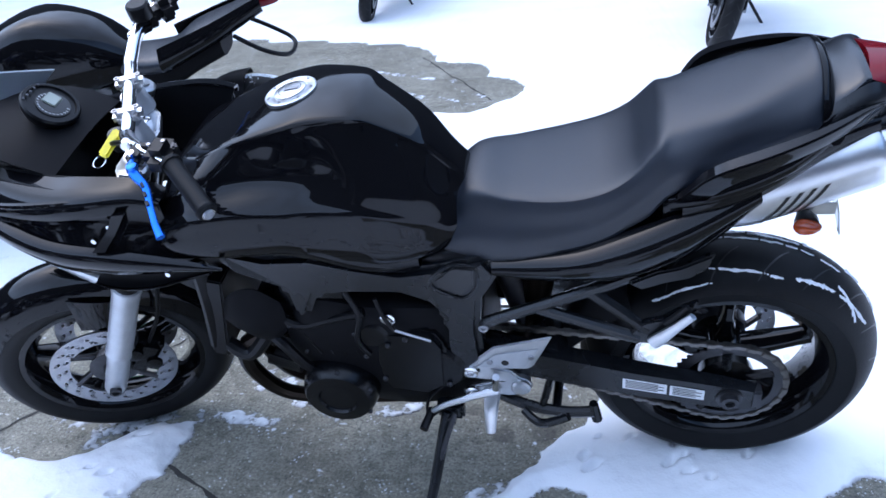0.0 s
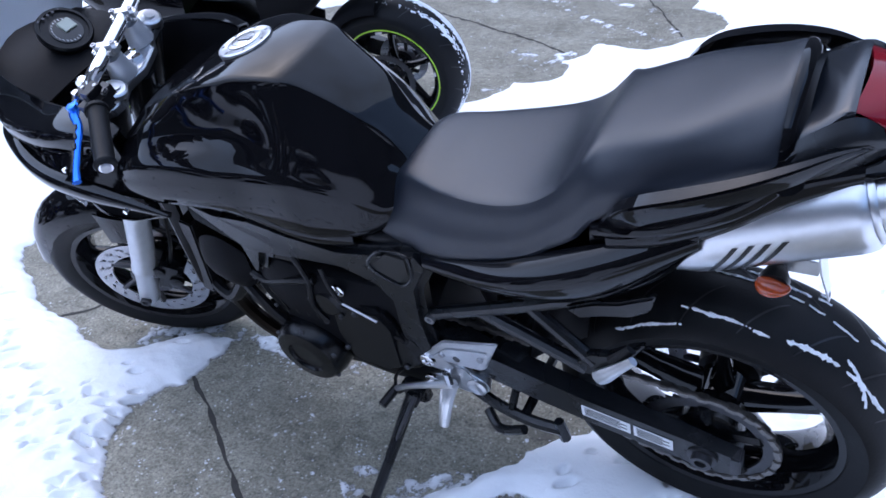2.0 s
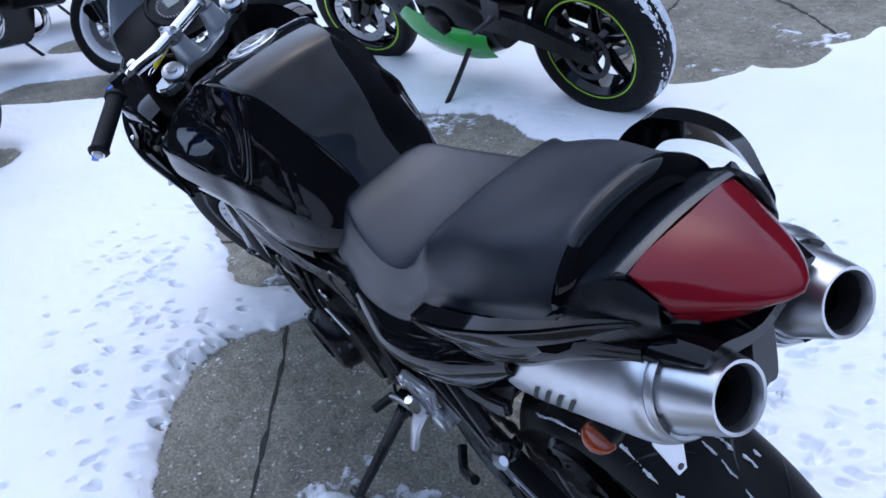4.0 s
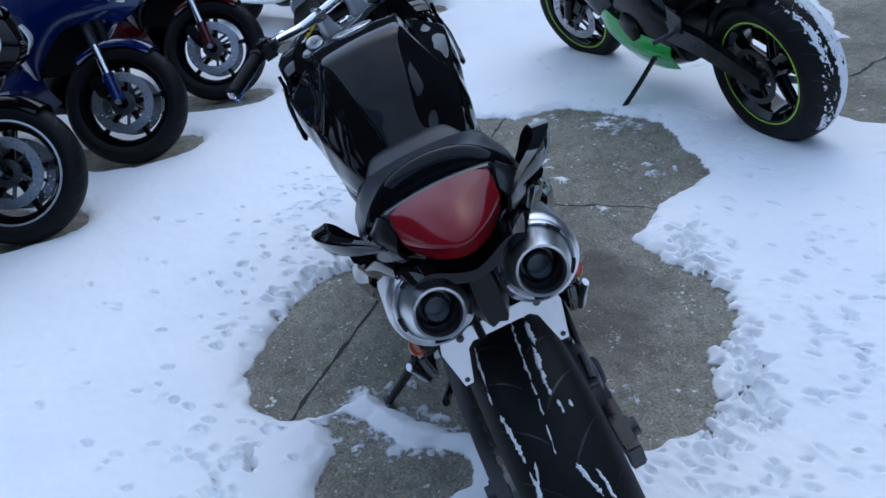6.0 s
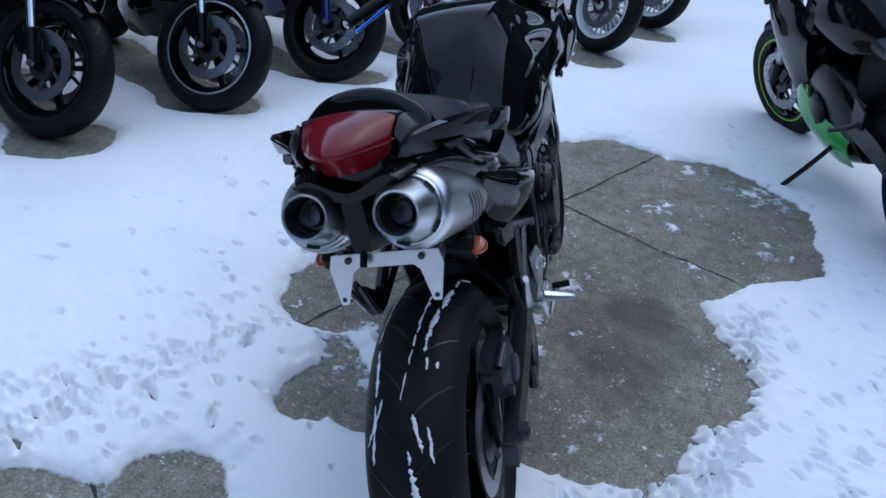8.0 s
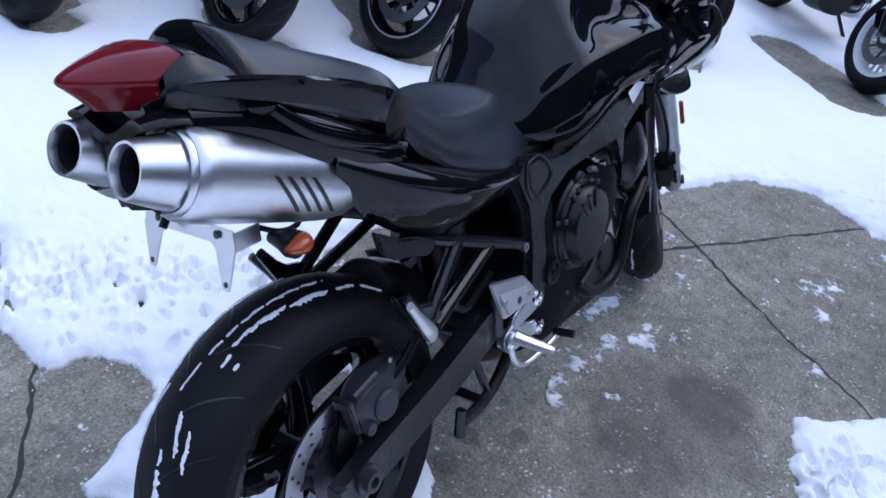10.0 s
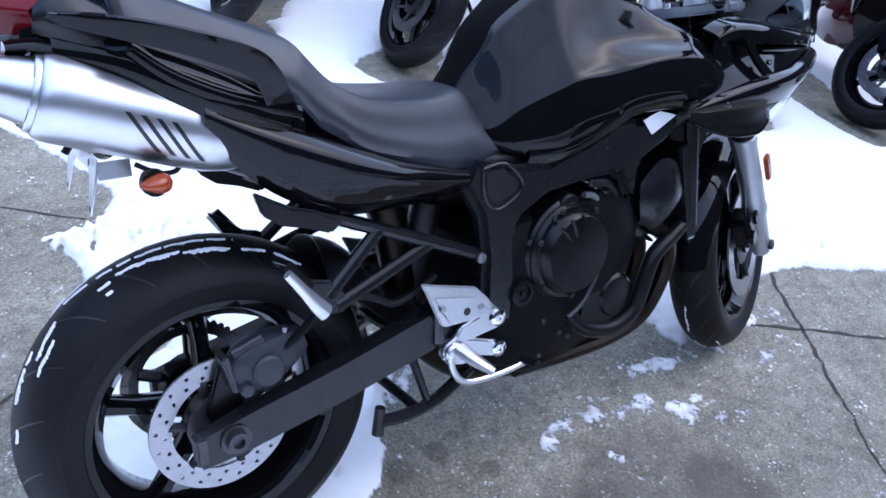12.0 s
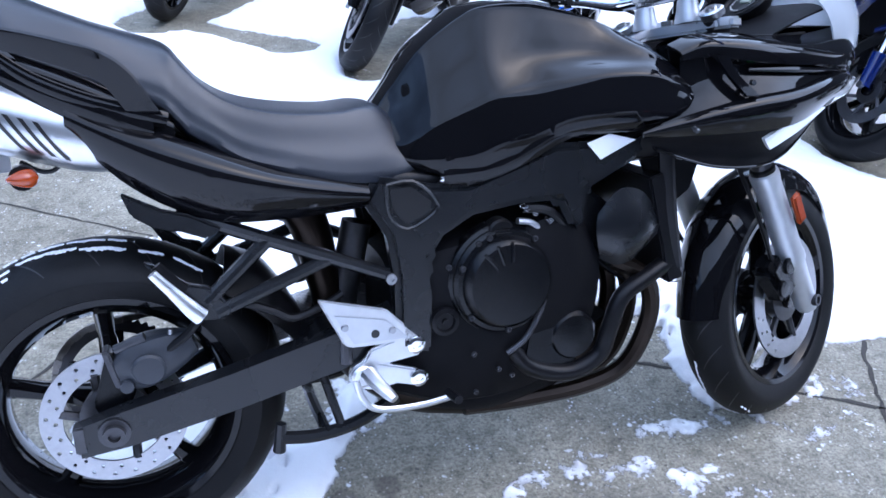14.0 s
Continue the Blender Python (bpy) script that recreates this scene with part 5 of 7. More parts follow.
    part("underseat_tray", body([(-0.45, [(0, 0.71), (0.11, 0.71), (0.12, 0.70), (0.09, 0.67), (0, 0.66)]), (-0.25, [(0, 0.76), (0.12, 0.76), (0.13, 0.73), (0.09, 0.69), (0, 0.68)]), (-0.05, [(0, 0.84), (0.11, 0.84), (0.12, 0.81), (0.08, 0.77), (0, 0.76)]), (0.12, [(0, 0.93), (0.09, 0.93), (0.09, 0.90), (0.06, 0.86), (0, 0.85)])], 4, 3), PLASTIC, bike)

    # twin mufflers
    def muffler(s):
        a, b = Vector((-0.04, s * 0.086, 0.828)), Vector((0.188, 0.075, 0.908) if s > 0 else (0.178, -0.068, 0.909))
        way = (b - a).normalized()
        m = Matrix.Translation(a) @ way.to_track_quat("X", "Z").to_matrix().to_4x4()
        L = (b - a).length
        can = lathe([(0.042, -0.05), (0.054, -0.02), (0.0600, 0.01), (0.0615, 0.05), (0.0615, L - 0.026), (0.0606, L - 0.014), (0.0575, L - 0.004), (0.0535, L), (0.048, L - 0.001), (0, L - 0.001)], 48, axis="x", m=m)
        ob = part("muffler", can, ALU, bike, "brushed silver under-tail muffler with dark vent slots")
        ring = lathe([(0.0510, L - 0.002), (0.0530, L + 0.001), (0.0525, L + 0.006), (0.0500, L + 0.009), (0.0468, L + 0.006), (0.0468, L - 0.004)], 48, axis="x", m=m, caps=False)
        part("end_ring", ring, ALU, ob, "bright machined end ring")
        cone = lathe([(0.0465, L - 0.004), (0.0465, L + 0.004), (0.0452, L + 0.010), (0.0350, L + 0.054), (0.0330, L + 0.0600), (0.0297, L + 0.0595), (0.0270, L + 0.050), (0.0255, L + 0.022), (0.022, L + 0.015)], 48, axis="x", m=m, caps=False)
        part("end_cone", cone, ALU, ob, "bright cone-shaped muffler outlet")
        bore = lathe([(0.0293, L + 0.057), (0.0266, L + 0.048), (0.0250, L + 0.020), (0.022, L - 0.02), (0, L - 0.02)], 32, axis="x", m=m, caps=False)
        # near-black lining inside the bright cone
        part("bore", bore, DIAL, ob, "dark outlet bore")
        pipe = lathe([(0.0185, L + 0.010), (0.0185, L + 0.036), (0.0155, L + 0.037), (0.015, L + 0.012)], 28, axis="x", m=m, caps=False)
        part("outlet_pipe", pipe, ENGINE, ob)
        # black strips laid on the end ring stand for the shade in its slots
        for k in range(5):
            th = 2 * math.pi * k / 5 + 0.5
            w = bmesh.new()
            for d in range(6):
                t0 = th + d * 0.07
                skin([[(L + 0.0078, 0.0455 * math.cos(t), 0.0455 * math.sin(t)), (L + 0.0098, 0.0508 * math.cos(t), 0.0508 * math.sin(t))] for t in (t0, t0 + 0.07)], ring=False, bm=w)
            part("ring_slot_shade", w, DIAL, ob, m=m)
        # uncut vents: black strips over the can give their shade by colour
        for k in range(4):
            slot = bmesh.new()
            rows = []
            for u in range(7):
                th = -0.66 + 0.135 * u
                x0 = 0.020 + 0.0205 * k + 0.0090 * u
                c, q = math.cos(th), math.sin(th)
                rr = 0.0622
                rows.append([(x0, -s * -rr * c, rr * q), (x0 + 0.0082, -s * -rr * c, rr * q)])
            skin(rows, ring=False, bm=slot)
            part("vent_slot_shade", slot, DIAL, ob, m=m)
        pipe = tube([(-0.07, s * 0.075, 0.812), (-0.16, s * 0.05, 0.775), (-0.24, s * 0.02, 0.735)], 0.03, 12)
        part("link_pipe", pipe, HEADER, ob)
        return ob

    mirrored(muffler)
    part("muffler_cover", body([(-0.05, [(0, 0.90), (0.06, 0.905), (0.115, 0.89), (0.145, 0.84), (0.13, 0.80), (0, 0.87)]), (0.04, [(0, 0.93), (0.06, 0.945), (0.11, 0.935), (0.118, 0.905), (0.10, 0.895), (0, 0.905)]), (0.15, [(0, 0.950), (0.055, 0.975), (0.088, 0.970), (0.098, 0.955), (0.07, 0.948), (0, 0.930)]), (0.212, [(0, 0.950), (0.05, 0.972), (0.07, 0.970), (0.075, 0.964), (0.06, 0.958), (0, 0.935)])], 4, 4), PAINT, bike, "glossy black cover between the mufflers")
    part("tail_undertray", body([(-0.02, [(0, 0.83), (0.05, 0.83), (0.05, 0.77), (0, 0.765)]), (0.10, [(0, 0.90), (0.035, 0.90), (0.035, 0.825), (0, 0.82)]), (0.21, [(0, 0.945), (0.014, 0.94), (0.014, 0.862), (0, 0.86)])], 4, 3), PLASTIC, bike)
    # number plate bracket, bare
    br = bmesh.new()
    plate([(-0.088, 0.078), (0.088, 0.078), (0.094, 0.055), (0.083, -0.005), (0.070, -0.005), (0.055, 0.047), (0.045, 0.055), (-0.045, 0.055), (-0.055, 0.047), (-0.070, -0.005), (-0.083, -0.005), (-0.094, 0.055)], -0.0012, 0.0012, 0.0008, br)
    mb = Matrix.Translation((0.146, 0, 0.737)) @ Matrix.Rotation(radians(-13), 4, "Y") @ Matrix.Rotation(radians(90), 4, "Z")
    br_ob = part("plate_bracket", br, ALU, bike, "bare bent aluminium number plate bracket", mb)
    for s in (-1, 1):
        part("bracket_screw", lathe([(0.006, -0.004), (0.004, -0.005), (0, -0.005)], 10, (s * 0.06, 0, 0.068), m=mb), DARKSTEEL, br_ob)
        # black disc in place of a drilled hole, shade as colour
        part("bracket_hole_shade", lathe([(0.0042, -0.0018), (0.0042, 0.0018), (0, 0.0018)], 10, (s * 0.0765, 0, 0.004), m=mb), DIAL, br_ob)
        part("bracket_ear", box((0.108, s * 0.086, 0.795), (0.045, 0.003, 0.026), 0.001), ALU, br_ob)
    part("bracket_stay", tube([(0.15, -0.03, 0.80), (0.12, -0.03, 0.84), (0.10, -0.03, 0.87)], 0.006, 8), PLASTIC, br_ob)

    def signal(at, s, name="turn_signal", stalk=None):
        bm = bmesh.new()
        bmesh.ops.create_uvsphere(bm, u_segments=20, v_segments=12, radius=1)
        for v in bm.verts:
            v.co = Vector((v.co.x * 0.023, v.co.y * 0.019 * (1.0 if v.co.y * s > 0 else 0.4), v.co.z * (0.0135 - 0.006 * v.co.x))) + Vector(at)
        ob = part(name, bm, AMBER, bike, "amber turn signal lens")
        part("signal_body", lathe([(0.008, -s * 0.05), (0.013, -s * 0.03), (0.02, -s * 0.012), (0.019, 0)], 16, at), PLASTIC, ob)
        return ob

    signal((0.066, 0.132, 0.778), 1)
    signal((0.080, -0.119, 0.784), -1)
    part("signal_cable", tube([(0.075, 0.065, 0.793), (0.045, 0.080, 0.778), (0.02, 0.09, 0.785), (0.02, 0.085, 0.82)], 0.004, 6), PLASTIC, bike)

    # subframe struts, pillion pegs
    def struts(s):
        bm = tube([(-0.493, s * 0.135, 0.548), (-0.30, s * 0.135, 0.634), (-0.20, s * 0.128, 0.678), (-0.15, s * 0.115, 0.705)], 0.0125, 10)
        ob = part("subframe_tube", bm, SATIN, bike, "black steel subframe tube")
        part("strut", tube([(-0.285, s * 0.135, 0.640), (-0.175, s * 0.148, 0.548)], 0.0125, 10), SATIN, ob)
        part("strut", tube([(-0.385, s * 0.135, 0.592), (-0.19, s * 0.150, 0.528)], 0.0125, 10), SATIN, ob)
        part("strut_bolt", lathe([(0.010, s * 0.14), (0.010, s * 0.150), (0.005, s * 0.150), (0.005, s * 0.146), (0, s * 0.146)], 16, (-0.495, 0, 0.543)), STEEL, ob)
        part("peg_bracket", plate([(-0.205, 0.515), (-0.155, 0.520), (-0.125, 0.560), (-0.085, 0.632), (-0.110, 0.618), (-0.150, 0.585), (-0.185, 0.575), (-0.208, 0.545)], s * 0.140, s * 0.156, 0.004), SATIN, ob)
        peg = tube([(-0.165, s * 0.162, 0.528), (-0.150, s * 0.165, 0.546), (-0.125, s * 0.170, 0.580), (-0.098, s * 0.176, 0.617)], [0.015, 0.0145, 0.010, 0.008], 10, flat=0.7)
        part("peg_hook", plate([(-0.215, 0.672), (-0.165, 0.700), (-0.125, 0.712), (-0.066, 0.746), (-0.078, 0.706), (-0.108, 0.684), (-0.150, 0.672), (-0.190, 0.655)], s * 0.136, s * 0.150, 0.004), SATIN, ob, "black tie-down hook plate")
        part("pillion_peg", peg, ALU, bike, "folded silver pillion footpeg")
        part("peg_rubber", tube([(-0.140, s * 0.158, 0.575), (-0.105, s * 0.162, 0.625)], [0.012, 0.009], 8, flat=0.5), PLASTIC, bike)
        return ob

    mirrored(struts)

    # rider's footrest plates
    def hanger(s):
        y0, y1 = s * 0.146, s * 0.152
        ob = part("footrest_plate", plate([(-0.357, 0.526), (-0.480, 0.490), (-0.545, 0.424), (-0.538, 0.418), (-0.412, 0.424), (-0.400, 0.432)], y0, y1, 0.003), ALU, bike, "polished aluminium heel plate")
        part("plate_edge", plate([(-0.385, 0.492), (-0.478, 0.470), (-0.522, 0.428), (-0.418, 0.432)], s * 0.1525, s * 0.1545, 0.001), ALU_PAINT, ob)
        low = plate([(-0.447, 0.414), (-0.520, 0.434), (-0.546, 0.426), (-0.556, 0.407), (-0.542, 0.388), (-0.478, 0.381), (-0.534, 0.361), (-0.560, 0.338), (-0.546, 0.322), (-0.496, 0.338), (-0.456, 0.332), (-0.421, 0.340), (-0.404, 0.362), (-0.412, 0.384), (-0.436, 0.396)], s * 0.138, s * 0.1515, 0.004)
        part("footrest_bracket", low, ALU, ob)
        for x, z in ((-0.534, 0.411), (-0.537, 0.344)):
            part("mount_bolt", lathe([(0.017, s * 0.15), (0.017, s * 0.156), (0.013, s * 0.158), (0.008, s * 0.158), (0.007, s * 0.154), (0, s * 0.154)], 20, (x, 0, z)), CHROME, ob)
        for x, z in ((-0.403, 0.466), (-0.490, 0.448)):
            part("plate_bolt", lathe([(0.007, s * 0.1545), (0.006, s * 0.158), (0, s * 0.1585)], 14, (x, 0, z)), STEEL, ob)
        # the plate is not drilled; a black disc stands for the hole's shade
        part("plate_hole_shade", lathe([(0.008, s * 0.1545), (0.008, s * 0.1552), (0, s * 0.1552)], 16, (-0.458, 0, 0.446)), DIAL, ob)
        part("pivot_boss", lathe([(0.021, s * 0.13), (0.021, s * 0.156), (0.016, s * 0.160), (0.008, s * 0.160), (0, s * 0.158)], 24, (-0.430, 0, 0.366)), ALU, ob)
        return ob

    plate_r, plate_l = mirrored(hanger)
    part("rider_peg", tube([(-0.440, 0.155, 0.372), (-0.450, 0.185, 0.362), (-0.462, 0.210, 0.352), (-0.470, 0.224, 0.346)], [0.014, 0.012, 0.010, 0.007], 10, flat=1.2), ALU, plate_r, "silver folding footpeg")
    part("rider_peg", tube([(-0.492, -0.155, 0.356), (-0.495, -0.185, 0.325), (-0.497, -0.21, 0.280)], [0.016, 0.013, 0.009], 10, flat=1.2), ALU, plate_l, "silver folding footpeg")
    part("brake_pedal", tube([(-0.416, 0.158, 0.362), (-0.424, 0.160, 0.330), (-0.442, 0.162, 0.305), (-0.475, 0.162, 0.294), (-0.54, 0.164, 0.292), (-0.596, 0.168, 0.300)], 0.0068, 8, flat=0.8), ALU, plate_r, "silver brake pedal")
    part("pedal_tip", tube([(-0.592, 0.160, 0.306), (-0.597, 0.205, 0.310)], 0.009, 8), PLASTIC, plate_r)
    part("master_cylinder", tube([(-0.405, 0.135, 0.39), (-0.41, 0.13, 0.50)], 0.012, 10), DARKSTEEL, plate_r)
    part("gear_lever", tube([(-0.475, -0.165, 0.372), (-0.54, -0.168, 0.345), (-0.60, -0.170, 0.315), (-0.635, -0.172, 0.292)], [0.010, 0.008, 0.007, 0.007], 8), ALU, plate_l, "silver gear lever")
    part("lever_rubber", tube([(-0.632, -0.165, 0.293), (-0.645, -0.215, 0.285)], 0.010, 8), PLASTIC, plate_l)
    part("linkage", tube([(-0.482, -0.168, 0.378), (-0.478, -0.172, 0.42)], 0.009, 8), CHROME, plate_l)

    # stands
    stand = tube([(-0.596, -0.165, 0.283), (-0.604, -0.190, 0.258), (-0.624, -0.280, 0.176), (-0.641, -0.350, 0.114)], [0.015, 0.014, 0.012, 0.011], 10)
    st_ob = part("side_stand", stand, SATIN, bike, "black side stand taking the weight")
    part("stand_foot", tube([(-0.668, -0.352, 0.104), (-0.616, -0.350, 0.104)], 0.017, 10, flat=0.6), SATIN, st_ob)
    part("stand_bracket", box((-0.59, -0.155, 0.288), (0.06, 0.03, 0.05), 0.006), SATIN, st_ob)
    part("stand_bolt", lathe([(0.011, -0.17), (0.011, -0.186), (0, -0.187)], 12, (-0.589, 0, 0.274)), DARKSTEEL, st_ob)
    part("stand_spring", tube([(-0.578, -0.178, 0.30), (-0.612, -0.245, 0.215)], 0.006, 8), DARKSTEEL, st_ob)
    part("stand_switch_cable", tube([(-0.615, -0.165, 0.29), (-0.645, -0.16, 0.26), (-0.64, -0.15, 0.31), (-0.60, -0.14, 0.35)], 0.004, 6), PLASTIC, st_ob)
    cs = bmesh.new()
    for s in (-1, 1):
        tube([(-0.505, s * 0.10, 0.285), (-0.42, s * 0.115, 0.255), (-0.34, s * 0.125, 0.25), (-0.275, s * 0.13, 0.262)], 0.013, 8, bm=cs)
        tube([(-0.278, s * 0.13, 0.290), (-0.270, s * 0.13, 0.235)], [0.010, 0.012], 8, bm=cs)
        tube([(-0.39, s * 0.115, 0.26), (-0.365, s * 0.10, 0.36)], 0.009, 8, bm=cs)
    tube([(-0.36, -0.12, 0.255), (-0.355, 0, 0.262), (-0.36, 0.12, 0.255)], 0.011, 8, bm=cs)
    part("centre_stand", cs, SATIN, bike, "folded black centre stand")
    part("stand_tread", tube([(-0.43, -0.14, 0.27), (-0.39, -0.17, 0.265), (-0.33, -0.175, 0.30)], 0.010, 8), SATIN, bike)

    # front end, turned with the bars
    T = TURNED
    way = -RAKE
    fwd = Vector((-math.cos(radians(24)), 0, math.sin(radians(24)))) * 0.005

    def fork(s):
        top = HEAD + fwd + Vector((0, s * 0.108, 0)) + RAKE * 0.012
        low = Vector((FA.x + 0.004, s * 0.108, FA.z))
        d = (low - top).normalized()
        L = (low - top).length
        m = T @ Matrix.Translation(top) @ d.to_track_quat("X", "Y").to_matrix().to_4x4()
        lower = lathe([(0.026, L * 0.50), (0.031, L * 0.505), (0.032, L * 0.52), (0.0300, L * 0.54), (0.0300, L * 0.80), (0.0325, L * 0.81), (0.0325, L * 0.83), (0.0275, L * 0.85), (0.0262, L + 0.015), (0.022, L + 0.026), (0, L + 0.028)], 24, axis="x", m=m)
        ob = part("fork_lower", lower, ALU_PAINT, bike, "silver painted fork lower")
        part("fork_tube", lathe([(0.0215, 0.0), (0.0215, L * 0.52)], 20, axis="x", m=m), DARKSTEEL, ob)
        part("dust_seal", lathe([(0.022, L * 0.485), (0.027, L * 0.49), (0.027, L * 0.505)], 20, axis="x", m=m), PLASTIC, ob)
        part("fork_cap", lathe([(0.024, -0.004), (0.024, -0.016), (0.020, -0.019), (0.012, -0.019), (0.011, -0.024), (0, -0.024)], 20, axis="x", m=m), ALU, ob)
        part("axle_end", lathe([(0.014, s * 0.02), (0.014, s * 0.034), (0.009, s * 0.034), (0.008, s * 0.028), (0, s * 0.028)], 16, low, m=T), DARKSTEEL, ob)
        ref = box((0, 0, 0), (0.032, 0.012, 0.072), 0.005, Matrix.Rotation(radians(24), 4, "Y"))
        bmesh.ops.translate(ref, verts=ref.verts, vec=(low.x + 0.098, s * 0.150, low.z + 0.232))
        if s > 0:
            part("fork_reflector", ref, AMBER, ob, "amber fork reflector", T)
        c = box((FA.x + 0.105, s * 0.088, FA.z + 0.070), (0.062, 0.06, 0.12), 0.014, Matrix.Rotation(radians(40), 4, "Y"))
        lathe([(0.019, s * 0.115), (0.019, s * 0.124), (0, s * 0.126)], 16, (FA.x + 0.092, 0, FA.z + 0.098), bm=c)
        lathe([(0.019, s * 0.115), (0.019, s * 0.124), (0, s * 0.126)], 16, (FA.x + 0.120, 0, FA.z + 0.050), bm=c)
        part("front_brake_caliper", c, ENGINE, bike, "black front brake caliper", T)
        part("brake_line", tube([(FA.x + 0.13, s * 0.10, FA.z + 0.11), (FA.x + 0.19, s * 0.11, 0.52), (-1.24, s * 0.09, 0.66), (-1.17, s * 0.05, 0.80)], 0.005, 6), PLASTIC, bike, m=T)
        return ob

    mirrored(fork)
    fen = bmesh.new()
    rows = []
    for k in range(9):
        a = radians(8 + 20 * k)
        r = 0.322
        w = 0.066 * (0.75 + 0.3 * math.sin(radians(180 * k / 8)))
        row = []
        for u in (-1, -0.75, 0, 0.75, 1):
            rr = r - 0.055 * abs(u) ** 4 - 0.010 * u * u
            row.append((FA.x - rr * math.cos(a + radians(10)), u * w, FA.z + rr * math.sin(a + radians(10))))
        rows.append(row)
    shell(rows, 0.004, 2, 3, fen)
    fen_ob = part("front_mudguard", fen, PAINT, bike, "glossy black front mudguard", T)
    for s in (-1, 1):
        part("mudguard_stay", shell([[(-1.47, s * 0.075, 0.60), (-1.42, s * 0.085, 0.585), (-1.36, s * 0.080, 0.56)], [(-1.48, s * 0.082, 0.50), (-1.44, s * 0.090, 0.50), (-1.40, s * 0.088, 0.50)]], 0.004 * s), PAINT, fen_ob, m=T)

    flat = Matrix.Rotation(radians(-90), 4, "X")
    half = [(0.034, 0.0), (0.034, 0.030), (0.012, 0.075), (0.018, 0.125), (0.004, 0.148), (-0.022, 0.152), (-0.046, 0.140), (-0.052, 0.110), (-0.034, 0.070), (-0.030, 0.030), (-0.030, 0.0)]
    tri = plate(half + [(x, -y) for x, y in half[-2:0:-1]], -0.011, 0.011, 0.005)
    bmesh.ops.transform(tri, matrix=Matrix.Translation(HEAD) @ flat, verts=tri.verts)
    tri_ob = part("triple_clamp", tri, ALU, bike, "bare aluminium triple clamp", T)
    part("stem_nut", lathe([(0.020, 0.010), (0.020, 0.022), (0.014, 0.024), (0.012, 0.020), (0, 0.020)], 6, HEAD, "z", m=T), CHROME, tri_ob)
    part("lower_clamp", box(HEAD - RAKE * 0.21 + fwd * 0.6, (0.07, 0.26, 0.035), 0.010), SATIN, bike, m=T)
    part("steering_head", tube([HEAD - RAKE * 0.02, HEAD - RAKE * 0.19], 0.032, 14), SATIN, bike)
    part("ignition_lock", lathe([(0.019, -0.03), (0.019, 0.004), (0.016, 0.008), (0, 0.008)], 16, HEAD + Vector((-0.055, 0, 0.0)), "z", m=T), DARKSTEEL, bike)
    tag = T @ Matrix.Translation(HEAD + Vector((-0.045, -0.080, 0.042))) @ Matrix.Rotation(radians(-50), 4, "Z") @ Matrix.Rotation(radians(25), 4, "X")
    part("key_tag", box((0, 0, 0), (0.028, 0.058, 0.008), 0.0035), YELLOW, bike, "yellow plastic key tag", tag)
    part("key_ring", ringed([(0.0135, 0.001), (0.0150, 0), (0.0135, -0.001), (0.0120, 0)], 20), CHROME, bike, m=tag @ Matrix.Translation((0.0, -0.040, 0.0)) @ Matrix.Rotation(radians(80), 4, "X"))
    # handlebar on two risers
    TB = T @ Matrix.Translation((-0.018, 0, 0.002)) @ Matrix.Diagonal((1, 1.035, 1, 1))
    BX, BZ = -1.132, 1.016
    for s in (-1, 1):
        ris = lathe([(0.027, 0.010), (0.027, 0.016), (0.022, 0.036), (0.0195, 0.056), (0, 0.056)], 24, (BX, s * 0.050, HEAD.z), "z")
        rb = part("bar_riser", ris, ALU_PAINT, bike, "grey conical aluminium handlebar riser", TB)
        cap = box((BX, s * 0.050, BZ + 0.001), (0.054, 0.030, 0.026), 0.008)
        part("bar_clamp", cap, ALU, rb, m=TB)
        for dx in (-0.020, 0.020):
            part("clamp_bolt", lathe([(0.0055, 0.0), (0.0055, 0.003), (0.003, 0.003), (0.003, 0.001), (0, 0.001)], 12, (BX + dx, s * 0.050, BZ + 0.014), "z", m=TB), STEEL, rb)
    bar = tube([(-0.984, -0.382, 1.038), (-1.030, -0.28, 1.055), (-1.092, -0.195, 1.042), (-1.128, -0.125, 1.021), (BX, -0.08, BZ), (BX, 0.08, BZ), (-1.130, 0.125, 1.021), (-1.104, 0.195, 1.042), (-1.036, 0.28, 1.055), (-0.984, 0.382, 1.038)], [0.0112, 0.0112, 0.0128, 0.0138, 0.0138, 0.0138, 0.0138, 0.0128, 0.0112, 0.0112], 16)
    part("handlebar", bar, CHROME, bike, "bright silver tubular handlebar", TB)
    for s in (-1, 1):
        g = tube([(-1.037, s * 0.264, 1.058), (-1.034, s * 0.270, 1.057), (-1.031, s * 0.276, 1.056), (-0.990, s * 0.368, 1.041), (-0.987, s * 0.375, 1.040), (-0.985, s * 0.379, 1.039)], [0.0195, 0.0195, 0.0158, 0.0158, 0.0185, 0.016], 16)
        gr = part("grip", g, RUBBER, bike, "black ribbed rubber grip", TB)
        part("bar_end", tube([(-0.987, s * 0.375, 1.040), (-0.982, s * 0.385, 1.038)], 0.008, 12), STEEL, gr, m=TB)
        yaw = Matrix.Rotation(radians(s * 26), 4, "Z")
        sw = box((-1.052, s * 0.232, 1.052), (0.052, 0.060, 0.050), 0.015, yaw)
        sg = part("switch_housing", sw, PLASTIC, bike, m=TB)
        part("switch_collar", box((-1.078, s * 0.208, 1.046), (0.034, 0.028, 0.036), 0.010, yaw), PLASTIC, sg, m=TB)
        for dx in (-0.012, 0.012):
            part("switch_screw", lathe([(0.0035, 0), (0.0035, 0.003), (0, 0.003)], 10, (-1.054 + dx, s * 0.228, 1.076), "z", m=TB), STEEL, sg)
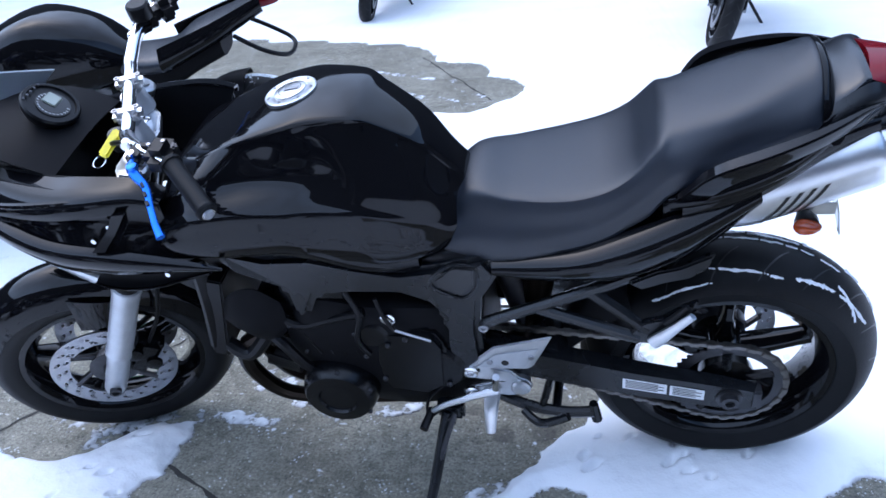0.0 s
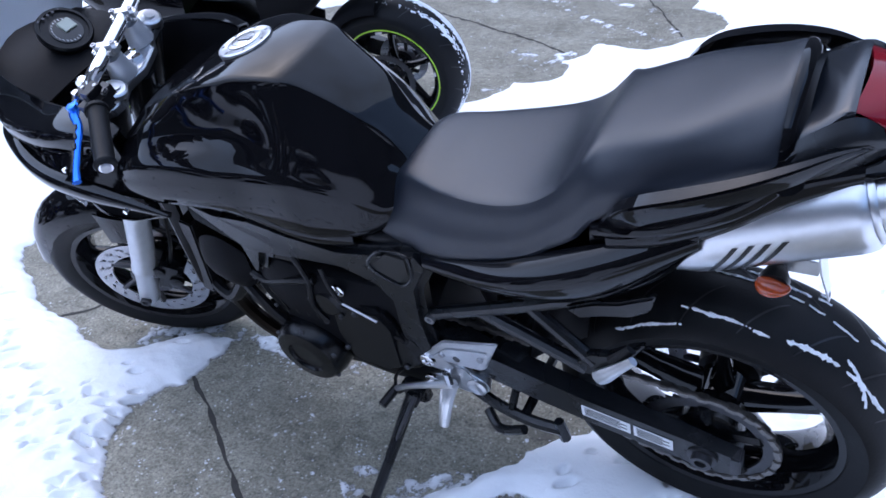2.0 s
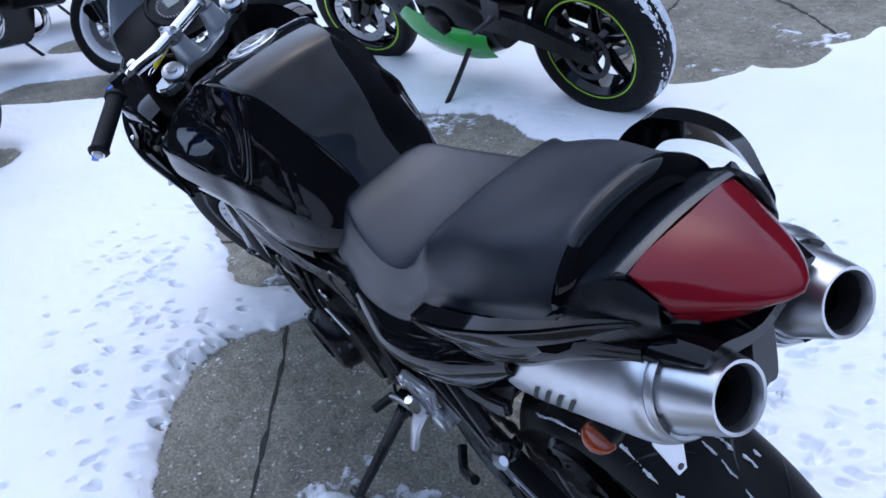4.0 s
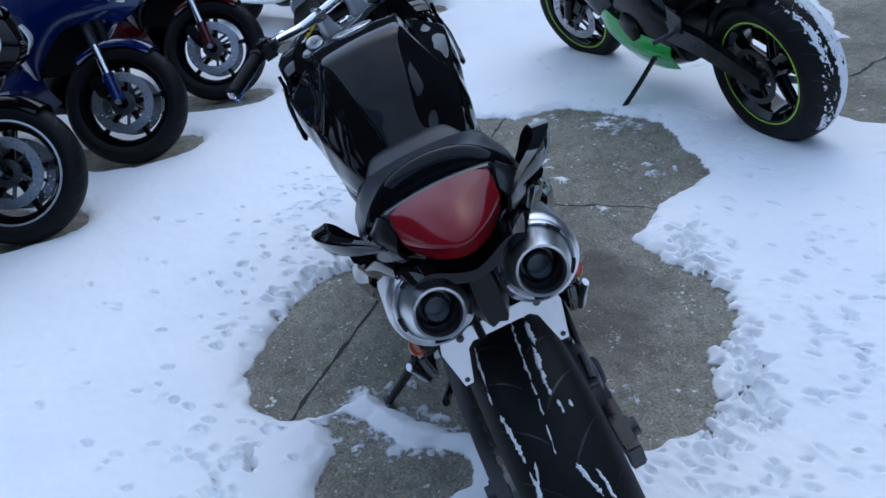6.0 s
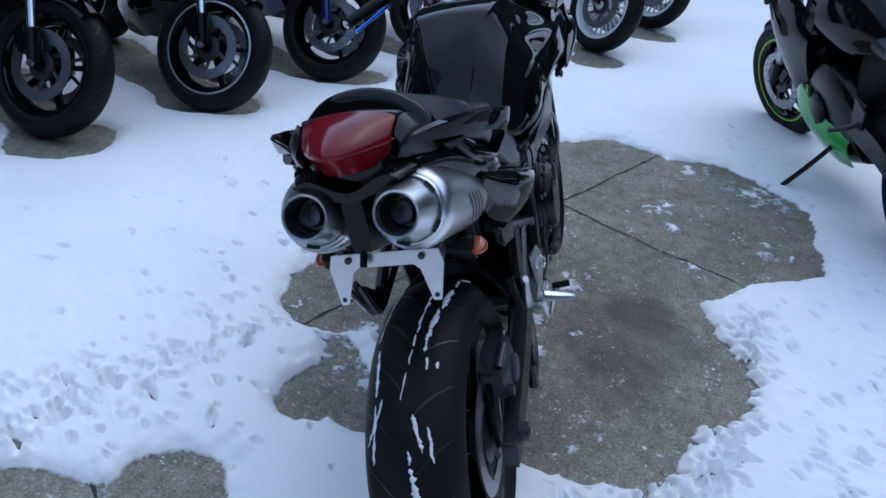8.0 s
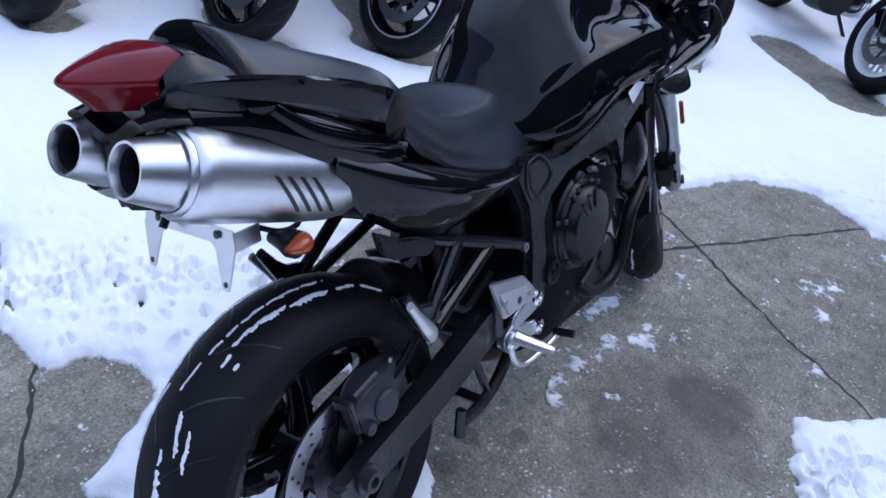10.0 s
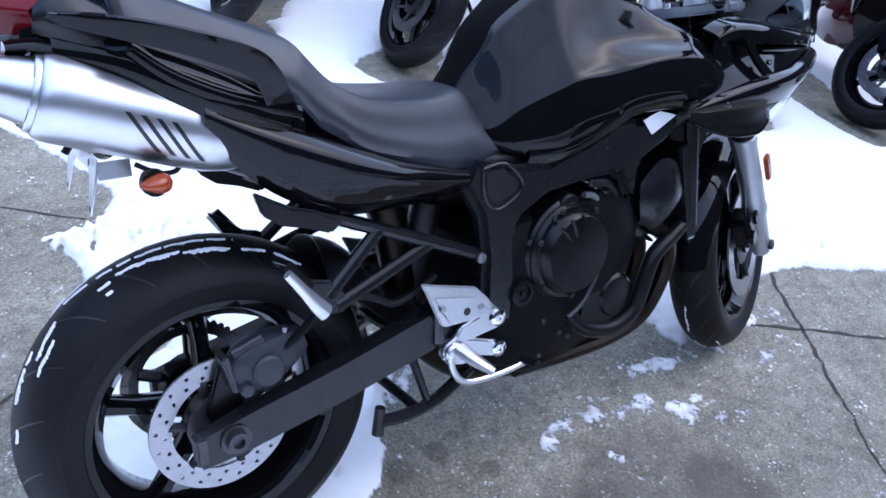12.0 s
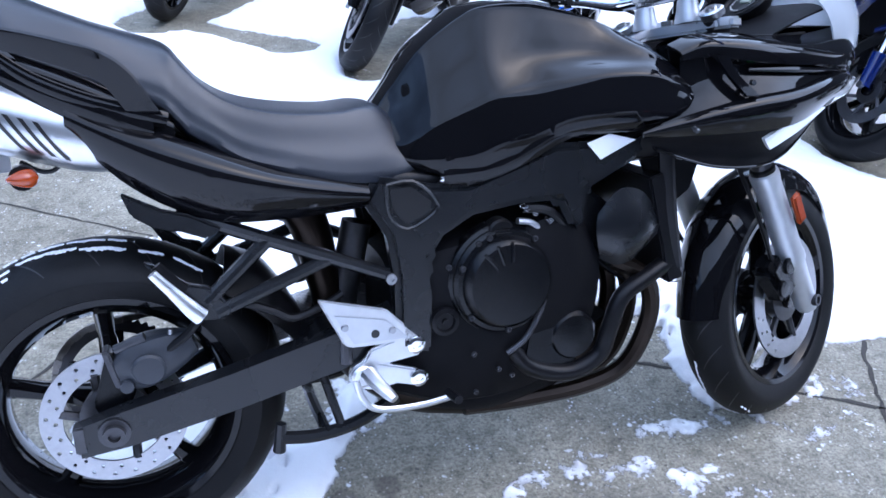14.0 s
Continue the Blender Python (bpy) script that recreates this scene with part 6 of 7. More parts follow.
        part("switch_button", box((-1.028, s * 0.234, 1.066), (0.010, 0.016, 0.010), 0.003), DARKSTEEL, sg, m=TB)
        per = box((-1.098, s * 0.200, 1.042), (0.034, 0.044, 0.022), 0.007, yaw)
        pb = part("lever_perch", per, PLASTIC, bike, m=TB)
        part("adjuster_wheel", lathe([(0.010, 0.0), (0.011, 0.003), (0.011, 0.010), (0.010, 0.013), (0, 0.013)], 16, (-1.122, s * 0.168, 1.038), m=TB), CHROME, pb)
        lev = tube([(-1.104, s * 0.210, 1.040), (-1.110, s * 0.226, 1.038), (-1.106, s * 0.244, 1.034), (-1.092, s * 0.268, 1.026), (-1.088, s * 0.304, 1.014), (-1.083, s * 0.340, 1.003), (-1.077, s * 0.362, 0.996)], [0.0065, 0.0085, 0.0068, 0.0054, 0.0046, 0.0048, 0.0062], 10, flat=1.3)
        lv = part("clutch_lever" if s < 0 else "brake_lever", lev, BLUE_ANO, bike, "blue anodised short lever", TB)
        # black bars on the solid lever stand for the shade inside its slots
        for k in range(3):
            u = k * 0.017
            part("lever_slot_shade", tube([(-1.096 + u * 0.12, s * (0.264 + u), 1.0325 - u * 0.33), (-1.093 + u * 0.12, s * (0.272 + u), 1.0295 - u * 0.33)], 0.0030, 6), DIAL, lv, m=TB)
        part("lever_adjuster", lathe([(0.009, 0.004), (0.009, 0.013), (0.006, 0.014), (0, 0.014)], 12, (-1.108, s * 0.234, 1.036), "z", m=TB), BLUE_ANO, lv)
        part("lever_pivot", lathe([(0.006, 0.006), (0.006, 0.018), (0, 0.018)], 10, (-1.106, s * 0.208, 1.038), "z", m=TB), CHROME, lv)
    part("clutch_cable", tube([(-1.125, -0.168, 1.042), (-1.185, -0.10, 1.00), (-1.20, -0.03, 0.94), (-1.15, 0.02, 0.86), (-1.0, -0.06, 0.78)], 0.005, 6), PLASTIC, bike, m=T)
    part("fluid_reservoir", lathe([(0.022, 0), (0.024, 0.004), (0.024, 0.030), (0.020, 0.034), (0, 0.034)], 18, (-1.110, 0.205, 1.062), "z", m=T), PLASTIC, bike)

    # fairing
    def fairing(s):
        Y = lambda rows: [[(x, s * y, z) for x, y, z in r] for r in rows]
        # shoulder: flat top falling to a crease, from the tank to the nose
        top = Y([[(-1.030, 0.176, 0.930), (-1.034, 0.200, 0.922), (-1.038, 0.212, 0.914), (-1.040, 0.212, 0.902)],
                 [(-1.090, 0.170, 0.946), (-1.090, 0.202, 0.938), (-1.092, 0.216, 0.928), (-1.094, 0.216, 0.906)],
                 [(-1.194, 0.160, 0.944), (-1.190, 0.200, 0.936), (-1.188, 0.222, 0.922), (-1.182, 0.224, 0.896)],
                 [(-1.280, 0.146, 0.936), (-1.284, 0.186, 0.926), (-1.284, 0.212, 0.908), (-1.280, 0.216, 0.884)],
                 [(-1.400, 0.118, 0.936), (-1.412, 0.152, 0.920), (-1.416, 0.176, 0.898), (-1.412, 0.184, 0.876)],
                 [(-1.520, 0.070, 0.946), (-1.536, 0.096, 0.920), (-1.540, 0.114, 0.894), (-1.536, 0.120, 0.868)],
                 [(-1.594, 0.004, 0.944), (-1.616, 0.004, 0.918), (-1.624, 0.004, 0.892), (-1.622, 0.004, 0.866)]])
        ob = part("fairing_shoulder", shell(top, 0.005 * s, 5, 3), PAINT, bike, "glossy black half fairing shoulder", angle=50)
        # recessed flank below the crease
        mid = Y([[(-1.046, 0.198, 0.908), (-1.046, 0.198, 0.870), (-1.040, 0.205, 0.835), (-1.000, 0.214, 0.790)],
                 [(-1.100, 0.204, 0.910), (-1.100, 0.202, 0.880), (-1.100, 0.212, 0.845), (-1.090, 0.230, 0.805)],
                 [(-1.186, 0.212, 0.902), (-1.186, 0.206, 0.880), (-1.190, 0.216, 0.855), (-1.190, 0.234, 0.820)],
                 [(-1.290, 0.206, 0.890), (-1.294, 0.200, 0.872), (-1.296, 0.208, 0.856), (-1.296, 0.220, 0.828)],
                 [(-1.420, 0.172, 0.882), (-1.424, 0.168, 0.870), (-1.424, 0.170, 0.858), (-1.424, 0.176, 0.840)],
                 [(-1.530, 0.116, 0.872), (-1.530, 0.114, 0.864), (-1.530, 0.114, 0.856), (-1.530, 0.116, 0.846)],
                 [(-1.612, 0.004, 0.870), (-1.612, 0.004, 0.862), (-1.612, 0.004, 0.854), (-1.612, 0.004, 0.846)]])
        part("fairing_flank", shell(mid, 0.004 * s, 5, 4), PAINT, ob, "recessed glossy black fairing flank")
        strip = Y([[(-1.098, 0.222, 0.910), (-1.122, 0.224, 0.909)], [(-1.128, 0.226, 0.870), (-1.150, 0.228, 0.868)], [(-1.160, 0.238, 0.832), (-1.186, 0.240, 0.832)]])
        part("fairing_strip", shell(strip, 0.010 * s, 4, 3), PAINT, ob, "raised glossy black strip")
        # blade: the pointed band that runs back under the tank
        blade = Y([[(-0.950, 0.232, 0.783), (-0.950, 0.236, 0.780), (-0.952, 0.233, 0.775), (-0.954, 0.228, 0.771)],
                   [(-1.040, 0.232, 0.806), (-1.044, 0.244, 0.798), (-1.048, 0.243, 0.784), (-1.050, 0.230, 0.768)],
                   [(-1.168, 0.234, 0.830), (-1.172, 0.252, 0.820), (-1.176, 0.252, 0.796), (-1.178, 0.234, 0.766)],
                   [(-1.288, 0.222, 0.840), (-1.292, 0.241, 0.830), (-1.294, 0.241, 0.804), (-1.294, 0.222, 0.770)],
                   [(-1.400, 0.184, 0.856), (-1.404, 0.204, 0.846), (-1.406, 0.204, 0.822), (-1.402, 0.188, 0.798)],
                   [(-1.500, 0.132, 0.860), (-1.506, 0.142, 0.852), (-1.506, 0.142, 0.836), (-1.500, 0.134, 0.822)],
                   [(-1.606, 0.004, 0.858), (-1.616, 0.004, 0.850), (-1.616, 0.004, 0.838), (-1.606, 0.004, 0.828)]])
        part("fairing_blade", shell(blade, 0.004 * s, 5, 3), PAINT, ob, "pointed glossy black fairing band", angle=50)
        low = Y([[(-0.968, 0.224, 0.772), (-0.980, 0.212, 0.760), (-0.990, 0.204, 0.750), (-0.998, 0.204, 0.744)],
                 [(-1.050, 0.232, 0.770), (-1.056, 0.206, 0.750), (-1.062, 0.192, 0.730), (-1.066, 0.196, 0.720)],
                 [(-1.150, 0.234, 0.768), (-1.150, 0.200, 0.742), (-1.146, 0.186, 0.714), (-1.146, 0.198, 0.698)],
                 [(-1.260, 0.226, 0.768), (-1.258, 0.190, 0.738), (-1.254, 0.176, 0.708), (-1.250, 0.188, 0.690)],
                 [(-1.380, 0.192, 0.796), (-1.376, 0.164, 0.762), (-1.366, 0.148, 0.726), (-1.350, 0.146, 0.702)],
                 [(-1.500, 0.130, 0.826), (-1.490, 0.110, 0.800), (-1.480, 0.098, 0.772), (-1.466, 0.090, 0.752)],
                 [(-1.600, 0.004, 0.834), (-1.590, 0.004, 0.812), (-1.576, 0.004, 0.792), (-1.560, 0.004, 0.776)]])
        # MATT holds the hollow dark in place of real shade
        part("fairing_underside", shell(low, 0.004 * s, 4, 3), MATT, ob, "black lower fairing hollow, its shade put into a dull material")
        part("fairing_lip", tube([(-0.998, s * 0.205, 0.744), (-1.066, s * 0.198, 0.719), (-1.146, s * 0.200, 0.697), (-1.250, s * 0.190, 0.689), (-1.350, s * 0.148, 0.701), (-1.466, s * 0.092, 0.751)], 0.0035, 8), PAINT, ob, "glossy rolled edge")
        part("fairing_ridge", tube([(-1.130, s * 0.214, 0.930), (-1.230, s * 0.210, 0.920), (-1.330, s * 0.198, 0.906), (-1.420, s * 0.174, 0.894), (-1.500, s * 0.136, 0.890)], [0.003, 0.006, 0.007, 0.006, 0.003], 8), PAINT, ob)
        part("fairing_ridge", tube([(-1.180, s * 0.218, 0.880), (-1.290, s * 0.206, 0.874), (-1.390, s * 0.184, 0.866), (-1.480, s * 0.146, 0.858)], [0.003, 0.007, 0.007, 0.003], 8), PAINT, ob)
        for x, y, z in ((-1.054, 0.246, 0.780), (-1.140, 0.229, 0.880), (-1.174, 0.242, 0.858)):
            part("fairing_screw", lathe([(0.0055, -s * 0.004), (0.0050, s * 0.003), (0.0025, s * 0.003), (0, s * 0.002)], 12, (x, s * y, z)), CHROME, ob)
        lens = Y([[(-1.226, 0.226, 0.748), (-1.236, 0.222, 0.736), (-1.250, 0.216, 0.724)], [(-1.300, 0.218, 0.778), (-1.312, 0.212, 0.764), (-1.330, 0.200, 0.752)], [(-1.372, 0.198, 0.812), (-1.390, 0.190, 0.802), (-1.415, 0.176, 0.790)]])
        part("front_signal_lens", shell(lens, 0.008 * s, 4, 3), LENS, ob, "clear pale front signal lens")
        part("head_lamp", shell(Y([[(-1.42, 0.172, 0.792), (-1.43, 0.180, 0.806), (-1.43, 0.186, 0.820)], [(-1.505, 0.126, 0.800), (-1.515, 0.134, 0.812), (-1.52, 0.136, 0.828)], [(-1.585, 0.060, 0.812), (-1.597, 0.066, 0.824), (-1.60, 0.066, 0.836)]]), -0.006 * s, 4, 4), LENS, bike, "clear head lamp lens")
        inner = shell(Y([[(-1.03, 0.180, 0.926), (-1.05, 0.165, 0.88), (-1.06, 0.150, 0.80)], [(-1.12, 0.172, 0.944), (-1.13, 0.158, 0.89), (-1.13, 0.150, 0.80)], [(-1.22, 0.158, 0.940), (-1.22, 0.150, 0.89), (-1.22, 0.148, 0.80)], [(-1.30, 0.142, 0.936), (-1.31, 0.120, 0.90), (-1.32, 0.110, 0.82)], [(-1.40, 0.118, 0.936), (-1.40, 0.08, 0.92), (-1.40, 0.05, 0.90)]]), 0.004 * s)
        part("fairing_inner", inner, MATT, bike, "matt black inner fairing panel")
        return ob

    mirrored(fairing)
    scr = []
    for u in range(7):
        a = -1 + u / 3
        q = 1 - a * a
        scr.append([(-1.47 - 0.165 * q, a * 0.128, 0.895 + 0.005 * q), (-1.455 - 0.18 * q, a * 0.132, 0.945 + 0.01 * q), (-1.425 - 0.185 * q, a * 0.130, 0.990 + 0.02 * q), (-1.385 - 0.18 * q, a * 0.122, 1.020 + 0.035 * q)])
    part("windscreen", shell(scr, 0.003, 3, 3), CLEAR, bike, "pale clear acrylic windscreen")
    # MATT puts the dark void round the dial into the material
    part("cockpit_panel", shell([[(-1.28, -0.14, 0.93), (-1.27, 0, 0.945), (-1.28, 0.14, 0.93)], [(-1.36, -0.14, 0.965), (-1.36, 0, 0.985), (-1.36, 0.14, 0.965)], [(-1.44, -0.12, 0.985), (-1.50, 0, 0.995), (-1.44, 0.12, 0.985)]], 0.004), MATT, bike)
    DM = Matrix.Translation((-1.338, 0.008, 1.000)) @ Matrix.Rotation(radians(38), 4, "Y") @ Matrix.Scale(0.76, 4)
    dash = lathe([(0.060, -0.03), (0.072, -0.01), (0.074, 0.004), (0.070, 0.010), (0.062, 0.010), (0.060, 0.004), (0, 0.004)], 40, axis="z", m=DM)
    d_ob = part("speedometer", dash, PLASTIC, bike, "round black speedometer housing")
    part("dial_face", lathe([(0.043, 0.0045), (0.043, 0.007), (0.040, 0.0075), (0, 0.0075)], 36, (0.006, 0.0, 0), "z", m=DM), DIAL, d_ob)
    part("display", box((-0.004, 0.012, 0.009), (0.038, 0.044, 0.006), 0.003), SCREEN, d_ob, "grey-green blank display", DM)
    for k in range(16):
        a = radians(150 + 15 * k)
        part("dial_tick", box((0.006 + 0.037 * math.cos(a), 0.037 * math.sin(a), 0.008), (0.006, 0.0014, 0.001), 0, None), TICK, d_ob, m=DM)
    for k in range(5):
        part("indicator_lamp", lathe([(0.004, 0.010), (0.004, 0.012), (0, 0.0125)], 10, (-0.055, -0.035 + 0.0175 * k, 0), "z", m=DM), DARKSTEEL, d_ob)
    part("air_box", body([(-0.93, [(0, 0.88), (0.12, 0.87), (0.165, 0.82), (0.15, 0.72), (0, 0.70)]), (-1.03, [(0, 0.87), (0.12, 0.86), (0.165, 0.82), (0.15, 0.72), (0, 0.70)]), (-1.10, [(0, 0.80), (0.10, 0.80), (0.14, 0.78), (0.12, 0.72), (0, 0.71)])], 4, 3), PLASTIC, bike, "matt black air box behind the steering head")
    part("lamp_housing", body([(-1.33, [(0, 0.91), (0.09, 0.90), (0.13, 0.86), (0.12, 0.80), (0, 0.79)]), (-1.45, [(0, 0.93), (0.08, 0.92), (0.11, 0.87), (0.10, 0.80), (0, 0.78)]), (-1.56, [(0, 0.90), (0.04, 0.89), (0.05, 0.86), (0.04, 0.81), (0, 0.80)])], 4, 3), PLASTIC, bike, "matt black head lamp housing")
    part("belly_panel", shell([[(-0.93, -0.13, 0.40), (-0.95, -0.10, 0.33), (-0.96, 0, 0.31)], [(-1.0, -0.12, 0.42), (-1.03, -0.09, 0.35), (-1.03, 0, 0.34)]], 0.004), PLASTIC, bike)

    # packed snow left in the tread
    streaks(bike, RA, 0.306, 0.174, ((0.024, 0.036, 66, 86, 0.0055), (0.040, 0.046, 86, 101, 0.0050), (0.046, 0.047, 104, 113, 0.0030), (0.046, 0.052, 115, 127, 0.0022), (0.024, 0.000, 104, 60, 0.0026), (0.000, -0.010, 62, 50, 0.0014),
                                     (-0.053, -0.066, 102, 73, 0.0028), (-0.061, -0.056, 70, 52, 0.0040), (-0.056, -0.060, 50, 30, 0.0030), (0.031, 0.031, 65, 60, 0.0030), (0.012, 0.029, 47, 34, 0.0045), (0.004, 0.016, 36, 20, 0.0060),
                                     (0.048, 0.048, 64, 61, 0.0025), (0.033, 0.033, 15, 8, 0.0030), (0.036, 0.045, 43, 31, 0.0030), (-0.040, -0.072, 52, 36, 0.0040), (-0.076, -0.078, 100, 128, 0.0020)), 5)
    streaks(bike, FA, 0.298, 0.122, ((-0.012, -0.020, -70, -50, 0.0030), (-0.020, -0.012, -40, -18, 0.0030), (0.034, 0.036, -62, -52, 0.0022)), 9, TURNED)
    return bike


rider_bike()


# ---- the other parked motorcycles ----
def sport_bike(name, front, heading, label, paint, accent=None, rim_mat=None, tape=None, lean=11.0, spokes=5, steer=12.0, fork_mat=None, wheelbase=1.40, fender=None, snowy=False, cruiser=False):
    """A parked sport motorcycle; front: where its front tyre stands; heading: the way it points, degrees from +x."""
    h = radians(heading + 180)
    f = Vector((math.cos(radians(heading)), math.sin(radians(heading)), 0))
    o = Vector((*front, 0)) - f * wheelbase
    m = Matrix.Translation(o) @ Matrix.Rotation(h, 4, "Z") @ Matrix.Rotation(radians(lean), 4, "X")
    b = thing(name, m, label, "motorcycle", "parked motorcycles")
    RA, FA = Vector((0, 0, 0.325)), Vector((-wheelbase, 0, 0.305))
    hd = Vector((-wheelbase + 0.30, 0, 0.88))
    rk = Vector((math.sin(radians(24)), 0, math.cos(radians(24))))
    T = Matrix.Translation(hd) @ Matrix.Rotation(radians(steer), 4, rk) @ Matrix.Translation(-hd)
    accent = accent or paint
    wheel(b, RA, 0.316, 0.186, rim_mat=rim_mat or PAINT, tape=tape, discs=((0.11, 0.075),), sprocket=True, spokes=spokes, sw=0.02, groove=18)
    wheel(b, FA, 0.300, 0.120, rim_mat=rim_mat or PAINT, tape=tape, discs=((0.150, 0.062), (0.150, -0.062)), turn=T, spokes=spokes, sw=0.008 if spokes > 8 else 0.018, groove=22)
    for s in (-1, 1):
        top, low = hd + Vector((-0.025, s * 0.10, 0.02)), Vector((FA.x, s * 0.10, FA.z))
        part("fork_tube", tube([top, top + (low - top) * 0.55], 0.026, 14), DARKSTEEL, b, m=T)
        part("fork_slider", tube([top + (low - top) * 0.50, top + (low - top) * 0.8], 0.0205, 14), fork_mat or CHROME, b, "bright fork slider", T)
        part("fork_foot", tube([top + (low - top) * 0.78, low], [0.030, 0.024], 14, flat=1.2), fender or ENGINE, b, m=T)
        c = box((FA.x + 0.10, s * 0.085, FA.z + 0.07), (0.06, 0.05, 0.11), 0.012, Matrix.Rotation(radians(40), 4, "Y"))
        part("front_brake_caliper", c, ENGINE, b, m=T)
        part("axle_end", lathe([(0.014, s * 0.012), (0.014, s * 0.03), (0, s * 0.03)], 14, low, m=T), STEEL, b)
        arm = bmesh.new()
        skin([[(x, s * (0.115 - t), z + q), (x, s * (0.115 + t), z + q), (x, s * (0.115 + t), z - q), (x, s * (0.115 - t), z - q)] for x, z, q, t in ((-0.55, 0.44, 0.05, 0.02), (-0.25, 0.40, 0.045, 0.02), (0.0, 0.33, 0.035, 0.014), (0.06, 0.32, 0.025, 0.012))], bm=arm)
        bmesh.ops.bevel(arm, geom=[e for e in arm.edges if e.calc_face_angle(0) > 0.6], offset=0.008, segments=2, affect="EDGES")
        part("swingarm", arm, SATIN, b)
        part("handlebar", tube([hd + Vector((-0.02, s * 0.10, 0.0)), hd + Vector((0.0, s * 0.2, 0.0)), hd + Vector((0.05, s * 0.34, -0.02))], 0.014, 10), PLASTIC, b, m=T)
    rows = []
    for k in range(8):
        a = radians(64 + 11 * k)
        rows.append([(FA.x - (0.322 - 0.05 * abs(u) ** 4) * math.cos(a), u * 0.068, FA.z + (0.322 - 0.05 * abs(u) ** 4) * math.sin(a)) for u in (-1, -0.75, 0, 0.75, 1)])
    part("front_mudguard", shell(rows, 0.004, 2, 3), fender or paint, b, m=T)
    part("engine", body([(-0.46, [(0, 0.52), (0.11, 0.50), (0.13, 0.40), (0.08, 0.27), (0, 0.25)]), (-0.65, [(0, 0.62), (0.15, 0.60), (0.16, 0.42), (0.10, 0.22), (0, 0.20)]), (-0.85, [(0, 0.66), (0.16, 0.62), (0.15, 0.42), (0.09, 0.25), (0, 0.22)])], 4, 3), ENGINE, b, "black engine block")
    if not cruiser:
        part("inner_mudguard", body([(-0.52, [(0, 0.74), (0.09, 0.73), (0.11, 0.60), (0.09, 0.46), (0, 0.45)]), (-0.38, [(0, 0.77), (0.10, 0.76), (0.11, 0.66), (0.07, 0.56), (0, 0.55)]), (-0.22, [(0, 0.80), (0.10, 0.79), (0.11, 0.73), (0.08, 0.69), (0, 0.68)]), (-0.04, [(0, 0.86), (0.08, 0.85), (0.09, 0.81), (0.06, 0.77), (0, 0.765)])], 4, 3), MATT, b, "matt black inner mudguard")
        hug = [[(RA.x - (0.336 - 0.045 * abs(u) ** 4) * math.cos(radians(20 + 14 * k)), u * 0.098, RA.z + (0.336 - 0.045 * abs(u) ** 4) * math.sin(radians(20 + 14 * k))) for u in (-1, -0.75, 0, 0.75, 1)] for k in range(6)]
        part("rear_hugger", shell(hug, 0.004, 2, 3), MATT, b, "matt black rear hugger")
        for s in (-1, 1):
            part("footrest", tube([(-0.42, s * 0.13, 0.46), (-0.43, s * 0.17, 0.44), (-0.45, s * 0.24, 0.43)], [0.014, 0.012, 0.010], 8), DARKSTEEL, b)
            part("heel_guard", plate([(-0.46, 0.56), (-0.36, 0.52), (-0.38, 0.44), (-0.47, 0.42)], s * 0.135, s * 0.142, 0.003), DARKSTEEL, b)
    part("clutch_cover", lathe([(0.09, 0.12), (0.09, 0.165), (0.07, 0.18), (0, 0.182)], 28, (-0.65, 0, 0.45)), ENGINE, b)
    part("generator_cover", lathe([(0.085, -0.12), (0.085, -0.17), (0.06, -0.185), (0, -0.187)], 28, (-0.74, 0, 0.40)), ENGINE, b)
    part("radiator", box((-0.985, 0, 0.56), (0.04, 0.32, 0.26), 0.006, Matrix.Rotation(radians(15), 4, "Y")), PLASTIC, b)
    x0 = -wheelbase
    for s in (-1, 1):
        rows = [[(-0.80, s * 0.19, 0.78), (-0.80, s * 0.215, 0.68), (-0.82, s * 0.20, 0.58), (-0.86, s * 0.17, 0.50)], [(-0.95, s * 0.20, 0.84), (-0.97, s * 0.235, 0.72), (-0.99, s * 0.22, 0.56), (-1.0, s * 0.17, 0.42)], [(x0 + 0.30, s * 0.19, 0.93), (x0 + 0.28, s * 0.232, 0.80), (x0 + 0.30, s * 0.22, 0.62), (x0 + 0.36, s * 0.16, 0.50)],
                [(x0 + 0.14, s * 0.15, 0.98), (x0 + 0.10, s * 0.20, 0.86), (x0 + 0.12, s * 0.19, 0.74), (x0 + 0.20, s * 0.14, 0.66)], [(x0 - 0.06, s * 0.09, 0.95), (x0 - 0.12, s * 0.12, 0.85), (x0 - 0.08, s * 0.12, 0.77), (x0 + 0.02, s * 0.09, 0.71)], [(x0 - 0.15, s * 0.004, 0.92), (x0 - 0.22, s * 0.004, 0.83), (x0 - 0.17, s * 0.004, 0.76), (x0 - 0.05, s * 0.004, 0.70)]]
        if not cruiser:
            fp = part("fairing_panel", shell(rows, 0.005 * s, 4, 4), paint, b, "glossy painted fairing panel")
            part("head_lamp", shell([[(x0 - 0.015, s * 0.150, 0.90), (x0 - 0.03, s * 0.163, 0.86), (x0 - 0.02, s * 0.160, 0.81)], [(x0 - 0.09, s * 0.105, 0.90), (x0 - 0.125, s * 0.118, 0.855), (x0 - 0.10, s * 0.118, 0.80)], [(x0 - 0.15, s * 0.05, 0.895), (x0 - 0.19, s * 0.055, 0.845), (x0 - 0.16, s * 0.055, 0.79)]], -0.006 * s, 4, 4), LENS, b, "clear head lamp lens")
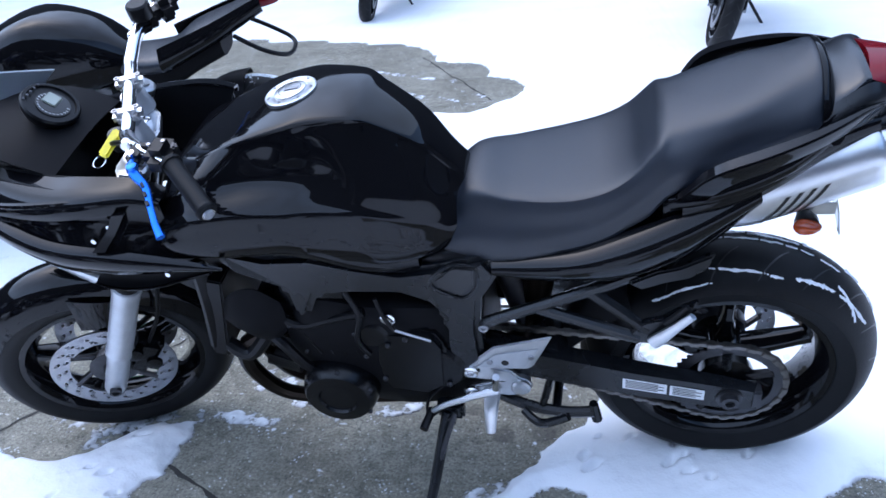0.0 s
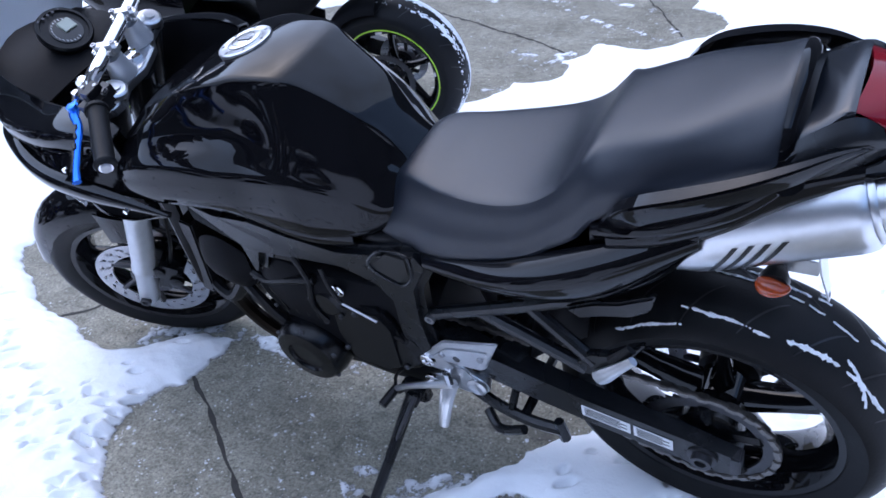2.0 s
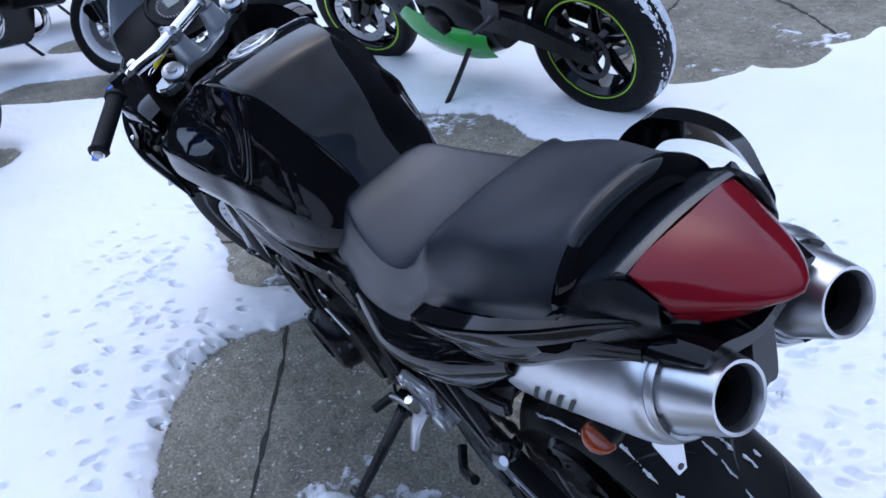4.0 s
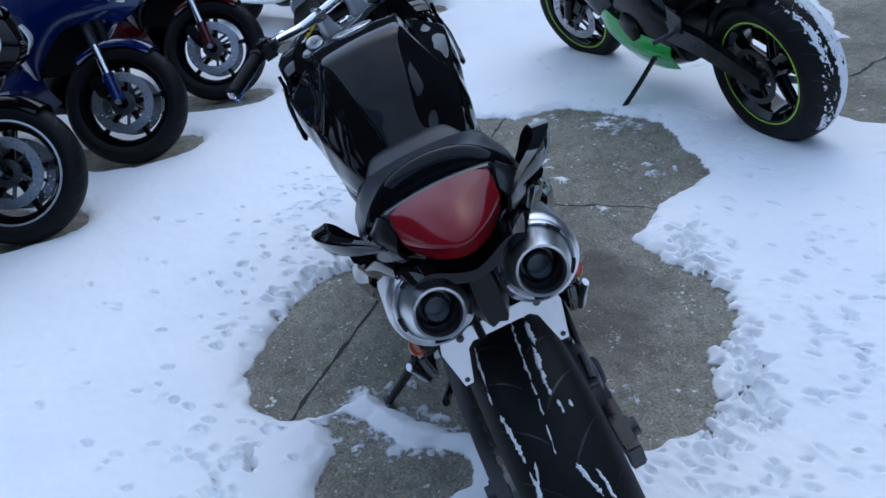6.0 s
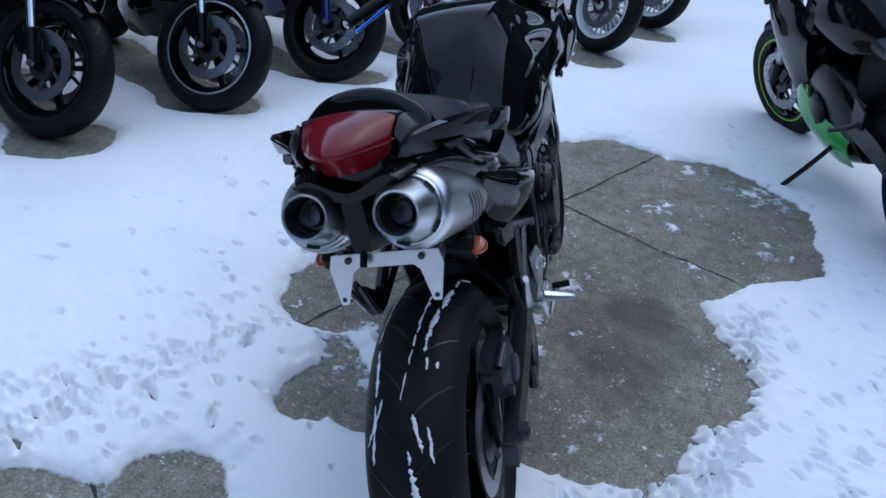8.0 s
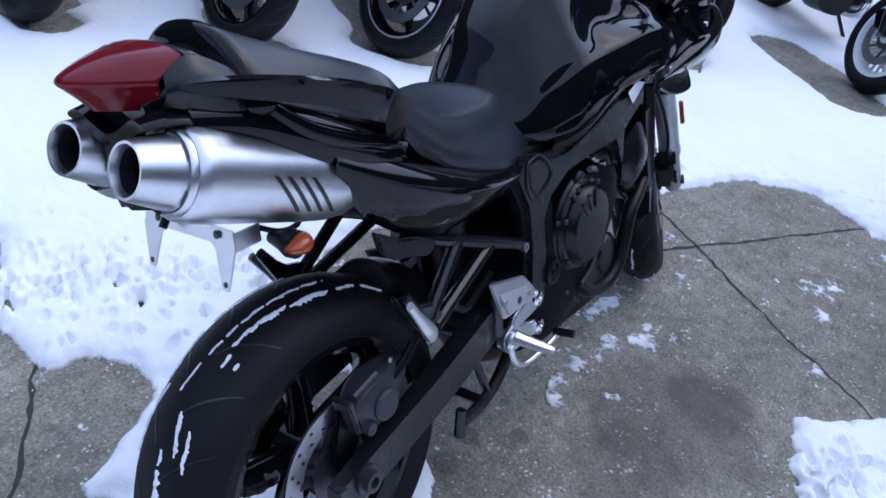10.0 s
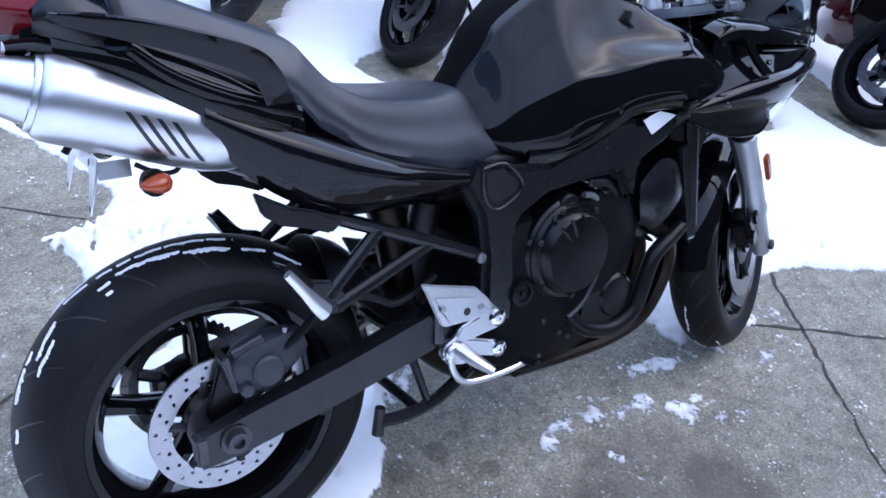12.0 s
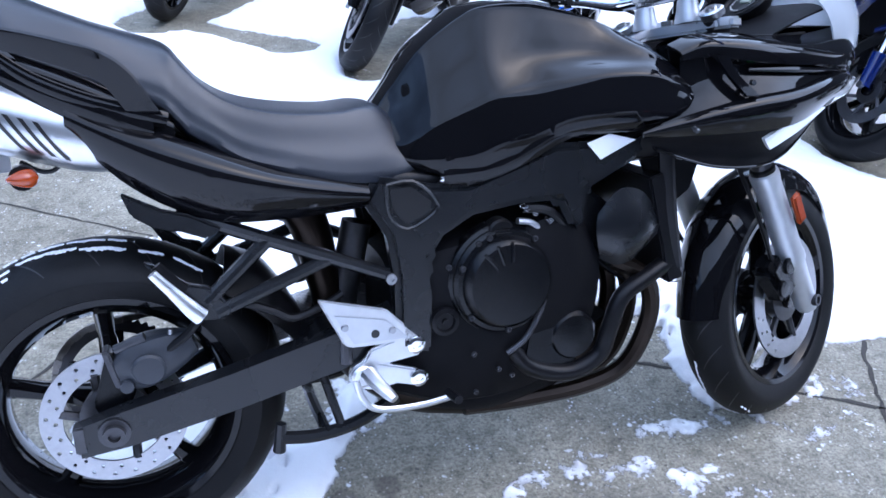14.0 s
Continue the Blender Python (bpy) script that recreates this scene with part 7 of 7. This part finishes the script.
            rows = [[(-0.50, s * 0.12, 0.36), (-0.50, s * 0.13, 0.30), (-0.50, s * 0.09, 0.22)], [(-0.68, s * 0.17, 0.40), (-0.68, s * 0.18, 0.32), (-0.66, s * 0.10, 0.20)], [(-0.86, s * 0.18, 0.46), (-0.88, s * 0.19, 0.36), (-0.88, s * 0.10, 0.22)], [(-1.0, s * 0.16, 0.50), (-1.02, s * 0.15, 0.40), (-1.02, s * 0.07, 0.30)]]
            part("belly_fairing", shell(rows, 0.004 * s, 4, 3), accent, b, "painted belly fairing")
            part("tail_panel", shell([[(-0.28, s * 0.12, 0.84), (-0.28, s * 0.14, 0.78), (-0.28, s * 0.12, 0.74)], [(-0.05, s * 0.11, 0.92), (-0.05, s * 0.125, 0.87), (-0.05, s * 0.10, 0.84)], [(0.14, s * 0.06, 0.99), (0.14, s * 0.07, 0.96), (0.14, s * 0.05, 0.93)]], 0.004 * s), paint, b)
    part("fuel_tank", body([(-0.42, [(0, 0.84), (0.07, 0.83), (0.10, 0.77), (0.07, 0.72), (0, 0.71)]), (-0.55, [(0, 0.94), (0.10, 0.92), (0.15, 0.82), (0.13, 0.70), (0, 0.70)]), (-0.75, [(0, 0.985), (0.13, 0.965), (0.18, 0.86), (0.17, 0.72), (0, 0.70)]), (-0.92, [(0, 0.94), (0.12, 0.92), (0.18, 0.85), (0.17, 0.74), (0, 0.72)]), (-0.99, [(0, 0.88), (0.09, 0.87), (0.13, 0.83), (0.12, 0.77), (0, 0.75)])], 4, 4), paint, b)
    part("seat", body([(-0.46, [(0, 0.80), (0.08, 0.80), (0.11, 0.77), (0.09, 0.73), (0, 0.73)]), (-0.28, [(0, 0.81), (0.11, 0.80), (0.135, 0.77), (0.11, 0.74), (0, 0.74)]), (-0.16, [(0, 0.88), (0.10, 0.87), (0.12, 0.83), (0.10, 0.79), (0, 0.78)]), (0.02, [(0, 0.94), (0.08, 0.935), (0.10, 0.91), (0.08, 0.88), (0, 0.87)]), (0.13, [(0, 0.985), (0.05, 0.98), (0.06, 0.965), (0.05, 0.95), (0, 0.945)])], 4, 4), VINYL, b)
    part("tail_lamp", body([(0.12, [(0, 0.98), (0.05, 0.975), (0.06, 0.955), (0.04, 0.935), (0, 0.93)]), (0.18, [(0, 0.985), (0.04, 0.98), (0.045, 0.965), (0.03, 0.945), (0, 0.94)]), (0.205, [(0, 0.975), (0.02, 0.972), (0.025, 0.965), (0.02, 0.955), (0, 0.952)])], 3, 3), RED, b)
    if snowy:
        part("tail_rack", tube([(0.02, -0.10, 0.86), (0.12, -0.11, 0.80), (0.20, -0.08, 0.76), (0.22, 0.0, 0.75), (0.20, 0.08, 0.76), (0.12, 0.11, 0.80), (0.02, 0.10, 0.86)], 0.009, 8), PLASTIC, b, "bent black tube rack below the tail")
    else:
        part("plate_holder", tube([(0.10, 0, 0.90), (0.17, 0, 0.83), (0.24, 0, 0.74)], [0.03, 0.02, 0.03], 8, flat=1.6), PLASTIC, b)
    for s in (() if snowy else (-1, 1)):
        part("signal_stalk", tube([(0.19, 0, 0.80), (0.20, s * 0.09, 0.80)], 0.007, 6), PLASTIC, b)
        part("turn_signal", lathe([(0.008, -0.02), (0.02, 0), (0.014, 0.024), (0, 0.03)], 12, (0.205, s * 0.10, 0.80), "x"), AMBER, b)
    if cruiser:
        part("engine_chrome", lathe([(0.11, 0.12), (0.11, 0.16), (0.08, 0.18), (0, 0.185)], 28, (-0.6, 0, 0.40)), CHROME, b, "chrome engine cover")
        part("exhaust_pipe", tube([(-0.80, 0.15, 0.50), (-0.90, 0.17, 0.38), (-0.80, 0.19, 0.27), (-0.3, 0.19, 0.25), (0.25, 0.20, 0.27)], [0.025, 0.025, 0.028, 0.04, 0.045], 12), CHROME, b, "long chrome exhaust pipe")
        part("exhaust_pipe", tube([(-0.80, -0.15, 0.50), (-0.90, -0.17, 0.38), (-0.80, -0.19, 0.27), (-0.3, -0.19, 0.25), (0.25, -0.20, 0.27)], [0.025, 0.025, 0.028, 0.04, 0.045], 12), CHROME, b, "long chrome exhaust pipe")
        part("head_lamp", lathe([(0.05, 0.09), (0.085, 0.02), (0.09, -0.02), (0.08, -0.03), (0, -0.035)], 24, hd + Vector((-0.12, 0, -0.02)), "x", m=T), CHROME, b)
    else:
        if not snowy:
            part("muffler", tube([(-0.35, 0.14, 0.36), (-0.2, 0.17, 0.42), (0.06, 0.185, 0.53)], [0.035, 0.05, 0.055], 14), DARKSTEEL, b)
        scr = []
        for u in range(7):
            a = -1 + u / 3
            scr.append([(x0 + 0.08 - 0.18 * (1 - a * a), a * 0.13, 0.985), (x0 + 0.17 - 0.15 * (1 - a * a), a * 0.125, 1.06 + 0.02 * (1 - a * a)), (x0 + 0.26 - 0.12 * (1 - a * a), a * 0.11, 1.11 + 0.04 * (1 - a * a))])
        part("windscreen", shell(scr, 0.003, 3, 3), SMOKE, b)
    fz = 0.335 * math.tan(radians(lean)) + 0.013
    st = tube([(-0.60, -0.13, 0.30), (-0.63, -0.24, 0.18), (-0.66, -0.335, fz)], 0.012, 8)
    ob = part("side_stand", st, SATIN, b)
    part("stand_foot", tube([(-0.69, -0.340, fz), (-0.635, -0.330, fz)], 0.014, 8), SATIN, ob)
    if snowy:
        frost(b, RA, 0.316, 0.186, ((0.006, 0.0915, -85, 178, -0.42), (-0.050, 0.010, -70, 170, 0.16)), 11)
    return b


sport_bike("motorcycle", (-2.36, 2.98), 187.5, "black and green sport motorcycle with lime rims and snowy tyre", PAINT, accent=GREEN_PAINT, tape=LIME, rim_mat=PAINT, snowy=True, wheelbase=1.47, lean=12, steer=15, fork_mat=ALU_PAINT)
sport_bike("motorcycle", (-0.43, -1.18), 48, "black sport motorcycle standing in the row", PAINT, rim_mat=PAINT, steer=30, lean=14)
sport_bike("motorcycle", (-1.02, -0.51), 48, "black sport motorcycle with dark wheels in the row", PAINT, rim_mat=PAINT, steer=32, lean=14)
sport_bike("motorcycle", (-1.55, -0.01), 48, "black sport motorcycle with bright-edged wheels in the row", PAINT, rim_mat=PAINT, tape=ALU_PAINT, steer=33, lean=14)
sport_bike("motorcycle", (-2.23, 0.39), 48, "deep blue sport motorcycle with blue fork feet in the row", BLUE_PAINT, rim_mat=PAINT, steer=33, fender=BLUE_PAINT, lean=14)
sport_bike("motorcycle", (-2.99, 0.83), 48, "black sport motorcycle with a dark red mudguard in the row", PAINT, accent=RED_PAINT, rim_mat=PAINT, steer=33, fender=RED_PAINT, lean=14)
sport_bike("motorcycle", (-3.56, 1.92), 35, "black cruiser with white spoked wheels and chrome pipes", PAINT, rim_mat=WHITE_RIM, spokes=24, cruiser=True, wheelbase=1.6, steer=10)
sport_bike("motorcycle", (-4.46, 2.35), 35, "dark cruiser with white spoked wheels at the row's end", PAINT, rim_mat=WHITE_RIM, spokes=24, cruiser=True, wheelbase=1.6, steer=10)
sport_bike("motorcycle", (0.43, -2.28), 53, "black motorcycle at the near end of the row", PAINT, steer=10)
sport_bike("motorcycle", (-1.61, 7.80), -90, "black motorcycle parked across the lot", PAINT, steer=5)
sport_bike("motorcycle", (1.40, 5.80), -100, "black motorcycle parked farther along the lot", PAINT, steer=8)
